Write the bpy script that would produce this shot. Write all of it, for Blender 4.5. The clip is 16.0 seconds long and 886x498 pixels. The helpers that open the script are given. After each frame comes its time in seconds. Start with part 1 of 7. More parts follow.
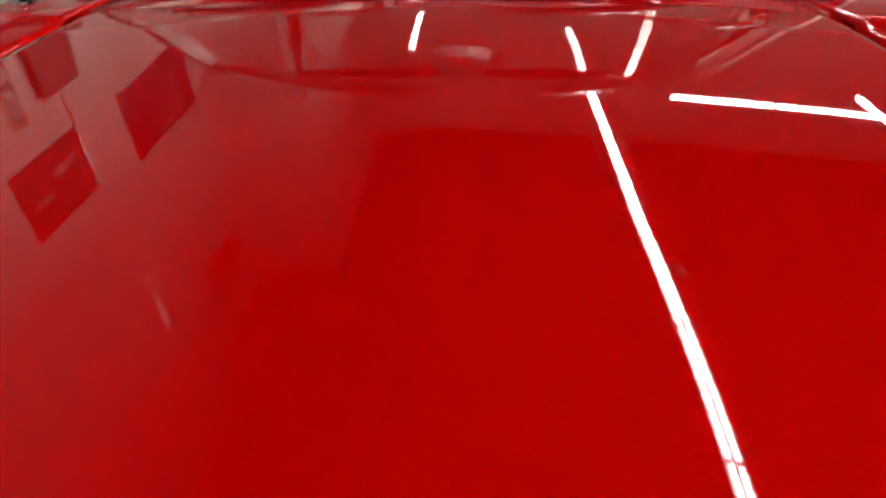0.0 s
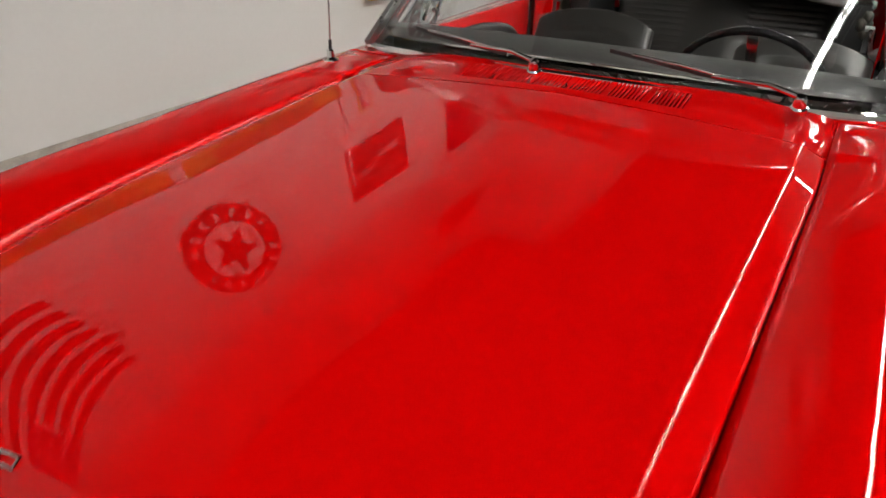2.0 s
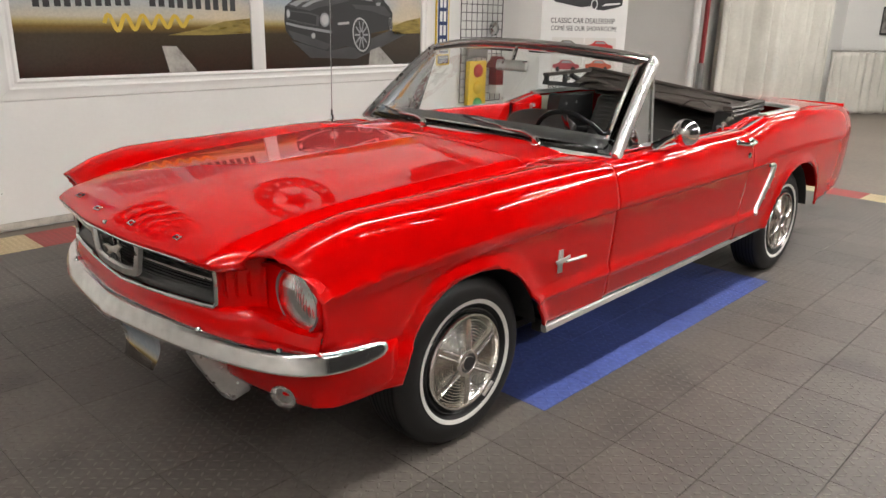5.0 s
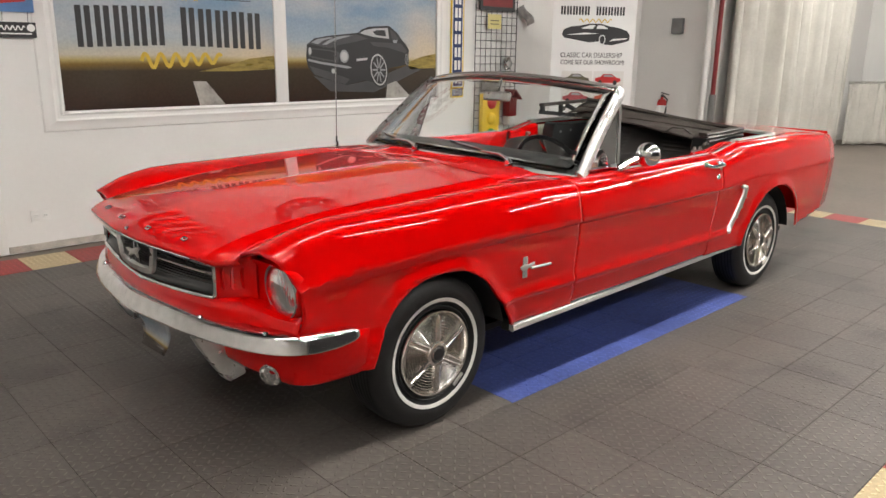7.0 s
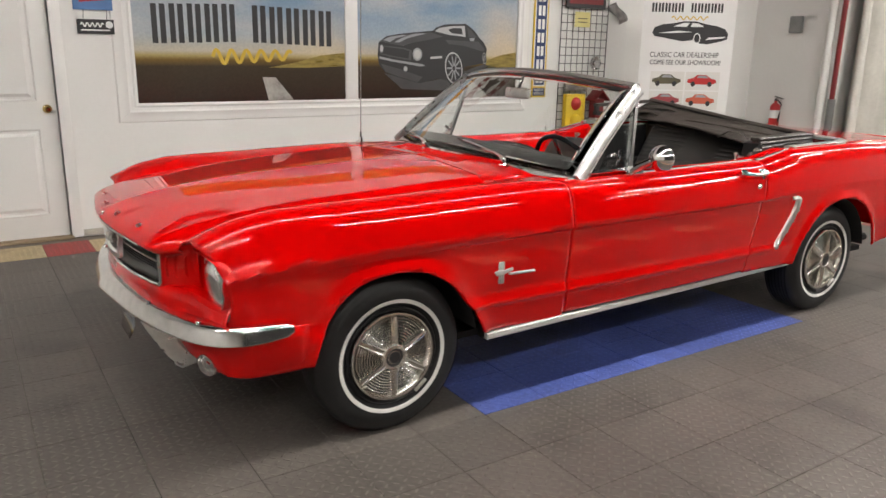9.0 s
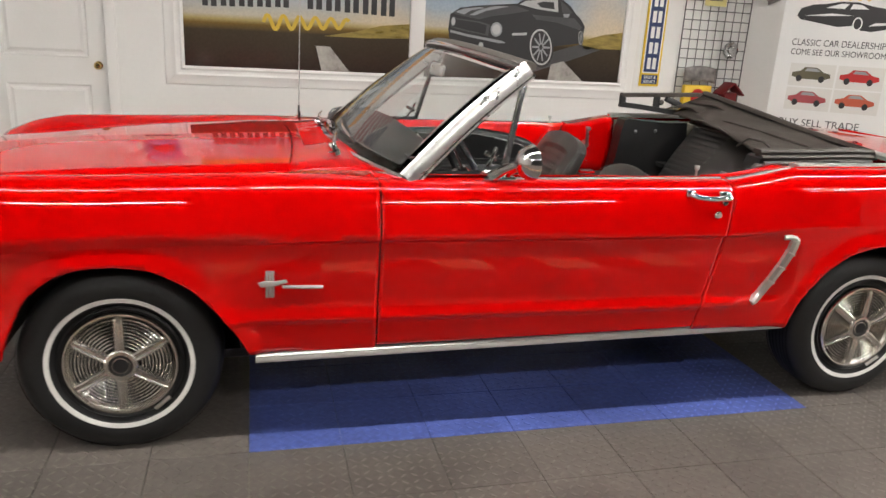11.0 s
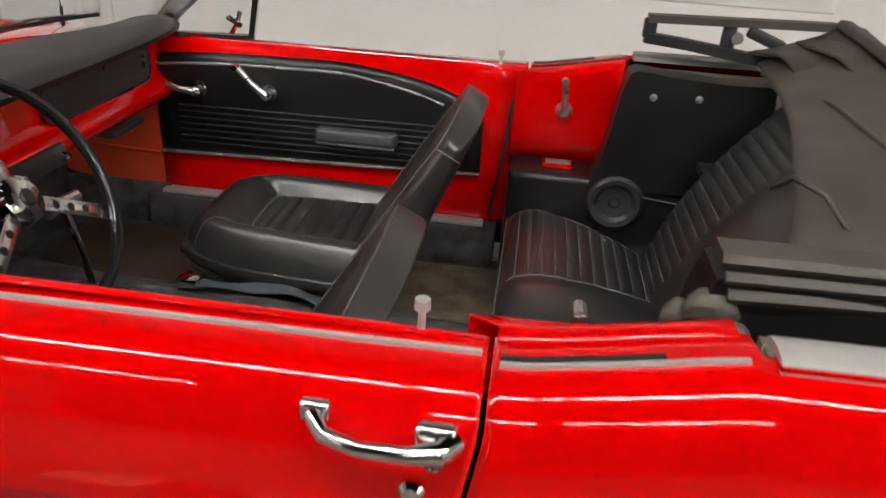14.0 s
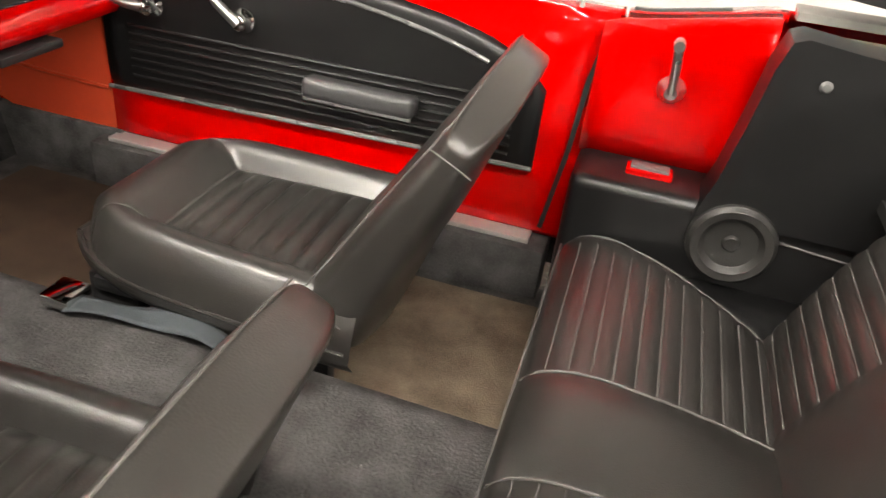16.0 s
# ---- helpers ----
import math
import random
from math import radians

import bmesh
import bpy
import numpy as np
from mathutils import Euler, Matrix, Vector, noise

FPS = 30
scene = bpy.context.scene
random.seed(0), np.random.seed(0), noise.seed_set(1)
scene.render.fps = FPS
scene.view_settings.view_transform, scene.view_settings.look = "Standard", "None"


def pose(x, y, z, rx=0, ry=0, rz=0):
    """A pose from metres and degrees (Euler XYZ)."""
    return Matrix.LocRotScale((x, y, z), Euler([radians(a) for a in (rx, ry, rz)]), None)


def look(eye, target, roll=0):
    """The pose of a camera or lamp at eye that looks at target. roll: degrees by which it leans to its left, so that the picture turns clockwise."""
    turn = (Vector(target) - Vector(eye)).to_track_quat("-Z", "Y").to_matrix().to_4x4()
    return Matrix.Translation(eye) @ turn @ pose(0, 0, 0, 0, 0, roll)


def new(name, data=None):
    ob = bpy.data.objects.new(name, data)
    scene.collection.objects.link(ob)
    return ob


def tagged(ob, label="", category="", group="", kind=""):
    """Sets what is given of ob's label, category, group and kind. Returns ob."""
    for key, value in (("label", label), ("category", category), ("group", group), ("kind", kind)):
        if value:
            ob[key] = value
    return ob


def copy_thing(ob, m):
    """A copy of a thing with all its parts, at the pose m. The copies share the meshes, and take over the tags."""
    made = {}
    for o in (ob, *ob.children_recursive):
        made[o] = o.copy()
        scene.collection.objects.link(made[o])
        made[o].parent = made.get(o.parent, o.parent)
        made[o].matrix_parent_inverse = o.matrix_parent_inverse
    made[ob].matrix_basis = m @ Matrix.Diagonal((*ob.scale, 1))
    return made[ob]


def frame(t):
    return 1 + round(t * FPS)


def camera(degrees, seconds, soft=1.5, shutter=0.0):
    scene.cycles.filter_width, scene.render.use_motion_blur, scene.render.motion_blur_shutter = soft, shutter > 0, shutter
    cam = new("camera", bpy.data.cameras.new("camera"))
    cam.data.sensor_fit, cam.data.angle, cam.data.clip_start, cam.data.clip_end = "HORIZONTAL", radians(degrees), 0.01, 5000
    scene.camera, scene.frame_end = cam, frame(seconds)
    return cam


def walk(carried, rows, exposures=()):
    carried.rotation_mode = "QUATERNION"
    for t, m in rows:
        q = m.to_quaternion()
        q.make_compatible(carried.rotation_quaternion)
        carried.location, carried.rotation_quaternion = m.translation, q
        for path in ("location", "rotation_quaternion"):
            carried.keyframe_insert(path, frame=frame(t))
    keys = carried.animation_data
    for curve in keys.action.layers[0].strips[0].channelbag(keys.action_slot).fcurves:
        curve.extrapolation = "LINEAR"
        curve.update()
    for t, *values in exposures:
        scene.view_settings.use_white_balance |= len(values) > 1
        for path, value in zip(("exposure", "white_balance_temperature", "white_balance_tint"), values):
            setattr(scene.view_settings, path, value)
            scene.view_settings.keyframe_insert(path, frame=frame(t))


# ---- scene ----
cam = camera(61.2, 16.0, soft=1.5, shutter=0.3)
# seconds, eye, a point ahead, roll; x runs from the car's nose to its tail, y towards the poster wall
ROWS = [
    (0.0, (-0.649, -0.032, 1.1), (1.127, 0.038, 0.184), -0.2),
    (0.2, (-0.69, -0.007, 1.19), (0.941, 0.087, 0.037), 1.4),
    (0.5, (-0.655, 0.002, 1.262), (0.803, 0.161, -0.097), 2.2),
    (0.7, (-0.696, -0.062, 1.314), (0.821, 0.185, 0.034), 1.1),
    (1.0, (-0.8, -0.178, 1.351), (0.794, 0.161, 0.191), 1.33),
    (1.5, (-0.939, -0.341, 1.353), (0.677, 0.266, 0.343), 2.07),
    (2.0, (-1.117, -0.615, 1.395), (0.446, 0.241, 0.487), 1.0),
    (2.5, (-1.304, -0.89, 1.385), (0.208, 0.117, 0.548), 1.1),
    (3.0, (-1.42, -1.209, 1.398), (0.027, -0.073, 0.613), 0.8),
    (3.5, (-1.537, -1.526, 1.408), (-0.114, -0.332, 0.667), 1.4),
    (4.0, (-1.657, -1.807, 1.424), (-0.247, -0.567, 0.737), 1.6),
    (4.5, (-1.683, -2.085, 1.408), (-0.285, -0.802, 0.775), 1.5),
    (5.7, (-1.775, -2.53, 1.412), (-0.40, -1.16, 0.85), 1.1),
    (7.0, (-1.808, -2.735, 1.417), (-0.48, -1.329, 0.906), 0.8),
    (7.5, (-1.815, -2.732, 1.411), (-0.515, -1.298, 0.91), 0.5),
    (8.0, (-1.794, -2.707, 1.409), (-0.556, -1.219, 0.908), 0.0),
    (9.2, (-1.08, -3.08, 1.385), (-0.08, -1.42, 0.87), 1.4),
    (10.5, (-0.037, -3.141, 1.355), (0.56, -1.311, 0.813), 3.0),
    (11.0, (0.409, -3.081, 1.368), (0.896, -1.227, 0.796), 3.3),
    (11.5, (0.839, -3.045, 1.366), (1.205, -1.175, 0.758), 3.6),
    (12.0, (1.22, -2.794, 1.362), (1.532, -0.929, 0.712), 4.6),
    (12.5, (1.607, -2.522, 1.352), (1.806, -0.659, 0.654), 4.7),
    (13.0, (1.816, -2.137, 1.34), (1.903, -0.287, 0.585), 4.7),
    (13.5, (1.928, -1.762, 1.359), (1.877, 0.061, 0.539), 4.0),
    (14.0, (2.05, -1.436, 1.356), (1.866, 0.349, 0.473), 3.9),
    (14.5, (2.033, -1.128, 1.311), (1.738, 0.611, 0.368), 4.3),
    (15.0, (1.985, -0.902, 1.247), (1.529, 0.766, 0.241), 4.9),
    (15.5, (2.037, -0.759, 1.234), (1.57, 0.878, 0.185), 5.6),
    (16.0, (2.084, -0.718, 1.221), (1.703, 0.937, 0.166), 7.3),
]
walk(cam, [(t, look(e, g, r)) for t, e, g, r in ROWS],
     exposures=((0.0, -0.62, 6500, 10), (0.5, -0.40, 6500, 10), (1.0, -0.32, 6500, 10), (2.0, -0.20, 6500, 10), (3.0, 0.03, 6500, 10), (4.5, 0.10, 6500, 10), (10.5, 0.14, 6500, 10), (13.0, 0.12, 6500, 10), (14.0, -0.02, 6500, 10), (14.5, 0.18, 6600, 10), (15.0, 0.98, 6800, 10), (15.5, 1.2, 6900, 10), (16.0, 1.25, 7000, 10)))

# ---- light: tubes under a dark ceiling give nearly all of it, the world only a dim grey ----
world = bpy.data.worlds.new("world")
scene.world = world
world.use_nodes = True
world.node_tree.nodes["Background"].inputs[0].default_value = (0.8, 0.85, 0.9, 1)
world.node_tree.nodes["Background"].inputs[1].default_value = 0.025
TUBE_POWER = 130.0
scene.view_settings.exposure = 0.0

# ---- small tools ----
def put(name, verts, faces, mat=None, parent=None, label="", smooth=True, angle=35):
    me = bpy.data.meshes.new(name)
    me.from_pydata([tuple(map(float, v)) for v in verts], [], [tuple(f) for f in faces])
    me.validate()
    me.update()
    if smooth:
        me.shade_smooth()
        me.set_sharp_from_angle(angle=radians(angle))
    ob = new(name, me)
    if mat is not None:
        me.materials.append(mat)
    if parent is not None:
        ob.parent = parent
    if label:
        tagged(ob, label=label)
    return ob


def part(name, bm, mat=None, parent=None, label="", smooth=True, angle=35):
    """Links a bmesh as one mesh object under a thing or a part."""
    bm.normal_update()
    me = bpy.data.meshes.new(name)
    bm.to_mesh(me)
    bm.free()
    if smooth:
        me.shade_smooth()
        me.set_sharp_from_angle(angle=radians(angle))
    ob = new(name, me)
    if mat is not None:
        me.materials.append(mat)
    if parent is not None:
        ob.parent = parent
    if label:
        tagged(ob, label=label)
    return ob


def thing(name, label, category, at=(0, 0, 0), kind="", group=""):
    ob = new(name)
    ob.location = at
    ob.empty_display_size = 0.1
    return tagged(ob, label=label, category=category, kind=kind, group=group)


def solid(ob, d, offset=-1.0):
    m = ob.modifiers.new("thickness", "SOLIDIFY")
    m.thickness, m.offset = d, offset
    return ob


def grid(name, P, mat, parent=None, label="", flip=False, keep=None, close=False, angle=35, weld=True, thick=0.0):
    """A sheet through an (n, m) net of points."""
    P = np.asarray(P, float)
    n, m = P.shape[:2]
    faces = []
    for i in range(n - 1 + (1 if close else 0)):
        for j in range(m - 1):
            if keep is not None and not keep[i][j]:
                continue
            a, b, c, d = i * m + j, ((i + 1) % n) * m + j, ((i + 1) % n) * m + j + 1, i * m + j + 1
            faces.append((a, d, c, b) if flip else (a, b, c, d))
    bm = bmesh.new()
    vs = [bm.verts.new(p) for p in P.reshape(-1, 3)]
    for f in faces:
        try:
            bm.faces.new([vs[k] for k in f])
        except ValueError:
            pass
    if weld:
        bmesh.ops.remove_doubles(bm, verts=bm.verts, dist=2e-5)
    loose = [v for v in bm.verts if not v.link_faces]
    bmesh.ops.delete(bm, geom=loose, context="VERTS")
    ob = part(name, bm, mat, parent, label, angle=angle)
    if thick:
        solid(ob, abs(thick), -1.0 if thick > 0 else 1.0)
    return ob


def frames_along(pts, up=(0, 0, 1)):
    pts = [Vector(p) for p in pts]
    out = []
    for i, p in enumerate(pts):
        t = (pts[min(i + 1, len(pts) - 1)] - pts[max(i - 1, 0)]).normalized()
        s = t.cross(Vector(up))
        if s.length < 1e-4:
            s = t.cross(Vector((1, 0, 0)))
        s.normalize()
        out.append((p, t, s, s.cross(t).normalized()))
    return out


def sweep(name, pts, section, mat, parent=None, label="", scale=None, up=(0, 0, 1), caps=True, angle=35, bm=None):
    """Carries a closed section (side, up) along a line."""
    own = bm is None
    bm = bm or bmesh.new()
    rings = []
    for i, (p, t, s, u) in enumerate(frames_along(pts, up)):
        k = 1.0 if scale is None else scale[i]
        rings.append([bm.verts.new(p + s * a * k + u * b * k) for a, b in section])
    m = len(section)
    for r, q in zip(rings, rings[1:]):
        for j in range(m):
            bm.faces.new((r[j], r[(j + 1) % m], q[(j + 1) % m], q[j]))
    if caps:
        bm.faces.new(rings[0][::-1])
        bm.faces.new(rings[-1])
    if own:
        bmesh.ops.recalc_face_normals(bm, faces=bm.faces)
        return part(name, bm, mat, parent, label, angle=angle)


def ring(r, n=10, ry=None):
    ry = r if ry is None else ry
    return [(r * math.cos(2 * math.pi * k / n), ry * math.sin(2 * math.pi * k / n)) for k in range(n)]


def tube(name, pts, r, mat, parent=None, label="", n=10, scale=None, up=(0, 0, 1)):
    return sweep(name, pts, ring(r, n), mat, parent, label, scale, up)


def slab(bm, size, at, rot=(0, 0, 0), bevel=0.0, seg=2):
    """Adds a rounded block to a bmesh."""
    m = pose(*at, *rot) @ Matrix.Diagonal((*size, 1))
    got = bmesh.ops.create_cube(bm, size=1.0, matrix=m)["verts"]
    if bevel:
        edges = list({e for v in got for e in v.link_edges})
        bmesh.ops.bevel(bm, geom=edges, offset=bevel, segments=seg, affect="EDGES", profile=0.5)
    return bm


def block(name, size, at, mat, parent=None, label="", rot=(0, 0, 0), bevel=0.0, seg=2, angle=35):
    return part(name, slab(bmesh.new(), size, at, rot, bevel, seg), mat, parent, label, angle=angle)


def lathe(name, profile, m, mat, parent=None, label="", n=48, angle=35):
    """Turns (radius, along z) round z, then places it by m."""
    P = [[(r * math.cos(a), r * math.sin(a), z) for r, z in profile] for a in np.linspace(0, 2 * math.pi, n, endpoint=False)]
    V = np.array(P).reshape(-1, 3)
    ob = grid(name, V.reshape(n, len(profile), 3), mat, parent, label, close=True, angle=angle)
    ob.data.transform(m)
    return ob


def curve(x, xs, ys):
    """Smooth (Catmull-Rom) run through a table."""
    xs, ys = np.asarray(xs, float), np.asarray(ys, float)
    x = np.clip(x, xs[0], xs[-1])
    d = np.gradient(ys, xs)
    # no overshoot at flat steps
    for i in range(1, len(xs) - 1):
        a, b = (ys[i] - ys[i - 1]) / (xs[i] - xs[i - 1]), (ys[i + 1] - ys[i]) / (xs[i + 1] - xs[i])
        d[i] = 0 if a * b <= 0 else 2 * a * b / (a + b)
    k = np.clip(np.searchsorted(xs, x, side="right") - 1, 0, len(xs) - 2)
    h = xs[k + 1] - xs[k]
    u = (x - xs[k]) / h
    return ((1 + 2 * u) * (1 - u) ** 2 * ys[k] + u * (1 - u) ** 2 * h * d[k] + u * u * (3 - 2 * u) * ys[k + 1] + u * u * (u - 1) * h * d[k + 1])


def turn(pts, deg, c=(0, 0)):
    a = radians(deg)
    return [(c[0] + (x - c[0]) * math.cos(a) - (y - c[1]) * math.sin(a), c[1] + (x - c[0]) * math.sin(a) + (y - c[1]) * math.cos(a)) for x, y in pts]


def plate_shape(name, outline, thick, m, mat, parent=None, label="", bevel=0.0):
    """A flat outline (x, y) given thickness and placed by m."""
    bm = bmesh.new()
    f = bm.faces.new([bm.verts.new((x, y, 0)) for x, y in outline])
    if f.normal.z < 0:
        f.normal_flip()
    got = bmesh.ops.extrude_face_region(bm, geom=[f])["geom"]
    bmesh.ops.translate(bm, verts=[g for g in got if isinstance(g, bmesh.types.BMVert)], vec=(0, 0, thick))
    bmesh.ops.recalc_face_normals(bm, faces=bm.faces)
    if bevel:
        top = [e for e in bm.edges if all(v.co.z > thick / 2 for v in e.verts)]
        bmesh.ops.bevel(bm, geom=top, offset=bevel, segments=2, affect="EDGES", profile=0.5)
    bm.transform(m)
    return part(name, bm, mat, parent, label)


def letters(name, text, size, m, mat, parent=None, label="", align="LEFT", squeeze=1.0, depth=0.001):
    cu = bpy.data.curves.new(name, "FONT")
    cu.body, cu.size, cu.align_x, cu.extrude = text, size, align, depth
    tmp = bpy.data.objects.new(name, cu)
    scene.collection.objects.link(tmp)
    dg = bpy.context.evaluated_depsgraph_get()
    dg.update()
    me = bpy.data.meshes.new_from_object(tmp.evaluated_get(dg))
    bpy.data.objects.remove(tmp)
    me.transform(m @ Matrix.Diagonal((squeeze, 1, 1, 1)))
    me.name = name
    ob = new(name, me)
    me.materials.clear()
    me.materials.append(mat)
    if parent is not None:
        ob.parent = parent
    if label:
        tagged(ob, label=label)
    return ob


# ---- materials ----
def material(name):
    m = bpy.data.materials.new(name)
    m.use_nodes = True
    return m, m.node_tree.nodes, m.node_tree.links, m.node_tree.nodes["Principled BSDF"]


def mix(nodes, links, fac, a, b):
    n = nodes.new("ShaderNodeMix")
    n.data_type = "RGBA"
    for sock, v in ((n.inputs[0], fac), (n.inputs[6], a), (n.inputs[7], b)):
        if hasattr(v, "is_output"):
            links.new(v, sock)
        else:
            sock.default_value = v if isinstance(v, (int, float)) else (*v[:3], 1)
    return n.outputs[2]


def ramp(nodes, links, value, lo, hi):
    n = nodes.new("ShaderNodeMapRange")
    links.new(value, n.inputs[0])
    n.inputs[1].default_value, n.inputs[2].default_value = lo, hi
    return n.outputs[0]


def noise_of(nodes, links, scale, detail=4.0, stretch=None, kind="Object"):
    co = nodes.new("ShaderNodeTexCoord")
    out = co.outputs[kind]
    if stretch:
        mp = nodes.new("ShaderNodeMapping")
        mp.inputs[3].default_value = stretch
        links.new(out, mp.inputs[0])
        out = mp.outputs[0]
    n = nodes.new("ShaderNodeTexNoise")
    n.inputs["Scale"].default_value, n.inputs["Detail"].default_value = scale, detail
    links.new(out, n.inputs[0])
    return n.outputs[0]


def bump(nodes, links, bsdf, height, strength, dist):
    b = nodes.new("ShaderNodeBump")
    b.inputs["Strength"].default_value, b.inputs["Distance"].default_value = strength, dist
    links.new(height, b.inputs["Height"])
    links.new(b.outputs[0], bsdf.inputs["Normal"])


def surface(name, base, rough=0.5, metal=0.0, vary=0.15, scale=6.0, fine=60.0, relief=0.0, coat=0.0, dark=None, rvary=0.1, spec=0.5, stretch=None):
    """A plain surface with colour varied at two scales, uneven gloss and fine relief."""
    m, N, L, b = material(name)
    big, small = noise_of(N, L, scale, 3, stretch), noise_of(N, L, fine, 6, stretch)
    dark = dark or tuple(c * (1 - 2 * vary) for c in base)
    light = tuple(min(1, c * (1 + 0.5 * vary)) for c in base)
    c1 = mix(N, L, ramp(N, L, big, 0.3, 0.7), dark, light)
    c2 = mix(N, L, ramp(N, L, small, 0.25, 0.75), tuple(c * (1 - vary) for c in base), light)
    L.new(mix(N, L, 0.5, c1, c2), b.inputs["Base Color"])
    r = N.new("ShaderNodeMapRange")
    L.new(big, r.inputs[0])
    r.inputs[3].default_value, r.inputs[4].default_value = max(0.02, rough - rvary), min(1, rough + rvary)
    L.new(r.outputs[0], b.inputs["Roughness"])
    b.inputs["Metallic"].default_value = metal
    b.inputs["Specular IOR Level"].default_value = spec
    b.inputs["Coat Weight"].default_value = coat
    if relief:
        bump(N, L, b, small, 0.6, relief)
    return m


def glow(name, color, strength):
    m, N, L, b = material(name)
    b.inputs["Base Color"].default_value = (0.9, 0.9, 0.9, 1)
    b.inputs["Emission Color"].default_value = (*color, 1)
    b.inputs["Emission Strength"].default_value = strength
    return m


def car_paint():
    m, N, L, b = material("red car paint")
    big = noise_of(N, L, 1.5, 2)
    L.new(mix(N, L, ramp(N, L, big, 0.3, 0.7), (0.54, 0.0004, 0.0006), (0.59, 0.0008, 0.0008)), b.inputs["Base Color"])
    b.inputs["Roughness"].default_value = 0.45
    b.inputs["Specular IOR Level"].default_value = 0.0
    b.inputs["Coat Weight"].default_value = 1.0
    b.inputs["Coat Roughness"].default_value = 0.012
    b.inputs["Coat IOR"].default_value = 1.45
    peel = noise_of(N, L, 9.0, 1)
    bp = N.new("ShaderNodeBump")
    bp.inputs["Strength"].default_value, bp.inputs["Distance"].default_value = 0.03, 0.0015
    L.new(peel, bp.inputs["Height"])
    L.new(bp.outputs[0], b.inputs["Coat Normal"])
    return m


def chrome_like(name, base=(0.78, 0.78, 0.77), rough=0.07):
    m, N, L, b = material(name)
    b.inputs["Metallic"].default_value = 1.0
    n1 = noise_of(N, L, 25.0, 4)
    L.new(mix(N, L, ramp(N, L, n1, 0.35, 0.75), base, tuple(c * 0.8 for c in base)), b.inputs["Base Color"])
    r = N.new("ShaderNodeMapRange")
    L.new(n1, r.inputs[0])
    r.inputs[3].default_value, r.inputs[4].default_value = rough * 0.6, rough * 1.6
    L.new(r.outputs[0], b.inputs["Roughness"])
    return m


def clear_glass(name, tint=(0.93, 0.96, 0.95)):
    m, N, L, b = material(name)
    b.inputs["Base Color"].default_value = (*tint, 1)
    b.inputs["Roughness"].default_value = 0.0
    b.inputs["Transmission Weight"].default_value = 1.0
    b.inputs["IOR"].default_value = 1.38
    return m


def leather(name, base, rough=0.38, spec=1.0):
    m, N, L, b = material(name)
    co = N.new("ShaderNodeTexCoord")
    vo = N.new("ShaderNodeTexVoronoi")
    vo.inputs["Scale"].default_value = 420
    L.new(co.outputs["Object"], vo.inputs[0])
    big = noise_of(N, L, 5.0, 3)
    L.new(mix(N, L, ramp(N, L, big, 0.3, 0.7), tuple(c * 0.75 for c in base), tuple(c * 1.25 for c in base)), b.inputs["Base Color"])
    r = N.new("ShaderNodeMapRange")
    L.new(big, r.inputs[0])
    r.inputs[3].default_value, r.inputs[4].default_value = rough - 0.07, rough + 0.1
    L.new(r.outputs[0], b.inputs["Roughness"])
    b.inputs["Specular IOR Level"].default_value = spec
    bump(N, L, b, vo.outputs["Distance"], 0.25, 0.0006)
    return m


RED = car_paint()
CHROME = chrome_like("chrome", (0.80, 0.80, 0.79), 0.04)
BUMPER = chrome_like("hazed bumper chrome", (0.84, 0.83, 0.81), 0.13)
REFLECTOR = surface("bright lamp reflector", (0.78, 0.78, 0.76), 0.35, metal=0.5, vary=0.08)
HEADER = surface("faded grey-brown vinyl", (0.115, 0.105, 0.095), 0.5, vary=0.2, fine=250, relief=0.0006)
COVER = chrome_like("bright wheel cover metal", (0.76, 0.73, 0.68), 0.21)
BRUSHED = chrome_like("worn bright metal", (0.74, 0.72, 0.68), 0.34)
STAINLESS = chrome_like("stainless trim", (0.7, 0.7, 0.7), 0.14)
SATIN = chrome_like("satin bright metal", (0.80, 0.80, 0.79), 0.28)
GLASS = clear_glass("window glass")
LENS = clear_glass("lamp glass", (0.95, 0.96, 0.97))
RUBBER = surface("tyre rubber", (0.012, 0.012, 0.0125), 0.6, vary=0.25, fine=90, relief=0.0008)
WHITEWALL = surface("whitewall rubber", (0.72, 0.71, 0.68), 0.55, vary=0.06)
BLACK = surface("black plastic", (0.016, 0.016, 0.017), 0.45, vary=0.2)
UNDER = surface("dark underside", (0.006, 0.006, 0.006), 0.8, vary=0.3)
# near-black, put in for the shade in gaps, grooves and holes
GAP = surface("black gap shade", (0.006, 0.006, 0.006), 0.9, vary=0.1)
VINYL = leather("black vinyl", (0.026, 0.0240, 0.0226), 0.31)
PANELVINYL = leather("charcoal door vinyl", (0.0075, 0.0075, 0.0080), 0.34, 0.5)
PAD = surface("dull black dash pad", (0.024, 0.0235, 0.023), 0.48, vary=0.2, fine=250, relief=0.0006)
CARPET = surface("black carpet", (0.092, 0.089, 0.089), 0.95, vary=0.5, scale=18, fine=200, relief=0.004, spec=0.1)
MAT = surface("brown carpet mat", (0.21, 0.165, 0.12), 0.95, vary=0.45, scale=14, fine=380, relief=0.006, spec=0.1)
CLOTH = surface("black folded top cloth", (0.060, 0.050, 0.043), 0.44, vary=0.3, fine=500, relief=0.0012)
PALEMETAL = surface("pale dull metal", (0.52, 0.51, 0.49), 0.38, metal=0.4, vary=0.1)
STEELDULL = surface("dull grey steel", (0.30, 0.30, 0.30), 0.5, metal=0.3, vary=0.15)
GREYMETAL = surface("grey painted metal", (0.24, 0.24, 0.24), 0.4, metal=0.6, vary=0.15)
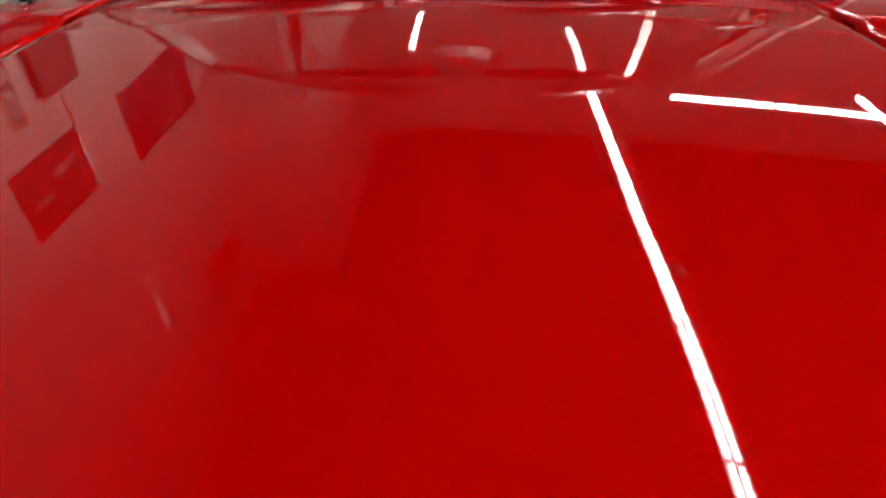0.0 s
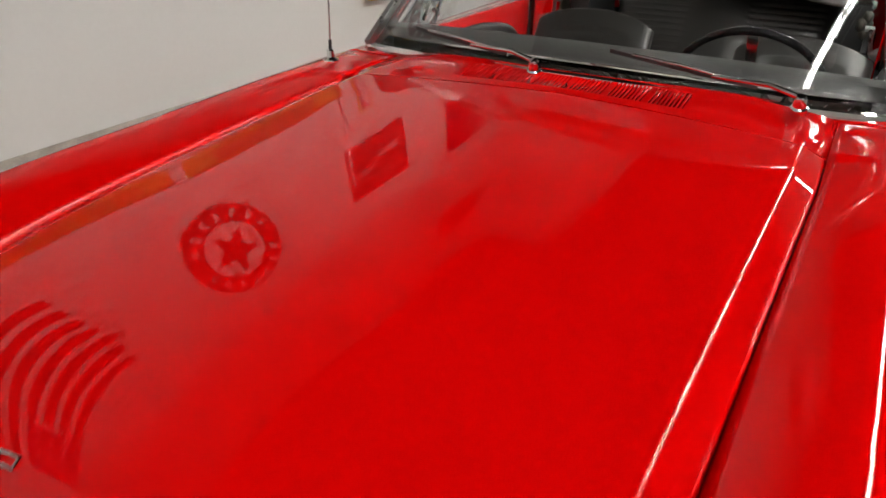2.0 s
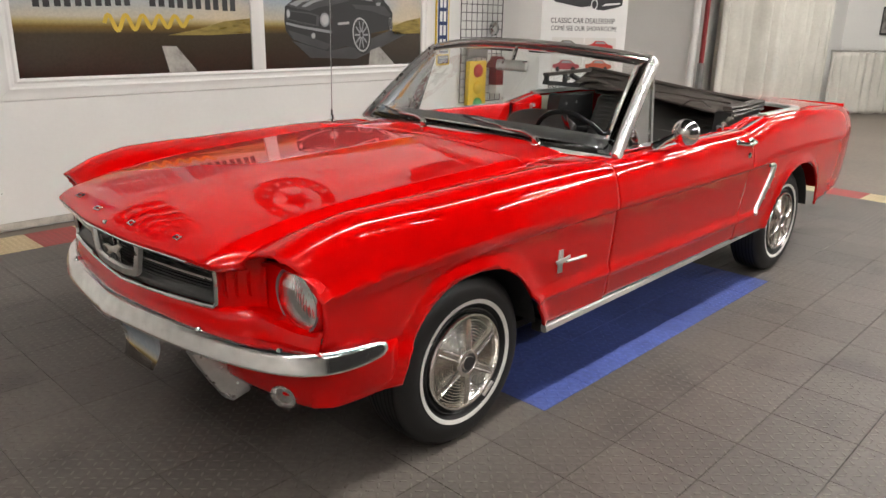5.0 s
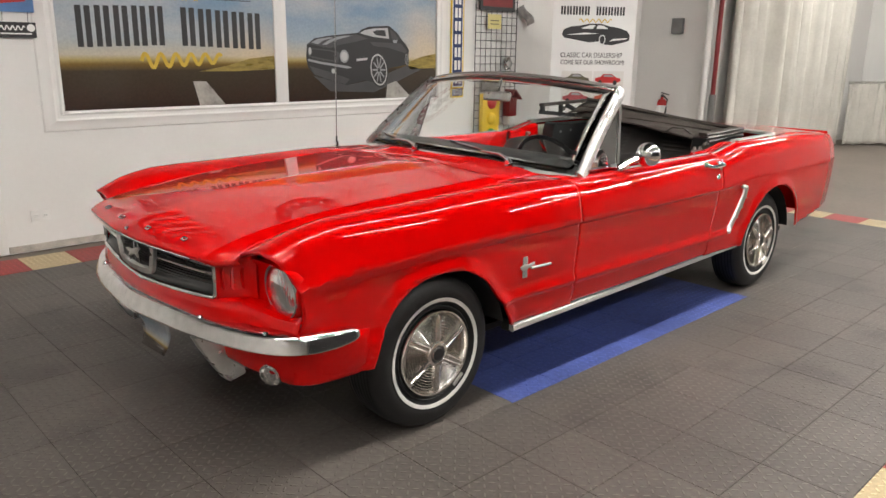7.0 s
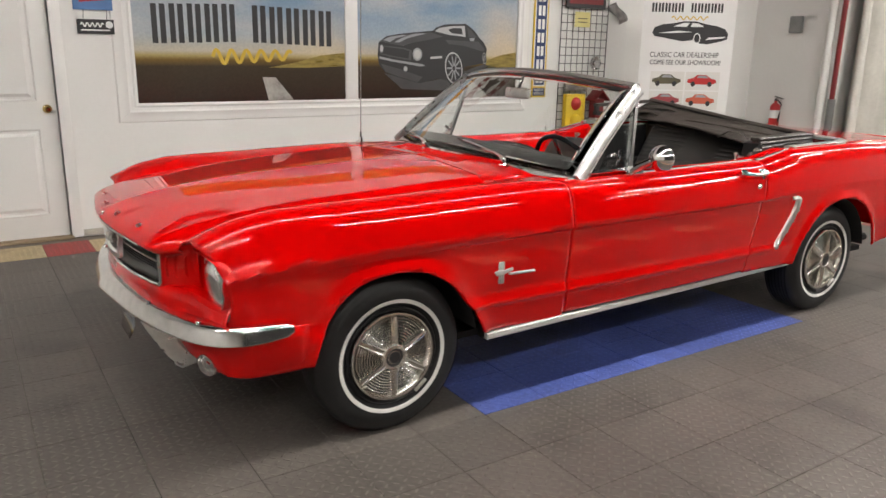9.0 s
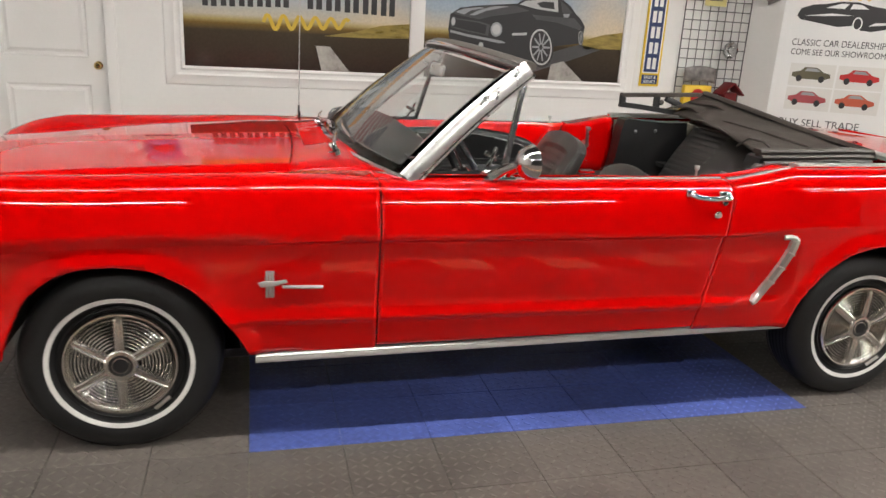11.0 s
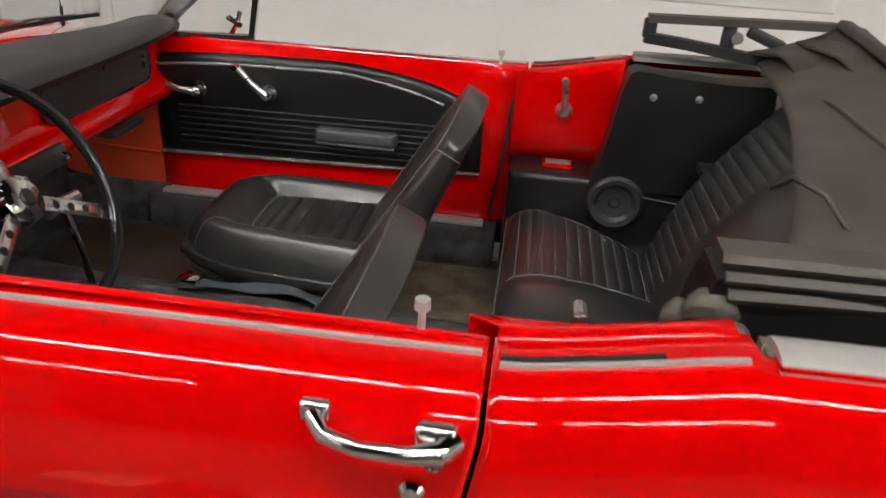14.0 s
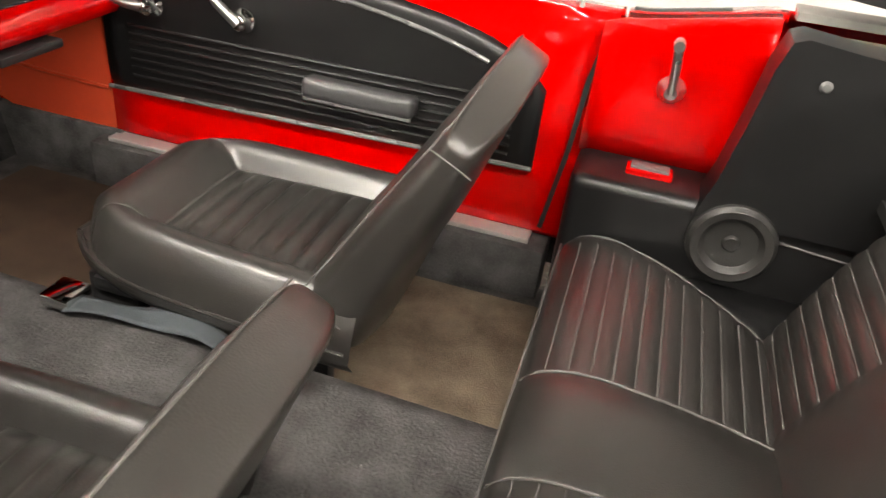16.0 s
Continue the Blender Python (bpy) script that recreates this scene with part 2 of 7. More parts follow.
# the room's dimness on that side is put into this grey
DARKWALL = surface("dark closing wall grey", (0.045, 0.045, 0.048), 0.7, vary=0.1, scale=1.2, fine=30)
WALLPAINT = surface("white wall paint", (0.77, 0.76, 0.74), 0.55, vary=0.035, scale=1.2, fine=30, relief=0.0006)
TRIMWHITE = surface("white gloss trim", (0.80, 0.79, 0.77), 0.32, vary=0.03, scale=2)
SEAM = surface("grey seam thread", (0.11, 0.105, 0.10), 0.7, vary=0.2)
THREAD = surface("pale stitching", (0.125, 0.12, 0.115), 0.7, vary=0.2)
FADED = surface("faded orange-red paint", (0.52, 0.055, 0.02), 0.4, vary=0.1)
BELT = surface("blue-grey webbing", (0.050, 0.060, 0.068), 0.8, vary=0.2, fine=300, relief=0.001)
MATDARK = surface("dark brown mat", (0.085, 0.056, 0.040), 0.95, vary=0.4, fine=380, relief=0.005, spec=0.1)
PIPING = surface("silver grey piping", (0.22, 0.22, 0.22), 0.28, metal=0.5, vary=0.1)
PADGREY = surface("grey-black arm rest", (0.045, 0.045, 0.047), 0.45, vary=0.15)
BLACKPANEL = surface("black grained panel", (0.028, 0.027, 0.026), 0.5, vary=0.2, fine=300, relief=0.0008)
GLOSSBLACK = surface("gloss black", (0.012, 0.012, 0.013), 0.12, vary=0.1, rvary=0.04)
WELL = surface("pale bare metal", (0.26, 0.24, 0.18), 0.55, metal=0.3, vary=0.3)
DIRTY = surface("dirty tan cloth", (0.0960, 0.0840, 0.0690), 0.6, metal=0.2, vary=0.4, fine=60)
DOORWHITE = surface("white door paint", (0.77, 0.76, 0.74), 0.35, vary=0.03, scale=2)
CEIL = surface("dark ceiling", (0.018, 0.017, 0.017), 0.9, vary=0.2)
BRASS = chrome_like("brass", (0.72, 0.53, 0.22), 0.16)
TUBE = glow("fluorescent tube", (1.0, 0.96, 0.90), TUBE_POWER)
FIXTURE = surface("white enamel", (0.75, 0.75, 0.73), 0.4, vary=0.04)
INK = surface("black print", (0.02, 0.02, 0.022), 0.5, vary=0.1)
WHITEPRINT = surface("white print", (0.82, 0.82, 0.80), 0.5, vary=0.03)
GOLD = surface("gold print", (0.62, 0.42, 0.04), 0.5, vary=0.08)
ORANGE = surface("orange print", (0.85, 0.36, 0.015), 0.5, vary=0.05)
REDPRINT = surface("red print", (0.50, 0.02, 0.02), 0.5, vary=0.1)
GRILLE = surface("dark grille metal", (0.10, 0.10, 0.10), 0.35, metal=0.7, vary=0.2)


def fluted_glass():
    m, N, L, b = material("fluted lamp glass")
    b.inputs["Base Color"].default_value = (0.95, 0.96, 0.97, 1)
    b.inputs["Roughness"].default_value = 0.04
    b.inputs["Transmission Weight"].default_value = 1.0
    co = N.new("ShaderNodeTexCoord")
    wv = N.new("ShaderNodeTexWave")
    wv.bands_direction = "Y"
    wv.inputs["Scale"].default_value = 40
    wv.inputs["Distortion"].default_value = 0.6
    L.new(co.outputs["Object"], wv.inputs[0])
    bump(N, L, b, wv.outputs["Fac"], 0.22, 0.0015)
    return m


FLUTED = fluted_glass()


def road_print(name, z0, z1, glows=()):
    """A printed picture: grey-blue sky, golden hills low on the horizon, dark road."""
    m, N, L, b = material(name)
    geo = N.new("ShaderNodeNewGeometry")
    sep = N.new("ShaderNodeSeparateXYZ")
    L.new(geo.outputs["Position"], sep.inputs[0])
    h = ramp(N, L, sep.outputs[2], z0, z1)
    cr = N.new("ShaderNodeValToRGB")
    L.new(h, cr.inputs[0])
    el = cr.color_ramp.elements
    el[0].position, el[0].color = 0.0, (0.035, 0.026, 0.022, 1)
    el[1].position, el[1].color = 1.0, (0.20, 0.33, 0.47, 1)
    for p, c in ((0.26, (0.065, 0.05, 0.035, 1)), (0.31, (0.20, 0.13, 0.04, 1)), (0.34, (0.45, 0.36, 0.16, 1)), (0.37, (0.55, 0.50, 0.40, 1)), (0.50, (0.38, 0.45, 0.52, 1)), (0.75, (0.25, 0.36, 0.49, 1))):
        e = el.new(p)
        e.color = c
    cl = noise_of(N, L, 1.6, 6, (0.6, 1, 1.6))
    sky = mix(N, L, ramp(N, L, h, 0.36, 0.55), (0, 0, 0), (1, 1, 1))
    grain = noise_of(N, L, 55, 5)
    col = mix(N, L, ramp(N, L, cl, 0.45, 0.75), cr.outputs[0], mix(N, L, sky, cr.outputs[0], (0.62, 0.60, 0.56)))
    for gx, gz, size in glows:
        # printed low sun and lit cloud
        far = N.new("ShaderNodeVectorMath")
        far.operation = "DISTANCE"
        L.new(geo.outputs["Position"], far.inputs[0])
        far.inputs[1].default_value = (gx, 3.02, gz)
        warm = mix(N, L, ramp(N, L, far.outputs["Value"], size, 0.0), (0, 0, 0), (0.6, 0.6, 0.6))
        wm = mix(N, L, ramp(N, L, h, 0.30, 0.36), (0, 0, 0), warm)
        col = mix(N, L, wm, col, (0.72, 0.58, 0.40))
    gm = N.new("ShaderNodeMix")
    gm.data_type, gm.blend_type = "RGBA", "MULTIPLY"
    gm.inputs[0].default_value = 0.18
    L.new(col, gm.inputs[6])
    L.new(mix(N, L, ramp(N, L, grain, 0.35, 0.65), (0.6, 0.6, 0.6), (1.25, 1.2, 1.15)), gm.inputs[7])
    L.new(gm.outputs[2], b.inputs["Base Color"])
    b.inputs["Roughness"].default_value = 0.16
    b.inputs["Coat Weight"].default_value = 0.6
    b.inputs["Coat Roughness"].default_value = 0.05
    return m


PLATE = road_print("plate print", 0.30, 0.455)
POSTER = road_print("poster print", 0.97, 2.02, ((1.42, 1.37, 0.42), (3.28, 1.50, 0.36), (3.42, 1.40, 0.30)))

DRAPE = surface("off-white creased cloth", (0.62, 0.60, 0.55), 0.85, vary=0.12, scale=2.5, fine=30, relief=0.002, spec=0.1)
GREYPRINT = surface("mid grey print", (0.30, 0.31, 0.32), 0.35, vary=0.1)
GREYPRINT2 = surface("pale grey print", (0.50, 0.50, 0.50), 0.35, vary=0.1)
GREYDARK = surface("dark grey print", (0.06, 0.06, 0.062), 0.35, vary=0.2)
ROADLINE = surface("worn white road line print", (0.42, 0.40, 0.37), 0.3, vary=0.3, scale=9, fine=40)
HILL = surface("golden hill print", (0.34, 0.25, 0.06), 0.3, vary=0.45, scale=6, fine=20, stretch=(1, 1, 4))
BLUEPRINT = surface("blue print", (0.10, 0.22, 0.48), 0.4, vary=0.15)
NAVY = surface("navy print", (0.012, 0.03, 0.12), 0.4, vary=0.1)
YELLOWPRINT = surface("yellow tin paint", (0.75, 0.50, 0.02), 0.4, vary=0.08)
GREENPRINT = surface("green tin paint", (0.03, 0.25, 0.06), 0.4, vary=0.1)
YELLOWNOTE = surface("yellow paper", (0.72, 0.65, 0.28), 0.8, vary=0.05)
FLAGRED = surface("red flag cloth", (0.42, 0.02, 0.03), 0.8, vary=0.1, fine=200, relief=0.0006)
FLAGBLUE = surface("navy flag cloth", (0.02, 0.03, 0.12), 0.8, vary=0.1, fine=200, relief=0.0006)
PLUM = surface("dark plum print", (0.10, 0.008, 0.05), 0.4, vary=0.2)
REDWOOD = surface("dark red paint", (0.22, 0.012, 0.015), 0.5, vary=0.2)
CARDPRINT = surface("mixed card print", (0.25, 0.23, 0.22), 0.35, vary=0.8, scale=9, fine=20)
BANNERWHITE = surface("white banner film", (0.74, 0.74, 0.73), 0.45, vary=0.02)
OLIVEPRINT = surface("olive print", (0.10, 0.09, 0.05), 0.5, vary=0.15)
REDPRINT2 = surface("rose red print", (0.40, 0.07, 0.08), 0.5, vary=0.15)
ORANGERED = surface("orange red print", (0.52, 0.10, 0.05), 0.5, vary=0.15)
PALEPRINT = surface("pale print field", (0.66, 0.65, 0.62), 0.5, vary=0.03)
# ---- the room ----
WALL_Y = 3.035
TILE = 0.305


def plate_tile(name, c, dark):
    """Moulded rubber with raised lozenges, in two directions like tread plate, and scuffs."""
    m, N, L, b = material(name)
    small = noise_of(N, L, 45, 6)
    geo = N.new("ShaderNodeNewGeometry")

    def ground(scale, detail):
        n = N.new("ShaderNodeTexNoise")
        n.inputs["Scale"].default_value, n.inputs["Detail"].default_value = scale, detail
        L.new(geo.outputs["Position"], n.inputs[0])
        return n.outputs[0]

    big = ground(1.1, 7)
    sep = N.new("ShaderNodeSeparateXYZ")
    L.new(geo.outputs["Position"], sep.inputs[0])

    def op(kind, a, bb=None, c3=None):
        n = N.new("ShaderNodeMath")
        n.operation = kind
        for i, v in enumerate((a, bb, c3)):
            if v is None:
                continue
            if isinstance(v, (int, float)):
                n.inputs[i].default_value = v
            else:
                L.new(v, n.inputs[i])
        return n.outputs[0]

    pitch = 0.0362
    ux, uy = op("DIVIDE", sep.outputs[0], pitch), op("DIVIDE", sep.outputs[1], pitch)
    px = op("SUBTRACT", op("FRACT", ux), 0.5)
    py = op("SUBTRACT", op("FRACT", uy), 0.5)
    par = op("MODULO", op("ADD", op("FLOOR", ux), op("FLOOR", uy)), 2.0)
    par = op("ABSOLUTE", par)
    s = op("SUBTRACT", op("MULTIPLY", par, 2.0), 1.0)
    p = op("MULTIPLY", op("ADD", px, op("MULTIPLY", s, py)), 0.7071)
    q = op("MULTIPLY", op("SUBTRACT", px, op("MULTIPLY", s, py)), 0.7071)
    d = op("ADD", op("POWER", op("DIVIDE", p, 0.38), 2.0), op("POWER", op("DIVIDE", q, 0.115), 2.0))
    hump = N.new("ShaderNodeMapRange")
    hump.interpolation_type = "SMOOTHSTEP"
    L.new(d, hump.inputs[0])
    hump.inputs[1].default_value, hump.inputs[2].default_value, hump.inputs[3].default_value, hump.inputs[4].default_value = 1.1, 0.5, 0.0, 1.0
    rnd = N.new("ShaderNodeObjectInfo")
    base = mix(N, L, ramp(N, L, big, 0.3, 0.72), dark, c)
    base = mix(N, L, op("MULTIPLY", ramp(N, L, small, 0.4, 0.8), 0.3), base, tuple(min(1, v * 1.8 + 0.01) for v in c))
    tone = mix(N, L, rnd.outputs["Random"], (0.90, 0.885, 0.87), (1.12, 1.10, 1.08))
    mul = N.new("ShaderNodeMix")
    mul.data_type, mul.blend_type = "RGBA", "MULTIPLY"
    mul.inputs[0].default_value = 1.0
    L.new(base, mul.inputs[6])
    L.new(tone, mul.inputs[7])
    # dried spills and scuffed, flattened patches
    spill = ground(2.3, 8)
    mark = N.new("ShaderNodeMix")
    mark.data_type = "RGBA"
    L.new(op("MULTIPLY", ramp(N, L, spill, 0.54, 0.70), 0.5), mark.inputs[0])
    L.new(mul.outputs[2], mark.inputs[6])
    mark.inputs[7].default_value = (*(v * 0.38 for v in dark), 1)
    flat = ramp(N, L, ground(0.8, 4), 0.62, 0.40)
    # lozenges painted paler in place of their glints, less on flattened patches
    worn = mix(N, L, op("MULTIPLY", op("MULTIPLY", hump.outputs[0], flat), 0.5), mark.outputs[2], tuple(min(1, v * 2.1 + 0.01) for v in c))
    L.new(worn, b.inputs["Base Color"])
    r = N.new("ShaderNodeMapRange")
    L.new(big, r.inputs[0])
    r.inputs[3].default_value, r.inputs[4].default_value = 0.44, 0.64
    L.new(r.outputs[0], b.inputs["Roughness"])
    h = op("ADD", hump.outputs[0], op("MULTIPLY", small, 0.12))
    bump(N, L, b, h, 1.0, 0.004)
    return m


TILE_GREY = plate_tile("dark grey tread tile", (0.120, 0.105, 0.094), (0.064, 0.056, 0.050))
TILE_BLUE = plate_tile("blue tread tile", (0.072, 0.110, 0.39), (0.030, 0.045, 0.16))
TILE_RED = plate_tile("red tread tile", (0.36, 0.035, 0.03), (0.25, 0.025, 0.022))
TILE_TAN = plate_tile("tan tread tile", (0.52, 0.42, 0.24), (0.42, 0.33, 0.19))
CONCRETE = surface("stained concrete", (0.20, 0.165, 0.14), 0.6, vary=0.25, scale=0.9, fine=25, relief=0.0008)

floor = put("floor", [(-9, -12.5, -0.012), (14.5, -12.5, -0.012), (14.5, 7, -0.012), (-9, 7, -0.012), (-9, -12.5, -0.2), (14.5, -12.5, -0.2), (14.5, 7, -0.2), (-9, 7, -0.2)],
            [(0, 1, 2, 3), (7, 6, 5, 4), (0, 4, 5, 1), (1, 5, 6, 2), (2, 6, 7, 3), (3, 7, 4, 0)], CONCRETE, smooth=False)
tagged(floor, "stained brown concrete floor under the garage mats", "floor", kind="structure")


def wall(name, x0, y0, x1, y1, z0, z1, thick=0.15, label="white painted wall", mat=None):
    """A wall between two points of the plan; its thickness lies to the right of the way."""
    d = Vector((x1 - x0, y1 - y0, 0)).normalized()
    s = Vector((d.y, -d.x, 0)) * thick
    b = [Vector((x0, y0, z0)), Vector((x1, y1, z0)), Vector((x1, y1, z0)) + s, Vector((x0, y0, z0)) + s]
    v = b + [p + Vector((0, 0, z1 - z0)) for p in b]
    ob = put(name, v, [(3, 2, 1, 0), (4, 5, 6, 7), (0, 1, 5, 4), (1, 2, 6, 5), (2, 3, 7, 6), (3, 0, 4, 7)], mat or WALLPAINT, smooth=False)
    return tagged(ob, label, "wall", kind="structure")


TOP = 6.6
DOOR_X0, DOOR_X1, DOOR_H = -1.42, -0.62, 2.05
wall("wall_poster", 5.0, WALL_Y, DOOR_X1 + 0.0, WALL_Y, -0.01, TOP, 0.16, "white painted wall with framed posters")
wall("wall_poster_left", DOOR_X0, WALL_Y, -5.6, WALL_Y, -0.01, TOP, 0.16, "white painted wall beside the door")
wall("wall_over_door", DOOR_X1, WALL_Y, DOOR_X0, WALL_Y, DOOR_H, TOP, 0.16, "white painted wall over the door")
wall("wall_corner", 4.995, WALL_Y + 0.16, 4.995, 3.45, -0.01, TOP, -0.15)
wall("wall_recess", 7.6, 3.30, 5.0, 3.30, -0.01, TOP, 0.15, "white painted recessed wall")
wall("wall_partition", 7.6, 2.15, 7.6, 3.45, -0.01, TOP, 0.15, "white painted partition wall with a fire extinguisher")
wall("wall_far", 13.2, -12.2, 13.2, 2.2, -0.01, TOP, 0.15, "white painted far wall")
wall("wall_far_side", 13.2, 2.2, 7.75, 2.2, -0.01, TOP, 0.15, "white painted wall behind the curtain")
# unseen wall, added dark so the car's near side mirrors little light
wall("wall_near", -5.6, -12.2, 13.2, -12.2, -0.01, TOP, 0.15, "unseen dark closing wall, kept dim for the car's reflections", DARKWALL)
# unseen wall, added near and white to brighten bumper and grille
wall("wall_front", -5.6, WALL_Y, -5.6, -12.2, -0.01, TOP, 0.15, "unseen white closing wall, set close to brighten the bumper")
ceiling = put("ceiling", [(-9, -12.4, TOP), (13.5, -12.4, TOP), (13.5, 7, TOP), (-9, 7, TOP), (-9, -12.4, TOP + 0.2), (13.5, -12.4, TOP + 0.2), (13.5, 7, TOP + 0.2), (-9, 7, TOP + 0.2)],
              [(3, 2, 1, 0), (4, 5, 6, 7), (0, 1, 5, 4), (1, 2, 6, 5), (2, 3, 7, 6), (3, 0, 4, 7)], CEIL, smooth=False)
tagged(ceiling, "dark unlit ceiling above the light fixtures", "ceiling", kind="structure")
# a strip light: dark tray, two pairs of tubes end to end, cross brackets; runs along x
def strip_light(group):
    t = thing("strip_light", "long double-tube fluorescent strip light, lit, hung from the ceiling", "ceiling light", group=group)
    h = 1.227
    sweep("tray", [(-h + 0.01, 0, 0), (h - 0.01, 0, 0)], [(-0.060, 0.004), (-0.052, 0.004), (-0.048, 0.030), (0.048, 0.030), (0.052, 0.004), (0.060, 0.004), (0.054, 0.075), (-0.054, 0.075)], STEELDULL, t, "dull grey steel channel")
    for e in (-1, 1):
        for s in (-1, 1):
            a = e * (h / 2 + 0.010) + 0.012 * s
            tube("tube", [(a - 0.592, 0.0235 * s, 0), (a + 0.592, 0.0235 * s, 0)], 0.013, TUBE, t, n=8)
    for e in (-1, 1):
        block("bracket", (0.022, 0.20, 0.030), (e * (h - 0.012), 0, 0.012), STEELDULL, t, bevel=0.004)
    block("tube_holder", (0.022, 0.085, 0.045), (0, 0, 0.016), FIXTURE, t, bevel=0.004)
    for y in (-0.155, -0.115, 0.125):
        tube("conduit", [(-h, y, 0.05), (h, y, 0.05)], 0.007, STEELDULL, t, n=6)
    block("junction_box", (0.13, 0.10, 0.06), (-0.45, -0.15, 0.06), FIXTURE, t, bevel=0.006)
    block("clip", (0.05, 0.16, 0.012), (0.35, 0.14, 0.06), STEELDULL, t, bevel=0.003)
    for x in (-0.9, 0.9):
        tube("hanger", [(x, 0, 0.07), (x, 0, 3.08)], 0.004, STEELDULL, t, n=5)
    return t


lamp = strip_light("fluorescent strips")
lamp.matrix_basis = pose(1.587, -1.564, 3.53)
for k in (-2, -1, 1, 2, 3):
    copy_thing(lamp, pose(1.587 + 2.454 * k, -1.564, 3.53))
# three unseen strips added to light the car's near side
for x in (-1.6, 2.7, 7.0):
    copy_thing(lamp, pose(x, -5.0, 3.53))
# a second run crosses the room behind the car
for y in (-3.72, -6.30):
    copy_thing(lamp, pose(7.55, y, 3.53, 0, 0, 90))
# one unseen strip added to brighten the curtained far end
copy_thing(lamp, pose(10.2, 0.9, 3.53))
# ---- the car: body panels ----
def front_x(y):
    """Plan of the nose below the hood lip."""
    return float(curve(abs(y), (0, 0.2, 0.4, 0.5, 0.6, 0.72, 0.80), (-0.775, -0.765, -0.742, -0.722, -0.655, -0.615, -0.59)))


car = thing("convertible_car", "bright red vintage convertible with black top folded, parked on tiles", "car")

SX = (-0.62, -0.5, -0.4, -0.2, 0.0, 0.43, 0.8, 1.2, 1.66, 2.06, 2.14, 2.22, 2.315, 2.5, 2.85, 3.1, 3.5, 3.8)
SZ = (0.764, 0.812, 0.838, 0.861, 0.870, 0.880, 0.889, 0.889, 0.894, 0.899, 0.911, 0.926, 0.942, 0.944, 0.946, 0.938, 0.920, 0.900)


def base_z(x):
    return curve(x, SX, SZ)


def lift(x):
    """Rise of the front fender's crest over the shoulder line."""
    return curve(x, (-0.62, -0.58, -0.52, -0.45, -0.34, -0.16, 0, 0.33, 0.6, 0.78), (0.009, 0.028, 0.041, 0.038, 0.026, 0.013, 0.009, 0.009, 0.006, 0))


def top_z(x):
    return base_z(x) + lift(x)


def lead(x, z):
    """Forward lean of the fender's front edge: a brow over the lamp, cut back below it."""
    r = float(np.clip((-0.44 - x) / 0.16, 0, 1)) ** 1.6
    return r * float(curve(z, (0.53, 0.58, 0.60, 0.64, 0.69, 0.74, 0.77, 0.80), (0.0, 0.010, 0.010, 0.004, -0.006, -0.028, -0.050, -0.074)))


def half_w(x):
    return curve(x, (-0.62, -0.4, 0, 0.45, 1.2, 2.0, 2.6, 3.2, 3.6, 3.8), (0.815, 0.832, 0.842, 0.849, 0.862, 0.868, 0.868, 0.852, 0.825, 0.79))


AF = ((-0.345, -0.325, -0.30, -0.27, -0.237, -0.153, -0.08, 0.0, 0.098, 0.16, 0.22, 0.312, 0.354, 0.392, 0.405),
      (0.20, 0.33, 0.422, 0.49, 0.546, 0.611, 0.632, 0.637, 0.625, 0.597, 0.558, 0.455, 0.395, 0.32, 0.20))
AR = ((2.315, 2.338, 2.37, 2.45, 2.556, 2.684, 2.816, 2.924, 3.02, 3.09, 3.13, 3.15),
      (0.20, 0.343, 0.448, 0.565, 0.639, 0.667, 0.655, 0.615, 0.54, 0.45, 0.36, 0.20))


def arch(x):
    if AF[0][0] < x < AF[0][-1]:
        return float(np.interp(x, *AF)) * 0.35 + float(curve(x, *AF)) * 0.65
    if AR[0][0] < x < AR[0][-1]:
        return float(np.interp(x, *AR)) * 0.35 + float(curve(x, *AR)) * 0.65
    return -1.0


def arch_line(table, n=40):
    xs = np.concatenate([np.linspace(a, b, 5)[:-1] for a, b in zip(table[0], table[0][1:])] + [table[0][-1:]])
    return [(x, arch(x)) for x in xs if arch(x) > 0.27]


LINE_F, LINE_R = np.array(arch_line(AF)), np.array(arch_line(AR))


def flare(x, z):
    k = 0.0
    for ln in (LINE_F, LINE_R):
        d = np.min(np.hypot(ln[:, 0] - x, ln[:, 1] - z))
        k = max(k, 0.019 * math.exp(-(d / 0.034) ** 2))
    return k


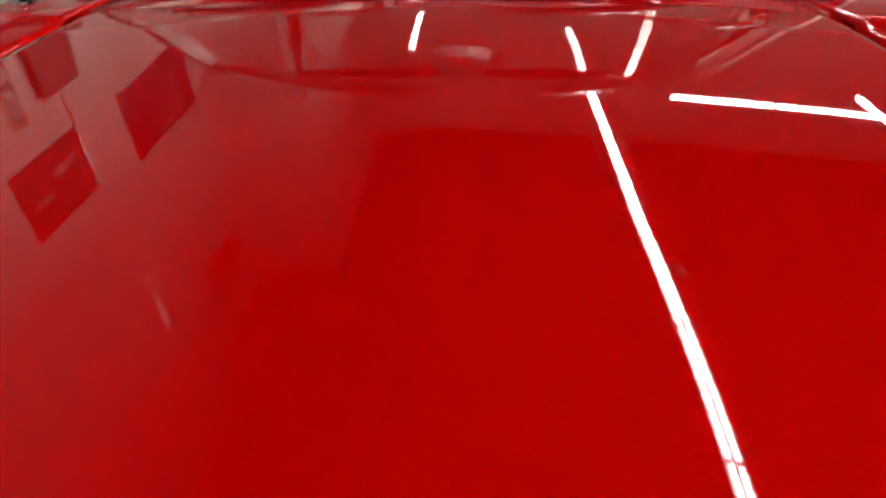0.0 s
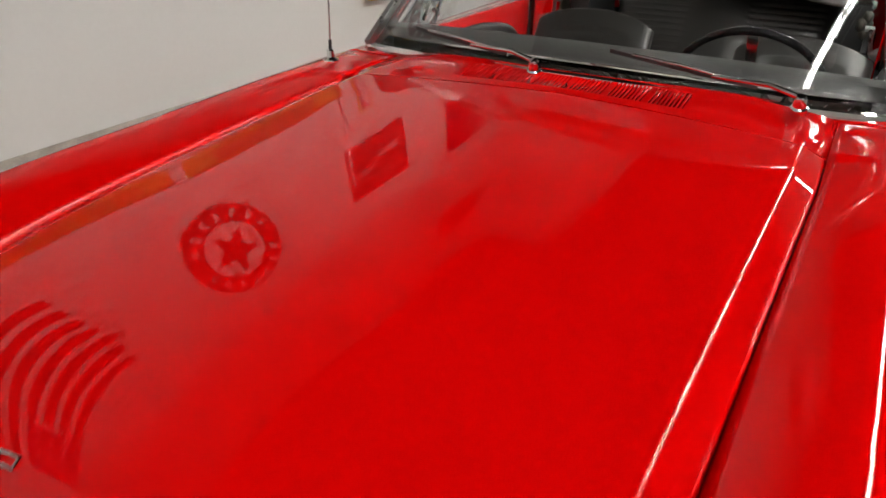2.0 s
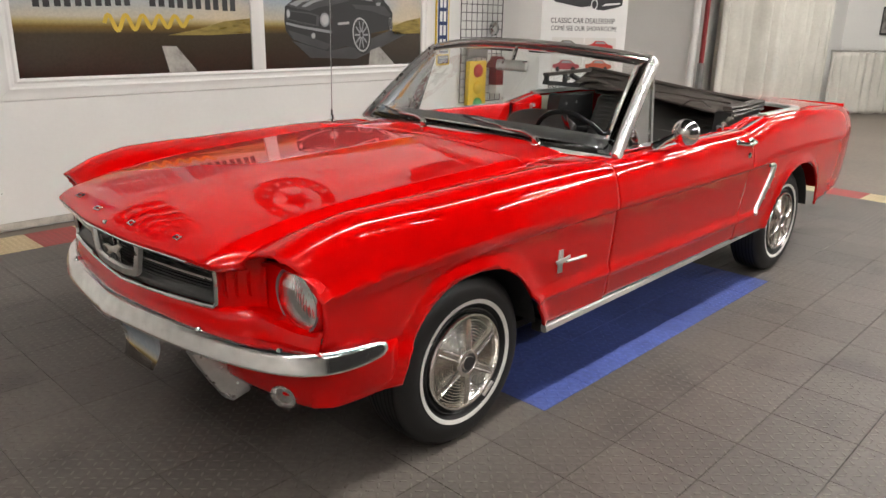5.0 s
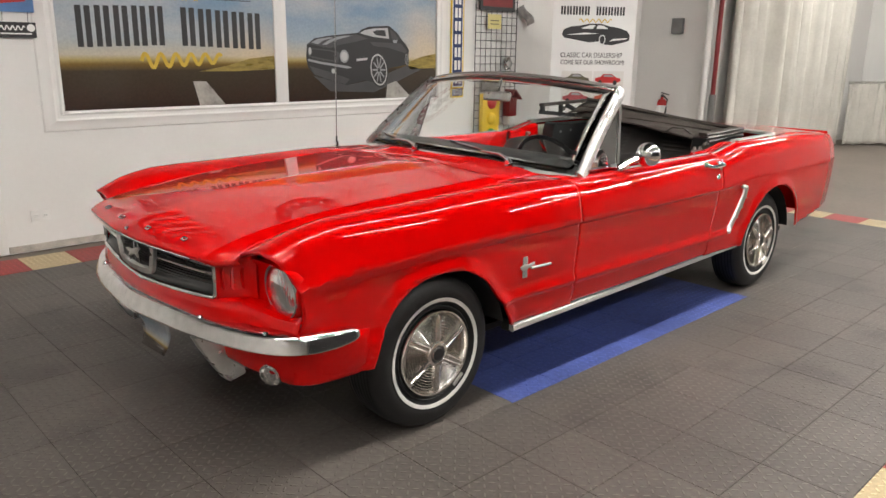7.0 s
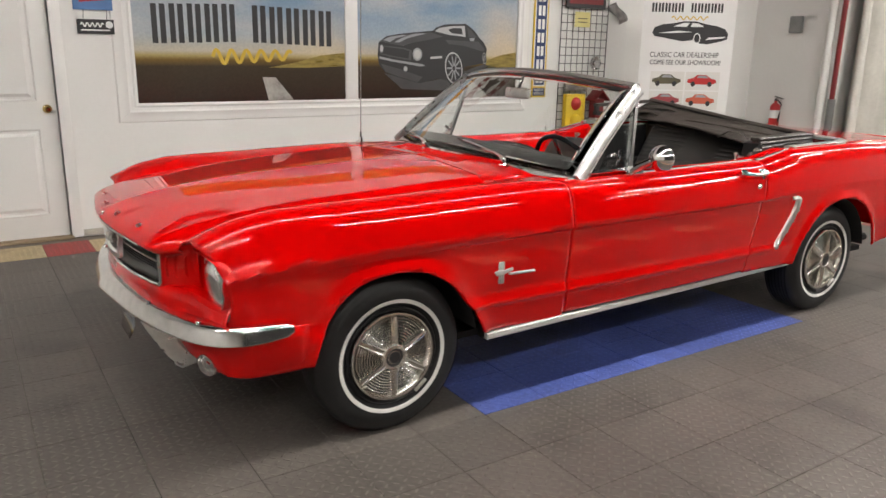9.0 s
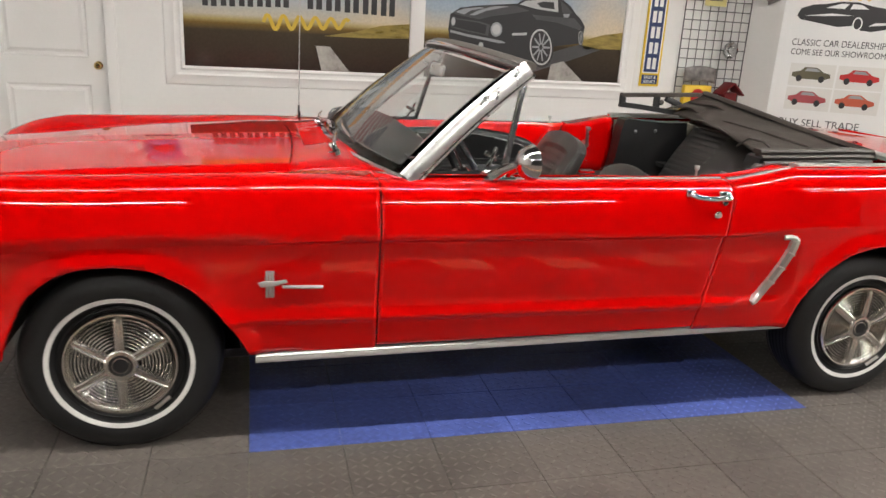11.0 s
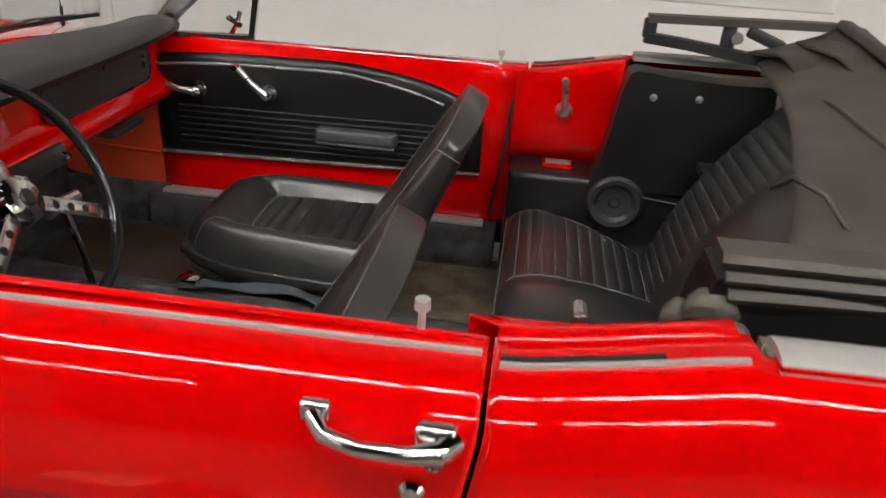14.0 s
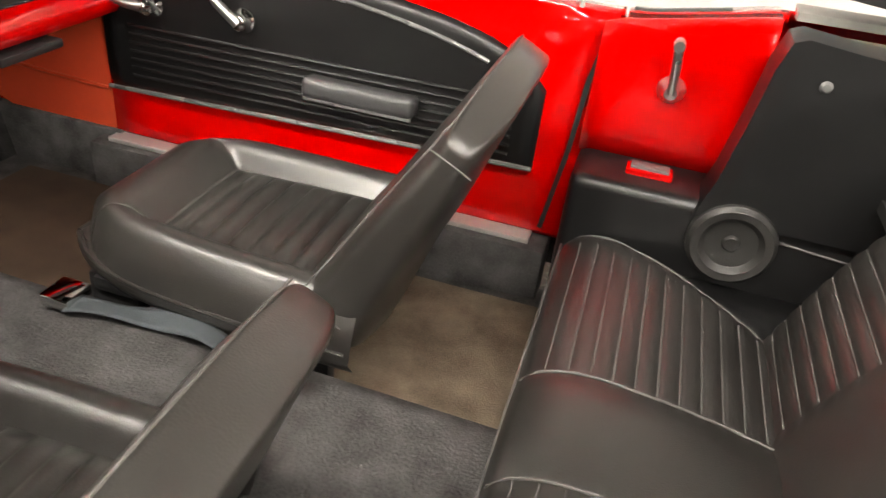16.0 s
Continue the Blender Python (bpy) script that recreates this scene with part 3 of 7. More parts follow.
def section(x):
    """Half widths of the body side at one station, from shoulder to sill."""
    zt, ws, up = float(base_z(x)), float(half_w(x)), float(lift(x))
    c = float(np.clip((2.34 - x) / 0.10, 0, 1)) * float(np.clip((x + 0.62) / 0.12, 0, 1))
    lo = float(np.clip((2.24 - x) / 0.10, 0, 1)) * float(np.clip((x - 0.08) / 0.2, 0, 1))
    wt = ws - 0.074
    fz = zt - 0.889
    rows = [(zt - 0.004 + up, wt), (zt - 0.013 + 0.88 * up, wt + 0.017), (zt - 0.034 + 0.5 * up, wt + 0.036), (zt - 0.085, ws - 0.016), (0.735 + 0.4 * fz, ws - 0.001), (0.714 + 0.3 * fz, ws + 0.001),
            (0.700 + 0.3 * fz, ws - 0.002 - 0.013 * c), (0.66, ws - 0.0025 - 0.0133 * c), (0.62, ws - 0.004 - 0.0135 * c), (0.57, ws - 0.007 - 0.0140 * c), (0.52, ws - 0.0105 - 0.0150 * c), (0.475, ws - 0.0145 - 0.0150 * c),
            (0.458, ws - 0.016 - 0.006 * c + 0.003 * lo),
            (0.444, ws - 0.018 - 0.003 * c + 0.003 * lo), (0.428, ws - 0.021 - 0.007 * lo), (0.375, ws - 0.024 - 0.008 * lo), (0.33, ws - 0.032 - 0.009 * lo), (0.29, ws - 0.044 - 0.010 * lo)]
    return [r[0] for r in rows], [r[1] for r in rows]


ZL = np.concatenate([np.linspace(0, 0.09, 10), np.linspace(0.105, 0.17, 4), np.linspace(0.175, 0.20, 7), np.linspace(0.22, 0.42, 9), np.linspace(0.43, 0.475, 8), np.linspace(0.49, 0.61, 7)])


def side_point(x, z):
    zs, ws = section(x)
    w = float(curve(-z, [-v for v in zs], ws))
    if x < -0.34:
        low = float(np.clip((0.555 - z) / 0.055, 0, 1))
        w += (min(w, float(curve(x, (-0.64, -0.60, -0.52, -0.42, -0.335), (0.66, 0.750, 0.803, 0.816, 0.83)))) - w) * low * low * (3 - 2 * low)
    return w + flare(x, z)


def side_column(x, s, inner, zmin):
    """Points from the inner top edge out over the shoulder and down."""
    zt = float(top_z(x))
    w0 = section(x)[1][0]
    col = []
    for u in inner:
        v = min(1.0, u / inner[0]) if x < 0.79 else 0.0
        z_in = hood_edge(x + lead(x, 0.80)) if x < 0.52 else cowl_rise(x, 0.602)
        z_out = zt - 0.004 + 0.004 * min(1.0, -u / 0.03)
        # the crest lies a hand's breadth inside the shoulder
        k = min(1.0, v / 0.35)
        z_out += 0.009 * float(np.clip((0.75 - x) / 0.3, 0, 1)) * (1 - (1 - k) ** 2)
        col.append((x + lead(x, 0.80), s * (w0 + u), z_out + (z_in - z_out) * max(0.0, (v - 0.25) / 0.75) ** 1.5))
    for dz in ZL[0:]:
        z = max(zt - 0.004 - dz - float(lift(x)) * min(1.0, dz / 0.085), zmin(x), arch(x))
        lean = 0.167 * min(0.0, z - 0.85) * math.exp(-((x - 2.04) / 0.15) ** 2)
        col.append((x + lean + lead(x, z), s * side_point(x, z), z))
    return col


def side_panel(name, x0, x1, s, inner, zmin, step=0.014, label=""):
    xs = [x0]
    while xs[-1] < x1 - 1e-6:
        near = min(abs(xs[-1] - v) for v in (AF[0][1], AF[0][-2], AR[0][1], AR[0][-2]))
        xs.append(min(x1, xs[-1] + (0.005 if near < 0.06 else step)))
    P = [side_column(x, s, inner(x) if callable(inner) else inner, zmin) for x in xs]
    ob = grid(name, P, RED, car, label, flip=s < 0, thick=0.012, angle=50)
    return ob


# the hood: crowned, its front lip a shallow arrow
def hood_half(x):
    return 0.567 + 0.033 * float(np.clip((x + 0.6) / 0.95, 0, 1))


def hood_front(y):
    return float(curve(abs(y), (0, 0.12, 0.3, 0.45, 0.505, 0.53, 0.553, 0.567), (-0.832, -0.826, -0.806, -0.784, -0.775, -0.760, -0.718, -0.680)))


def hood_mid(x):
    return float(curve(x, (-0.84, -0.80, -0.75, -0.7, -0.6, -0.5, -0.4, -0.3, -0.2, 0, 0.2, 0.37, 0.45, 0.56), (0.772, 0.794, 0.8114, 0.8251, 0.8474, 0.8639, 0.876, 0.8849, 0.8915, 0.9013, 0.9093, 0.9157, 0.9184, 0.9211)))


def crown(x, y):
    """Fall of the hood from its sharp middle ridge."""
    u = (min(x, 0.4) + 0.2) / 0.55
    return (0.0384 - 0.0106 * u) * (math.hypot(y, 0.008) - 0.008) + (0.0274 - 0.0025 * u) * y * y


def hood_z(x, y):
    h = hood_half(x)
    a = min(1.0, abs(y) / h)
    d = x - hood_front(y)
    k = h - 0.052
    v = max(0.0, (abs(y) - k) / (h - k))
    bevel = v * v / (v + 0.06) * 1.06
    return hood_mid(x) - crown(x, y) - (hood_mid(x) - crown(x, h) - hood_edge(x)) * bevel - 0.0156 * math.exp(-d / 0.022)


def hood_edge(x):
    """Height of the hood's bevelled side edge."""
    return hood_mid(x) - crown(x, hood_half(x)) - 0.019 - 0.010 * float(np.clip((-0.60 - x) / 0.08, 0, 1))


def hood_rear(y):
    return 0.551 - 0.034 * (abs(y) / 0.59) ** 2.2


def fender_inner(x):
    g = (hood_half(x) + 0.0032 if x < 0.51 else 0.6032) - section(x)[1][0]
    return [g, g * 0.9, g * 0.75, g * 0.6, g * 0.45, g * 0.3, g * 0.18, g * 0.08]


def front_low(x):
    return 0.345 if x < 0.1 else 0.330


def cowl_rise(x, y):
    a = abs(y) / 0.602
    mid = 0.905 + 0.03 * (x - 0.36) / 0.34
    return mid - 0.010 * a ** 2 + (float(top_z(x)) - 0.001 - mid + 0.010) * a ** 5


DOORS = {}
for s in (-1, 1):
    # front fender: from the lamp to the door gap
    side_panel("front_fender", -0.60, 0.790, s, fender_inner, front_low)
    DOORS[s] = side_panel("door", 0.796, 2.036, s, [-0.075, -0.05, -0.028, -0.012], lambda x: 0.342 + 0.016 * (x - 0.8))
    side_panel("quarter_panel", 2.042, 3.80, s, lambda x: [-0.075, -0.05, -0.028, -0.012] if x < 2.31 else [-0.035, -0.026, -0.018, -0.009], lambda x: 0.350 + max(0, x - 3.15) * 0.10)
    # sill under the door, with its bright moulding
    pts = [(x, s * 0.786, 0.318 + 0.016 * (x - 0.4)) for x in np.linspace(0.405, 2.36, 9)]
    sweep("rocker_panel", [(p[0], p[1] - s * 0.012, p[2] - 0.004) for p in pts], [(-0.02, -0.022), (0.02, -0.022), (0.026, 0.0), (0.02, 0.03), (-0.02, 0.03)], UNDER, car, "dark inner sill")
    sweep("sill_moulding", [(p[0], p[1] + s * 0.024, p[2] - 0.012) for p in pts], [(-0.012, -0.008), (0.006, -0.010), (0.0135, -0.005), (0.0145, 0.002), (0.011, 0.010), (0.012, 0.014), (0.006, 0.019), (-0.012, 0.018)], PALEMETAL, car,
          "bright ribbed sill moulding")
    # black strips put in for the shade in the gaps at the door's edges
    for gx, lean in ((0.793, 0), (2.001, 9.5)):
        block("door_gap", (0.03, 0.03, 0.46), (gx, s * 0.778, 0.62), GAP, car, rot=(0, lean, 0))

def hood_rows():
    """Rows across the hood, closer at the ridge and at the bevelled edges."""
    half = [0, 0.004, 0.008, 0.013, 0.02, 0.03, 0.05] + [0.05 + 0.455 * k / 18 for k in range(1, 19)] + [0.505 + 0.062 * k / 12 for k in range(1, 13)]
    return [-v for v in half[:0:-1]] + half


nx = 110
P = []
for y in hood_rows():
    col = []
    xf, xr = hood_front(y), hood_rear(y)
    wide = lambda x: y * hood_half(x) / 0.567
    col.append((xf + 0.010, y, hood_z(xf, y) - 0.020))
    col.append((xf + 0.001, y, hood_z(xf, y) - 0.008))
    for u in np.linspace(0, 1, nx):
        x = xf + (xr - xf) * u ** 1.35
        col.append((x, wide(x), hood_z(x, wide(x))))
    col.append((xr + 0.003, wide(xr), hood_z(xr, wide(xr)) - 0.006))
    col.append((xr + 0.002, wide(xr), hood_z(xr, wide(xr)) - 0.02))
    P.append(col)
hood = grid("hood", P, RED, car, "glossy red hood with a raised centre", thick=0.01, flip=True)
for s in (-1, 1):
    tube("hood_gap", [(x, s * (hood_half(x) + 0.003), hood_z(x, 0.6) - 0.022) for x in np.linspace(-0.62, 0.51, 22)], 0.010, GAP, car, n=6)
tube("hood_gap", [(hood_rear(y) + 0.004, y, hood_z(hood_rear(y), y) - 0.016) for y in np.linspace(-0.595, 0.595, 21)], 0.010, GAP, car, n=6)


# cowl with its slotted air intake
def glass_base_x(y):
    return 0.700 + 0.19 * (abs(y) / 0.755) ** 2.3


def cowl_front(y):
    return hood_rear(min(abs(y), 0.6)) + 0.006


def cowl_z(x, y):
    """The cowl starts level with the hood's rear edge and eases into its own crown."""
    x0 = cowl_front(y)
    w = float(np.clip(1 - (x - x0) / 0.10, 0, 1))
    w = w * w * (3 - 2 * w)
    meet = hood_z(x0 - 0.006, min(abs(y), 0.598)) + 0.0005 - cowl_rise(x0, y)
    return cowl_rise(x, y) + meet * w


SLOTS = []
for g in range(6):
    for k in range(9):
        y0 = -0.291 + g * 0.098 + k * 0.0096
        SLOTS.append((y0, y0 + 0.0052))
ys = sorted(set([round(v, 5) for a in SLOTS for v in a] + [round(v, 4) for v in np.linspace(-0.602, -0.30, 14)] + [round(v, 4) for v in np.linspace(0.31, 0.602, 14)]))
us = [0, 0.02, 0.05, 0.1, 0.2, 0.35, 0.5, 0.62]
P, keep = [], []
for y in ys:
    x0 = cowl_front(y)
    col = [(x0, y, cowl_z(x0, y) - 0.02)]
    gx = glass_base_x(y) + 0.03
    for x in (x0, x0 + 0.002, x0 + 0.006, x0 + 0.012, x0 + (0.5855 - x0) * 0.6, x0 + (0.5855 - x0) * 0.8, 0.5855, 0.588, 0.59, 0.688, 0.694, 0.72):
        col.append((x, y, cowl_z(x, y)))
    for u in (0.5, 1.0):
        col.append((0.72 + (max(gx, 0.725) - 0.72) * u, y, cowl_z(0.72, y)))
    P.append(col)
for i in range(len(ys) - 1):
    mid = (ys[i] + ys[i + 1]) / 2
    slot = any(a < mid < b for a, b in SLOTS)
    keep.append([not (slot and j == 9) for j in range(len(P[0]) - 1)])
grid("cowl_panel", P, RED, car, "red cowl with slotted air intake", keep=keep, thick=0.008, flip=True, weld=False)
block("cowl_box", (0.18, 0.62, 0.01), (0.64, 0, 0.86), GAP, car)
for s in (-1, 1):
    # corner between cowl, post and door
    P = []
    for x in np.linspace(0.786, 0.93, 10):
        P.append([(x, s * y, float(top_z(x)) - 0.003 - 0.004 * t) for t, y in ((1, 0.55), (0.5, 0.62), (0.1, 0.68), (0, 0.735))])
    grid("cowl_corner", P, RED, car, thick=0.006, flip=s > 0)
# ---- the car: nose ----
# red band between grille and bumper, wrapping out under the lamps
P = []
for y in np.linspace(-0.798, 0.798, 61):
    a = abs(y)
    xf = front_x(a)
    zt = 0.592 + 0.02 * min(a, 0.5) / 0.5
    if a > 0.52:
        zt = 0.612 - 0.028 * min(1, (a - 0.52) / 0.2)
    P.append([(xf + (0.03 if a < 0.49 else 0.085), y, zt + 0.004), (xf + 0.004, y, zt), (xf - 0.010, y, zt - 0.012), (xf - 0.014, y, zt - 0.03), (xf - 0.02, y, 0.54), (xf - 0.012, y, 0.52), (xf + 0.02, y, 0.505), (xf + 0.06, y, 0.48), (xf + 0.10, y, 0.40)])
grid("nose_panel", P, RED, car, "red panel between grille and bumper", thick=0.006)

# valance under the bumper, rounded into the fenders
P = []
plan = [(-0.675, 0.0), (-0.675, 0.3), (-0.668, 0.5), (-0.640, 0.66), (-0.60, 0.745), (-0.52, 0.80), (-0.42, 0.812), (-0.335, 0.815)]
plan = [(x, -y) for x, y in plan[::-1]] + plan[1:]
dist = np.concatenate([[0], np.cumsum([math.dist(a, b) for a, b in zip(plan, plan[1:])])])
for d in np.linspace(0, dist[-1], 70):
    x, y = float(curve(d, dist, [p[0] for p in plan])), float(curve(d, dist, [p[1] for p in plan]))
    f = 1.0 - float(np.clip((abs(y) - 0.62) / 0.18, 0, 1))
    P.append([(x, y, 0.50), (x - 0.012 * f, y * 1.004, 0.46), (x - 0.016 * f, y * 1.005, 0.42), (x - 0.008 * f, y, 0.375), (x + 0.015 * f, y * 0.985, 0.345), (x + 0.045 * f, y * 0.965, 0.330), (x + 0.08 * f, y * 0.94, 0.330)])
grid("front_valance", P, RED, car, "red front valance", thick=0.006)

def panel_x(a):
    return float(curve(a, (0.49, 0.52, 0.545, 0.56, 0.585), (-0.722, -0.690, -0.645, -0.625, -0.612)))


# panels between grille and lamps, with three raised gills; lamp buckets; lamps
for s in (-1, 1):
    P = []
    for a in np.linspace(0.492, 0.580, 14):
        P.append([(panel_x(a) - 0.005 * math.sin(math.pi * t), s * a, 0.60 + 0.172 * t) for t in np.linspace(0, 1, 12)])
    grid("grille_side_panel", P, RED, car, thick=0.006, flip=s < 0)
    for a in (0.512, 0.529, 0.545):
        sweep("gill", [(panel_x(a) - 0.004, s * a, 0.642), (panel_x(a) - 0.012, s * a, 0.652), (panel_x(a) - 0.012, s * a, 0.706), (panel_x(a) - 0.004, s * a, 0.716)], [(-0.006, -0.005), (0.006, -0.005), (0.005, 0.005), (-0.005, 0.005)], RED, car, up=(1, 0, 0), angle=20)
    # bucket
    cy, cz, R = 0.705, 0.660, 0.094
    P = []
    for k in range(49):
        th = 2 * math.pi * k / 48
        c, q = math.cos(th), math.sin(th)
        # outer edge: a rounded box between panel, brow, fender side and nose band
        w = 0.142 if c < 0 else 0.093
        h = 0.102 if q > 0 else 0.082
        m = (abs(c) ** 4 + abs(q) ** 4) ** -0.25
        oy, oz = cy + w * c * m, cz + h * q * m
        xo = -0.619 if c < 0 else -0.604 + 0.02 * max(0.0, -q)
        xo += (-0.652 - xo) * max(0.0, (oz - cz - 0.045) / 0.057) ** 1.5
        row = [(xo + 0.03, s * (cy + (oy - cy) * 1.01), cz + (oz - cz) * 1.01)]
        for t in np.linspace(0, 1, 9):
            y = oy + (cy + 0.096 * c - oy) * t
            z = oz + (cz + 0.096 * q - oz) * t
            row.append((xo + (-0.606 - xo) * (1 - (1 - t) ** 2.0), s * y, z))
        row.append((-0.600, s * (cy + 0.094 * c), cz + 0.094 * q))
        row.append((-0.57, s * (cy + 0.093 * c), cz + 0.093 * q))
        P.append(row)
    grid("lamp_bucket", P, RED, car, "red headlamp bucket", thick=0.005, flip=s > 0)
    hl = new("headlamp")
    hl.parent = car
    hl.matrix_basis = pose(-0.606, s * cy, cz, 0, -90, 0) @ pose(0, 0, 0, 0, s * 5, 0)
    lathe("lamp_ring", [(0.095, -0.012), (0.0945, 0.002), (0.092, 0.006), (0.089, 0.004), (0.087, -0.004)], Matrix(), GREYMETAL, hl, "grey metal lamp ring")
    lathe("lens", [(0.0, 0.028), (0.03, 0.0265), (0.06, 0.019), (0.08, 0.0085), (0.0885, 0.0)], Matrix(), FLUTED, hl, "fluted clear lamp glass", n=40)
    lathe("reflector", [(0.0, -0.055), (0.03, -0.05), (0.06, -0.03), (0.084, 0.0)], Matrix(), REFLECTOR, hl, n=40)
    lathe("bulb", [(0.0, -0.02), (0.012, -0.024), (0.014, -0.05)], Matrix(), BRUSHED, hl, n=12)
    # parking lamp in the valance
    pk = lathe("parking_lamp", [(0.0, 0.016), (0.02, 0.014), (0.031, 0.006), (0.034, 0.0), (0.038, 0.001), (0.040, -0.006), (0.036, -0.012)], Matrix(), LENS, car, "clear round parking lamp", n=28)
    pk.matrix_basis = pose(-0.648, s * 0.675, 0.366, 0, -100, -s * 26)
    pr = lathe("lamp_bowl", [(0.0, -0.012), (0.036, -0.004), (0.040, -0.003), (0.041, -0.012)], Matrix(), CHROME, pk, n=28)

# grille: bright surround, dark mesh of bars, horizontal bar, centre corral
def grille_x(y, z):
    return front_x(y) - 0.004 + 0.03 * (0.68 - z) * 0.6


def edge(y, top):
    a = abs(y) / 0.492
    z = (0.757 + 0.010 * (1 - a)) if top else (0.612 - 0.030 * (1 - a))
    return z


line = [(grille_x(y, 0.75) - 0.004, y, edge(y, True)) for y in np.linspace(-0.485, 0.485, 25)]
line += [(grille_x(0.49, z), 0.495 - 0.006 * abs(z - 0.68) / 0.07, z) for z in np.linspace(0.748, 0.622, 6)]
line += [(grille_x(y, 0.6) - 0.004, y, edge(y, False)) for y in np.linspace(0.485, -0.485, 25)]
line += [(grille_x(0.49, z), -0.495 + 0.006 * abs(z - 0.68) / 0.07, z) for z in np.linspace(0.622, 0.748, 6)]
line.append(line[0])
tube("grille_surround", line, 0.0075, CHROME, car, "bright grille surround", n=8, up=(1, 0, 0))
grid("grille_back", [[(grille_x(y, z) + 0.06, y, z) for z in np.linspace(edge(y, False), edge(y, True), 4)] for y in np.linspace(-0.49, 0.49, 20)], GAP, car, thick=0.004)
for k in range(17):
    f = (k + 0.7) / 17.6
    sweep("grille_bar", [(grille_x(y, 0.68) + 0.022, y, edge(y, False) + (edge(y, True) - edge(y, False)) * f) for y in np.linspace(-0.49, 0.49, 15)], [(-0.006, -0.0016), (0.006, -0.0016), (0.006, 0.0016), (-0.006, 0.0016)], GRILLE, car)
for s in (-1, 1):
    for f, w in ((0.57, 0.0065), (0.76, 0.0025)):
        sweep("grille_cross_bar", [(grille_x(y, 0.68) + 0.004, y, edge(y, False) + (edge(y, True) - edge(y, False)) * f) for y in np.linspace(s * 0.14, s * 0.488, 10)], [(-0.012, -w), (0.006, -w), (0.012, -w * 0.3), (0.012, w * 0.6), (-0.012, w)], SATIN, car, "bright grille cross bar")
grid("grille_floor", [[(grille_x(y, 0.6) + 0.002 + 0.03 * t, y, edge(y, False) + 0.006 + 0.052 * t) for t in np.linspace(0, 1, 4)] for y in np.linspace(-0.488, 0.488, 25)], GRILLE, car, "grey lower lip of the grille", thick=0.003)
# centre corral with a plain running-animal-like bar shape left as a simple bright form
loop = []
cs = [(-0.150, 0.735), (-0.07, 0.742), (0.07, 0.742), (0.150, 0.735), (0.160, 0.722), (0.138, 0.650), (0.125, 0.640), (0.06, 0.632), (-0.06, 0.632), (-0.125, 0.640), (-0.138, 0.650), (-0.160, 0.722)]
for a, b in zip(cs, cs[1:] + cs[:1]):
    for t in np.linspace(0, 1, 5)[:-1]:
        y, z = a[0] + (b[0] - a[0]) * t, a[1] + (b[1] - a[1]) * t
        loop.append((grille_x(y, z) - 0.020, y, z))
loop.append(loop[0])
sweep("grille_corral", loop, [(-0.016, -0.007), (0.006, -0.010), (0.012, 0.0), (0.006, 0.010), (-0.016, 0.007)], SATIN, car, "bright frame at the middle of the grille", up=(1, 0, 0))
fig = [(-0.085, 0.0), (-0.05, 0.012), (-0.01, 0.010), (0.03, 0.022), (0.06, 0.035), (0.085, 0.028), (0.065, 0.018), (0.045, 0.0), (0.06, -0.02), (0.03, -0.008), (0.0, -0.012), (-0.03, -0.028), (-0.045, -0.026), (-0.03, -0.008), (-0.06, 0.0)]
plate_shape("grille_emblem", [(a * 0.85, b * 0.8) for a, b in fig], 0.008, pose(-0.802, 0, 0.685) @ Matrix(((0, 0, -1, 0), (-1, 0, 0, 0), (0, 1, 0, 0), (0, 0, 0, 1))), BRUSHED, car, "bright emblem of plain shape", bevel=0.003)
for s in (-1, 1):
    block("emblem_bar", (0.008, 0.006, 0.085), (-0.79, s * 0.018, 0.68), STAINLESS, car, bevel=0.002)
block("hood_edge_badge", (0.012, 0.02, 0.018), (-0.818, 0.0, 0.772), CHROME, car, bevel=0.003)

# bright lip along the hood's front edge
tube("hood_lip_moulding", [(hood_front(y) + 0.004, y, hood_z(hood_front(y), y) - 0.013) for y in np.linspace(-0.44, 0.44, 41)], 0.005, CHROME, car, n=8)

# bumper: one bright pressed blade, swept round to the wheel arches
half = [(-0.838, 0.0, 0.512), (-0.835, 0.035, 0.512), (-0.814, 0.22, 0.511), (-0.792, 0.36, 0.508), (-0.764, 0.48, 0.505), (-0.731, 0.58, 0.502), (-0.690, 0.68, 0.500), (-0.630, 0.765, 0.499), (-0.557, 0.812, 0.500), (-0.48, 0.830, 0.502), (-0.395, 0.834, 0.504)]
pts = [(x, -y, z) for x, y, z in half[::-1]] + half[1:]
dist = np.concatenate([[0], np.cumsum([math.dist(a, b) for a, b in zip(pts, pts[1:])])])
dd = np.linspace(0, dist[-1], 90)
path = [tuple(float(curve(d, dist, [p[k] for p in pts])) for k in range(3)) for d in dd]
ends = [min(d, dist[-1] - d) for d in dd]
sc = [1.0 if e > 0.22 else 0.60 + 0.40 * math.sin(e / 0.22 * math.pi / 2) ** 0.8 if e > 0.004 else 0.35 for e in ends]
rim = [(-0.046, 0.032), (-0.022, 0.0325), (-0.006, 0.0305), (0.004, 0.0245), (0.009, 0.016), (0.0135, 0.004), (0.0180, -0.009), (0.0225, -0.021), (0.0235, -0.028), (0.014, -0.0345), (-0.02, -0.035)]
blade = rim + [(a - 0.005, b - math.copysign(0.004, b)) for a, b in rim[::-1]]
sweep("front_bumper", path, [(-a, b) for a, b in blade], BUMPER, car, "polished chrome front bumper", scale=sc, angle=60)
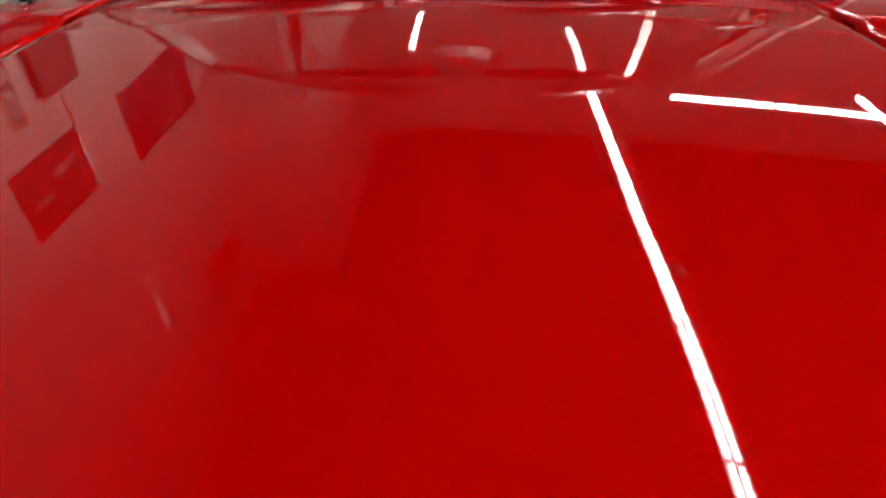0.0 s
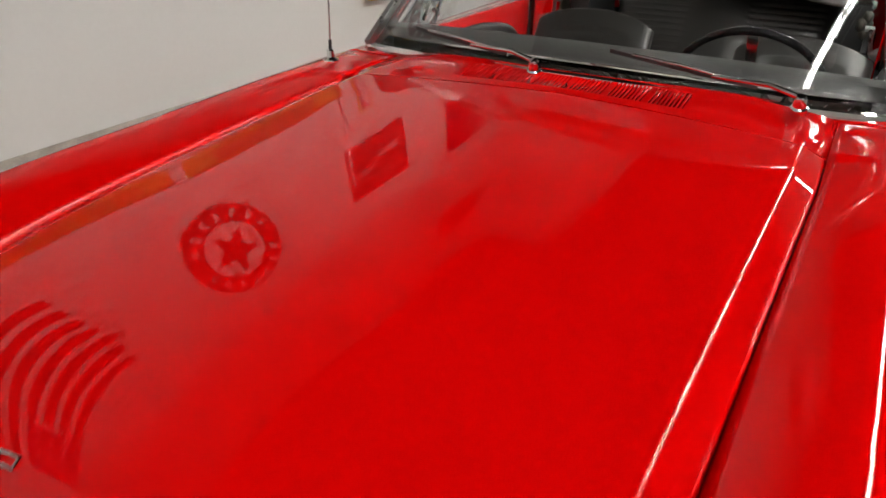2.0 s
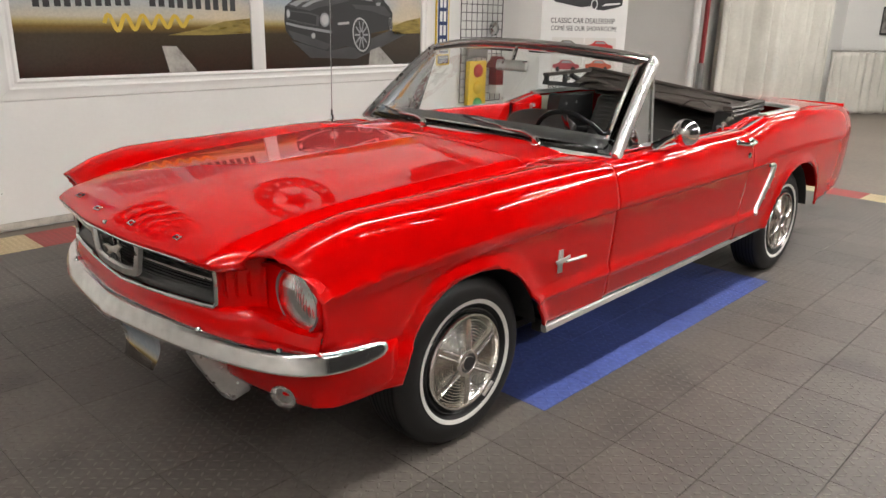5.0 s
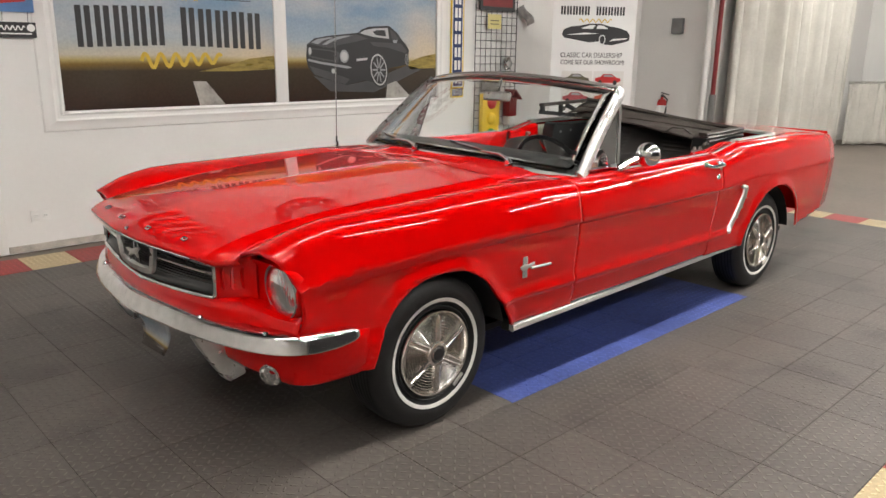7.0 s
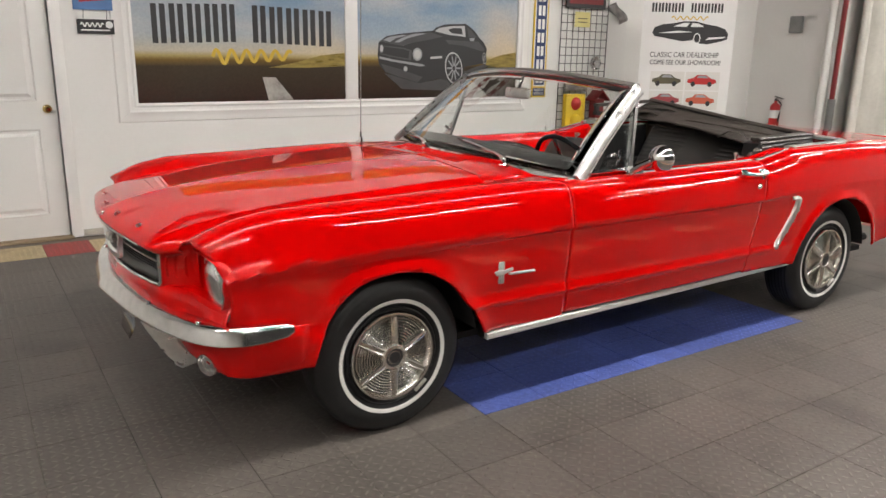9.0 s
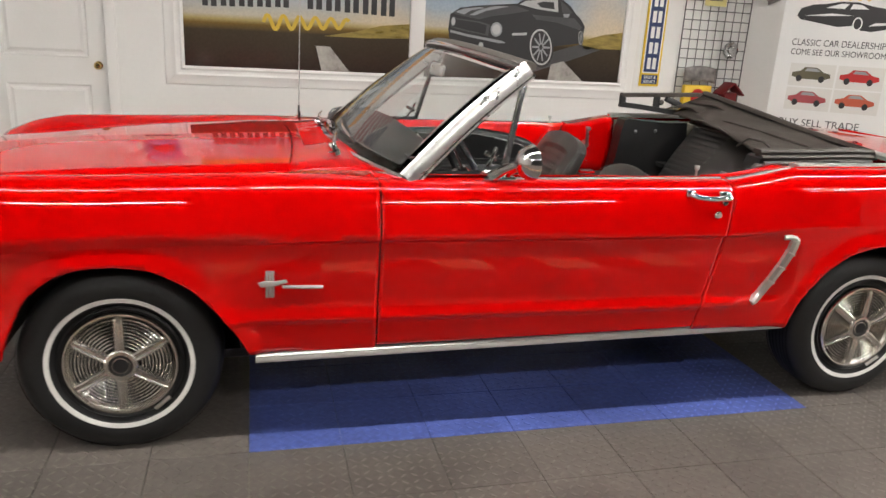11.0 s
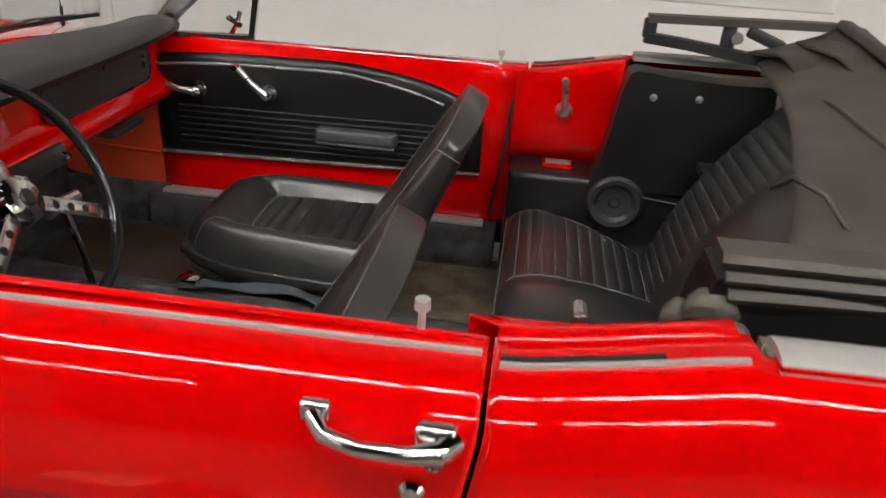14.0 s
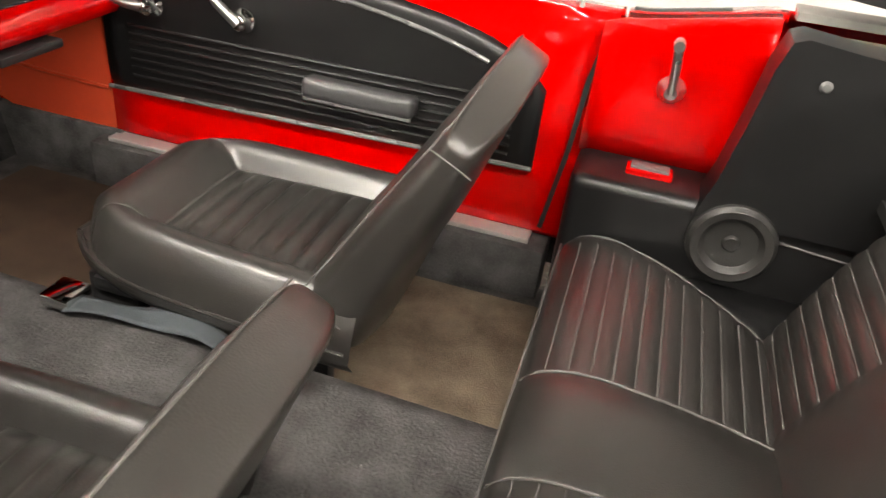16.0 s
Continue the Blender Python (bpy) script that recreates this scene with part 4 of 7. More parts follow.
for s in (-1, 1):
    for y, z in ((0.441, 0.536), (0.70, 0.527)):
        xx = float(np.interp(y, [p[1] for p in half], [p[0] for p in half]))
        lathe("bumper_bolt", [(0.0, 0.010), (0.007, 0.009), (0.011, 0.004), (0.013, 0.0)], pose(xx + 0.012, s * y, z), CHROME, car, n=16)
    # lower guard: an upright blade running back under the bumper
    o = [(-0.792, 0.466), (-0.772, 0.425), (-0.735, 0.36), (-0.690, 0.288), (-0.668, 0.272), (-0.612, 0.284), (-0.606, 0.292), (-0.622, 0.345), (-0.66, 0.42), (-0.70, 0.468)]
    plate_shape("bumper_guard", o, 0.034, Matrix(((1, 0, 0, 0), (0, 0, -1, s * 0.425 + 0.017), (0, 1, 0, 0), (0, 0, 0, 1))), SATIN, car, "pale grey metal lower bumper guard", bevel=0.006)

# show plate hung under the bumper, a little bent, with a landscape print
P = [[(-0.808 + 0.022 * math.sin(3 * v) + 0.012 * u + 0.02 * (1 - u) * v, 0.045 - 0.275 * u + 0.055 * u * v, 0.452 - 0.15 * v + 0.018 * u) for v in np.linspace(0, 1, 9)] for u in np.linspace(0, 1, 9)]
plate = grid("show_plate", P, PLATE, car, "bent metal show plate with a road landscape print", thick=0.0025)

# small raised hood letters, drawn as plain bright blocks
for y, x, z in ((0.345, -0.757, 0.796), (0.12, -0.789, 0.802), (-0.12, -0.788, 0.802), (-0.345, -0.757, 0.796)):
    zz = hood_z(x, y)
    bm = bmesh.new()
    for a, b_, w, h in ((-0.007, 0, 0.005, 0.034), (0.007, 0, 0.005, 0.034), (0, 0.0145, 0.018, 0.006), (0, -0.0145, 0.018, 0.006)):
        slab(bm, (w, h, 0.006), (a, b_, 0), bevel=0.0018)
    sl = math.degrees(math.atan2(hood_z(x + 0.02, y) - hood_z(x - 0.02, y), 0.04))
    bm.transform(pose(x, y, zz + 0.002, 0, -sl, math.copysign(6, y)))
    part("hood_letter_block", bm, CHROME, car, "small bright raised block")
# ---- the car: wheels ----
def wheel(at, s, spin):
    w = new("wheel")
    w.parent = car
    w.matrix_basis = pose(*at) @ pose(0, 0, 0, 90 if s < 0 else -90, 0, 0) @ pose(0, 0, 0, 0, 0, spin)
    # local z points outwards; the tyre's middle lies at z = -0.09
    T = [(0.185, -0.165), (0.215, -0.176), (0.25, -0.180), (0.277, -0.174), (0.295, -0.160), (0.303, -0.142), (0.305, -0.10), (0.305, -0.075), (0.303, -0.038), (0.296, -0.020), (0.283, -0.007),
         (0.262, 0.004), (0.245, 0.008), (0.232, 0.008), (0.2215, 0.006), (0.2205, 0.0075), (0.2035, 0.0045), (0.2025, 0.002), (0.194, -0.008), (0.183, -0.018)]
    tyre = lathe("tyre", T, Matrix(), RUBBER, w, "black tyre with a narrow white stripe", n=72)
    lathe("white_stripe", [(0.2200, 0.0065), (0.2192, 0.0088), (0.2052, 0.0062), (0.2042, 0.0038)], Matrix(), WHITEWALL, tyre, n=72)
    # black rings laid on the tread for the shade in its grooves
    for z in (-0.15, -0.13, -0.112, -0.09, -0.068, -0.05, -0.03):
        lathe("tread_groove", [(0.3054, z - 0.0025), (0.3054, z + 0.0025)], Matrix(), GAP, tyre, n=60)
    # rim and full bright cover
    lathe("rim", [(0.186, -0.016), (0.188, -0.006), (0.184, -0.002), (0.178, -0.006), (0.172, -0.016), (0.168, -0.022)], Matrix(), BLACK, w, n=60)
    cap = lathe("wheel_cover", [(0.172, -0.012), (0.1715, 0.002), (0.168, 0.008), (0.162, 0.008), (0.160, 0.001), (0.155, -0.008), (0.15, -0.012), (0.056, -0.012)] + [(0.052, -0.004), (0.05, 0.012), (0.046, 0.016), (0.036, 0.017), (0.034, 0.012), (0.028, 0.011), (0.026, 0.015), (0.014, 0.016), (0.0, 0.0165)], Matrix(), COVER, w, "ribbed bright wheel cover with six spokes", n=72, angle=25)
    # near-black disc behind the ribs darkens the grooves between them
    lathe("rib_gap_disc", [(0.151, -0.0105), (0.054, -0.0105)], Matrix(), GAP, cap, n=60)
    for k in range(9):
        r = 0.145 - 0.0104 * k
        lathe("rib", [(r + 0.0030, -0.0105), (r + 0.0018, -0.0045), (r, -0.0030), (r - 0.0018, -0.0045), (r - 0.0030, -0.0105)], pose(0, 0, 0.0006 * k), COVER, cap, n=60)
    lathe("hub_ring", [(0.0345, 0.0125), (0.033, 0.0135), (0.029, 0.0135), (0.0275, 0.0125)], Matrix(), BLACK, cap, n=36)
    lathe("hub_disc", [(0.024, 0.0152), (0.0235, 0.0166), (0.0, 0.0168)], Matrix(), BLACK, cap, n=30)
    for k in range(6):
        a = 90 + 60 * k
        P = []
        for r, hw, h in ((0.044, 0.0175, 0.014), (0.06, 0.0165, 0.016), (0.10, 0.0155, 0.015), (0.14, 0.0145, 0.013), (0.153, 0.014, 0.010), (0.157, 0.013, 0.0)):
            P.append([(r, -hw, -0.008), (r, -hw * 0.86, h - 0.002), (r, -hw * 0.55, h), (r, -hw * 0.25, h - 0.004), (r, hw * 0.25, h - 0.004), (r, hw * 0.55, h), (r, hw * 0.86, h - 0.002), (r, hw, -0.008)])
        sp = grid("spoke", P, COVER, cap, flip=True)
        sp.data.transform(pose(0, 0, 0, 0, 0, a))
    block("balance_weight", (0.06, 0.012, 0.008), (0.115, -0.138, 0.008), BRUSHED, w, rot=(0, 0, 40), bevel=0.002)
    return w


for x in (0.0, 2.743):
    for s in (-1, 1):
        wheel((x, s * 0.787, 0.304), s, (0 if x == 0 else -6))
    # wheel housing
    for s in (-1, 1):
        P = []
        for a in np.linspace(8, 172, 30):
            c, q = math.cos(radians(a)), math.sin(radians(a))
            P.append([(x + 0.01 + 0.352 * c, s * y, 0.30 + 0.348 * q) for y in (0.80, 0.70, 0.55, 0.50)] + [(x + 0.01, s * 0.50, 0.30)])
        grid("wheel_housing", P, UNDER, car, thick=0.004, flip=s > 0)
block("floor_pan", (3.5, 1.30, 0.03), (1.62, 0, 0.262), UNDER, car)
for x in (0.0, 2.743):
    tube("axle", [(x, -0.66, 0.30), (x, 0.66, 0.30)], 0.04, UNDER, car)
tube("tailpipe", [(1.0, -0.35, 0.22), (2.6, -0.4, 0.24), (3.2, -0.5, 0.27), (3.65, -0.52, 0.27)], 0.024, UNDER, car)
# ---- the car: windscreen and glass ----
def ws_base(y):
    a = abs(y) / 0.755
    return Vector((0.705 + 0.185 * a ** 2.4, y, 0.932 - 0.040 * a ** 2))


def ws_top(y):
    a = abs(y) / 0.755
    return Vector((1.165 + 0.135 * a ** 2.2, y * 0.870, 1.292 - 0.050 * a ** 2))


P = []
for y in np.linspace(-0.735, 0.735, 31):
    b, t = ws_base(y), ws_top(y)
    P.append([tuple(b.lerp(t, u) + Vector((-0.007, 0, 0.009)) * math.sin(math.pi * u)) for u in np.linspace(0, 1, 13)])
wsg = grid("windscreen_glass", P, GLASS, car, "curved clear windscreen", thick=0.005)
wsg.visible_shadow = False
base = [tuple(ws_base(y) + Vector((-0.012, 0, -0.004))) for y in np.linspace(-0.75, 0.75, 41)]
sweep("windscreen_lower_moulding", base, [(-0.014, -0.010), (0.014, -0.010), (0.012, 0.006), (0.0, 0.010), (-0.012, 0.006)], CHROME, car, "chrome moulding at the foot of the windscreen")
for s in (-1, 1):
    b, t = ws_base(s * 0.755), ws_top(s * 0.755)
    line = [tuple(b.lerp(t, u) + Vector((-0.007, 0, 0.009)) * math.sin(math.pi * u) + Vector((0.004, s * 0.004, 0))) for u in np.linspace(-0.02, 1.0, 14)]
    face = [(-0.030, -0.010), (-0.033, 0.001), (-0.024, 0.010), (-0.006, 0.015), (0.004, 0.016), (0.016, 0.015), (0.022, 0.0085), (0.0235, 0.0055), (0.027, 0.0055), (0.0285, 0.009), (0.034, 0.008), (0.037, -0.002), (0.033, -0.010)]
    sweep("windscreen_post", line, [(-s * p_, q) for p_, q in face], SATIN, car, "broad bright windscreen post", up=(0, s, 0))
    line2 = [tuple(b.lerp(t, u) + Vector((-0.007, 0, 0.009)) * math.sin(math.pi * u) + Vector((0.026, s * 0.002, -0.016))) for u in np.linspace(0.02, 1.0, 14)]
    sweep("post_weatherstrip", line2, [(-0.006, -0.008), (0.006, -0.008), (0.006, 0.008), (-0.006, 0.008)], STAINLESS, car, up=(0, s, 0))
hd = [tuple(ws_top(y) + Vector((0.016, 0, 0.010))) for y in np.linspace(-0.74, 0.74, 41)]
sweep("windscreen_header", hd, [(-0.034, -0.018), (0.010, -0.022), (0.034, -0.014), (0.038, 0.002), (0.020, 0.012), (-0.010, 0.015), (-0.034, 0.004)], HEADER, car, "faded grey-brown padded windscreen header")
sweep("header_moulding", [tuple(ws_top(y) + Vector((-0.022, 0, 0.006))) for y in np.linspace(-0.74, 0.74, 41)], ring(0.008, 8), STAINLESS, car)
# inside mirror
mr = new("inside_mirror")
mr.parent = car
mr.matrix_basis = pose(1.16, 0.0, 1.235, 0, 12, 0)
block("mirror_case", (0.022, 0.19, 0.052), (0, 0, -0.045), SATIN, mr, bevel=0.012, seg=3)
block("mirror_glass", (0.002, 0.178, 0.042), (0.0125, 0, -0.045), CHROME, mr, bevel=0.0008)
tube("mirror_stem", [(0.0, 0, -0.025), (0.01, 0, 0.02), (0.02, 0, 0.055)], 0.008, CHROME, mr)
for s in (-1, 1):
    block("sun_visor", (0.03, 0.46, 0.014), (1.235, s * 0.28, 1.262), PAD, car, rot=(0, 18, -s * 7), bevel=0.006)
    # quarter light: triangular frame, pane, latch
    vw = new("quarter_light")
    vw.parent = car
    A, B, C = Vector((0.945, s * 0.712, 0.897)), Vector((1.222, s * 0.722, 0.905)), Vector((1.292, s * 0.662, 1.200))
    for a, b, r in ((A, B, 0.008), (B, C, 0.0085), (A, C, 0.006)):
        d = (b - a)
        sweep("frame", [tuple(a.lerp(b, u)) for u in (0, 0.5, 1)], [(-r, -r), (r, -r), (r * 1.2, 0), (r, r), (-r, r)], STAINLESS, vw, "bright quarter light frame", up=(0, s, 0.2))
    pane = put("pane", [A + Vector((0, 0.002, 0)), B + Vector((0, 0.002, 0)), C + Vector((0, 0.002, 0)), A - Vector((0, 0.002, 0)), B - Vector((0, 0.002, 0)), C - Vector((0, 0.002, 0))], [(0, 1, 2), (5, 4, 3), (0, 3, 4, 1), (1, 4, 5, 2), (2, 5, 3, 0)], GLASS, vw, smooth=False)
    pane.visible_shadow = False
    tube("latch", [(1.17, s * 0.70, 0.918), (1.19, s * 0.69, 0.945), (1.205, s * 0.685, 0.985)], 0.007, CHROME, vw)
    block("latch_lever", (0.05, 0.012, 0.016), (1.185, s * 0.688, 0.955), CHROME, vw, bevel=0.004, rot=(0, 30, 0))
    # wipers
    py = -0.521 if s < 0 else 0.110
    pv = Vector((0.676, py, 0.940))
    wp = new("wiper")
    wp.parent = car
    lathe("pivot", [(0.0, 0.026), (0.010, 0.025), (0.014, 0.016), (0.015, 0.0), (0.019, -0.004), (0.019, -0.02)], pose(*pv, 0, -20, 0), CHROME, wp, n=20)
    e1 = pv + Vector((0.03, 0.20, 0.032))
    tube("arm", [tuple(pv + Vector((0.0, 0, 0.018))), tuple(pv + Vector((0.01, 0.07, 0.034))), tuple(e1)], 0.006, STAINLESS, wp, scale=[1.2, 1.0, 0.6])
    def on_glass(y, u, off=0.008):
        b, t = ws_base(y), ws_top(y)
        return tuple(b.lerp(t, u) + Vector((-0.007, 0, 0.009)) * math.sin(math.pi * u) + Vector((-off, 0, off)))
    bl = [on_glass(py + 0.10 + 0.36 * u, 0.05 + 0.085 * u) for u in np.linspace(0, 1, 9)]
    sweep("blade", bl, [(-0.004, -0.006), (0.004, -0.006), (0.005, 0.004), (-0.005, 0.004)], BLACK, wp)
    tube("bridge", [on_glass(py + 0.15 + 0.25 * u, 0.062 + 0.055 * u, 0.018 - 0.01 * abs(u - 0.5)) for u in np.linspace(0, 1, 7)], 0.004, STAINLESS, wp)

# aerial on the passenger fender
ae = new("aerial")
ae.parent = car
az = float(top_z(0.63))
lathe("base", [(0.026, -0.004), (0.024, 0.006), (0.012, 0.012), (0.010, 0.030), (0.006, 0.034), (0.0, 0.036)], pose(0.63, 0.722, az), CHROME, ae, n=20)
tube("rod", [(0.63, 0.722, az + 0.03), (0.635, 0.722, az + 0.45), (0.64, 0.724, az + 0.86)], 0.0026, STAINLESS, ae, n=6)
tube("collar", [(0.63, 0.722, az + 0.03), (0.631, 0.722, az + 0.06)], 0.005, BLACK, ae, n=8)

# driver's door mirror: foot, stem, round head
dm = new("door_mirror")
dm.parent = car
plate_shape("foot", [(-0.055, -0.014), (0.055, -0.014), (0.05, 0.014), (-0.03, 0.014)], 0.012, pose(1.19, -0.772, 0.893), CHROME, dm, bevel=0.004)
tube("stem", [(1.165, -0.772, 0.90), (1.200, -0.80, 0.93), (1.248, -0.845, 0.962)], 0.015, CHROME, dm, scale=[1.4, 1.0, 0.8])
tube("stem", [(1.215, -0.772, 0.90), (1.228, -0.80, 0.925), (1.25, -0.845, 0.957)], 0.009, CHROME, dm)
lathe("head", [(0.0, -0.045), (0.025, -0.040), (0.045, -0.022), (0.055, 0.0), (0.056, 0.008), (0.052, 0.010), (0.0, 0.009)], pose(1.262, -0.858, 0.963, 0, 90, 12) @ Matrix.Scale(1.05, 4), BUMPER, dm, n=36)

# door handles, locks, badges, side scoop trims
for s in (-1, 1):
    dh = new("door_handle")
    dh.parent = car
    def at(x, z, o):
        return (x, s * (side_point(x, z) + o), z)
    tube("grip", [at(1.868, 0.858, 0.012), at(1.885, 0.852, 0.030), at(1.92, 0.849, 0.036), at(1.97, 0.849, 0.036), at(2.0, 0.850, 0.030), at(2.012, 0.850, 0.010)], 0.0105, CHROME, dh, n=12, scale=[1.1, 0.9, 0.85, 0.9, 1.3, 1.5])
    block("rear_mount", (0.045, 0.022, 0.036), at(1.995, 0.852, 0.010), CHROME, dh, bevel=0.008, seg=3)
    block("front_mount", (0.034, 0.016, 0.026), at(1.868, 0.860, 0.006), CHROME, dh, bevel=0.006, seg=3)
    lathe("push_button", [(0.0, 0.014), (0.009, 0.013), (0.011, 0.008), (0.011, 0.0)], Matrix.Translation(at(1.995, 0.832, 0.016)) @ pose(0, 0, 0, 90 * -s * -1 if s < 0 else -90, 0, 0), CHROME, dh, n=18)
    lathe("lock", [(0.0, 0.006), (0.010, 0.006), (0.0135, 0.002), (0.015, 0.0)], Matrix.Translation(at(1.975, 0.788, 0.002)) @ pose(0, 0, 0, 90 if s < 0 else -90, 0, 0), CHROME, car, "chrome door lock", n=20)
    # scoop trim: hooked bright moulding with three fins
    P = [(2.300, 0.703), (2.306, 0.690), (2.300, 0.660), (2.275, 0.600), (2.245, 0.540), (2.205, 0.475), (2.178, 0.452)]
    line = []
    for k in range(len(P) - 1):
        for u in np.linspace(0, 1, 5)[:-1]:
            line.append((P[k][0] + (P[k + 1][0] - P[k][0]) * u, P[k][1] + (P[k + 1][1] - P[k][1]) * u))
    line.append(P[-1])
    sweep("scoop_trim", [at(x, z, 0.004) for x, z in line], [(-0.019, -0.008), (0.019, -0.008), (0.016, 0.006), (0.004, 0.012), (-0.014, 0.008)], BRUSHED, car, "ribbed bright side scoop trim", up=(0, s, 0), scale=[0.5 + 0.5 * min(1, k / 3, (len(line) - 1 - k) / 4 + 0.3) for k in range(len(line))])
    for x, z in ((2.292, 0.645), (2.268, 0.59), (2.240, 0.535)):
        block("scoop_fin", (0.036, 0.010, 0.008), at(x - 0.002, z, 0.014), BRUSHED, car, rot=(0, 22, 0), bevel=0.002)
    tube("scoop_hook", [at(2.262, 0.703, 0.004), at(2.285, 0.706, 0.008), at(2.305, 0.700, 0.008)], 0.010, BRUSHED, car, n=8)
    # fender badge: upright bars crossed by a plain bright shape, and a thin script bar
    for dx in (-0.009, 0.0, 0.009):
        block("badge_bar", (0.0075, 0.006, 0.088), at(0.452 + dx, 0.569, 0.004), PALEMETAL, car, bevel=0.002)
    fig2 = [(-0.040, 0.004), (-0.02, 0.010), (0.01, 0.008), (0.045, 0.014), (0.05, 0.004), (0.02, -0.004), (0.0, -0.010), (-0.03, -0.010)]
    m = Matrix.Translation(at(0.455, 0.572, 0.008)) @ Matrix(((1, 0, 0, 0), (0, 0, s, 0), (0, 1, 0, 0), (0, 0, 0, 1)))
    plate_shape("badge_figure", fig2, 0.005, m, PALEMETAL, car, bevel=0.0015)
    tube("badge_script", [at(0.490, 0.560, 0.004), at(0.55, 0.558, 0.004), at(0.615, 0.557, 0.004)], 0.0055, PALEMETAL, car, n=6)
    # lock knob, top felt and bright belt strip
    tube("lock_knob", [(1.957, s * 0.715, 0.895), (1.957, s * 0.715, 0.918), (1.957, s * 0.715, 0.922), (1.957, s * 0.715, 0.935)], 0.0075, PALEMETAL, car, scale=[0.6, 0.6, 1.3, 1.2])
    sweep("belt_moulding", [(x, s * (section(x)[1][0] - 0.040), float(top_z(x)) + 0.0015) for x in np.linspace(1.25, 2.03, 12)], [(-0.004, -0.003), (0.004, -0.003), (0.003, 0.003), (-0.003, 0.003)], PALEMETAL, car, "bright belt moulding")
    sweep("belt_moulding", [(x, s * (section(x)[1][0] - 0.022), float(top_z(x)) + 0.001) for x in np.linspace(2.05, 2.30, 10)], [(-0.003, -0.003), (0.003, -0.003), (0.002, 0.003), (-0.002, 0.003)], PALEMETAL, car)
    sweep("belt_seal", [(x, s * (section(x)[1][0] - 0.032), float(top_z(x)) + 0.001) for x in np.linspace(2.05, 2.22, 8)], [(-0.006, -0.003), (0.006, -0.003), (0.004, 0.003), (-0.004, 0.003)], BLACK, car)

# deck behind the cockpit, bright rim round the folded top
P = []
for x in np.linspace(2.98, 3.80, 20):
    w = float(section(x)[1][0]) - 0.03
    z = float(top_z(x))
    P.append([(x, w * u, z + 0.012 * (1 - u * u)) for u in np.linspace(-1, 1, 21)])
grid("deck_lid", P, RED, car, "red rear deck lid", thick=0.01, flip=False)
P = []
for u in np.linspace(-1, 1, 21):
    w = float(half_w(3.8)) - 0.075
    P.append([(3.80, w * u, 0.905), (3.815, w * u, 0.88), (3.80, w * u, 0.70), (3.72, w * u, 0.45), (3.66, w * u, 0.36)])
grid("tail_panel", P, RED, car, "red tail panel", thick=0.01)
rim = []
for a in np.linspace(0, 1, 60):
    if a < 0.35:
        x = 2.325 + (2.78 - 2.325) * a / 0.35
        rim.append((x, -(section(x)[1][0] - 0.034), float(top_z(x)) + 0.004))
    elif a < 0.65:
        th = (a - 0.35) / 0.30 * math.pi
        x = 2.78 + 0.20 * math.sin(th) ** 0.7
        rim.append((x, -0.752 * math.cos(th), float(top_z(2.85)) + 0.006))
    else:
        x = 2.78 - (2.78 - 2.325) * (a - 0.65) / 0.35
        rim.append((x, section(x)[1][0] - 0.034, float(top_z(x)) + 0.004))
sweep("well_moulding", rim, [(-0.030, -0.012), (0.026, -0.012), (0.026, 0.004), (0.018, 0.008), (0.0, 0.010), (-0.024, 0.007), (-0.030, 0.002)], PALEMETAL, car, "bright moulding round the folded top")
grid("well_deck", [[(float(p[0]) + 0.0, p[1], p[2] - 0.006), (max(p[0], 2.99) if 0.3 < i / 59 < 0.7 else p[0], p[1] * (1.0 if 0.3 < i / 59 < 0.7 else 1.035), p[2] - 0.004)] for i, p in enumerate(rim)], RED, car, thick=0.006)
# ---- the car: inside ----
part("carpet_floor", slab(bmesh.new(), (1.75, 1.36, 0.04), (1.40, 0, 0.275), bevel=0.01), CARPET, car, "black carpet")
P = []
for x in np.linspace(0.55, 2.06, 24):
    h = float(np.interp(x, (0.55, 1.0, 2.06), (0.47, 0.43, 0.40)))
    P.append([(x, w, 0.29 + (h - 0.29) * k) for w, k in ((-0.19, 0), (-0.165, 0.45), (-0.13, 0.85), (-0.09, 0.98), (0, 1.0), (0.09, 0.98), (0.13, 0.85), (0.165, 0.45), (0.19, 0))])
grid("tunnel_carpet", P, CARPET, car, "black carpet over the tunnel", flip=True)
P = [[(0.62 - 0.10 * u, y, 0.29 + 0.5 * u) for u in (0, 0.3, 0.7, 1)] for y in np.linspace(-0.69, 0.69, 6)]
grid("firewall_carpet", P, CARPET, car, thick=0.01)
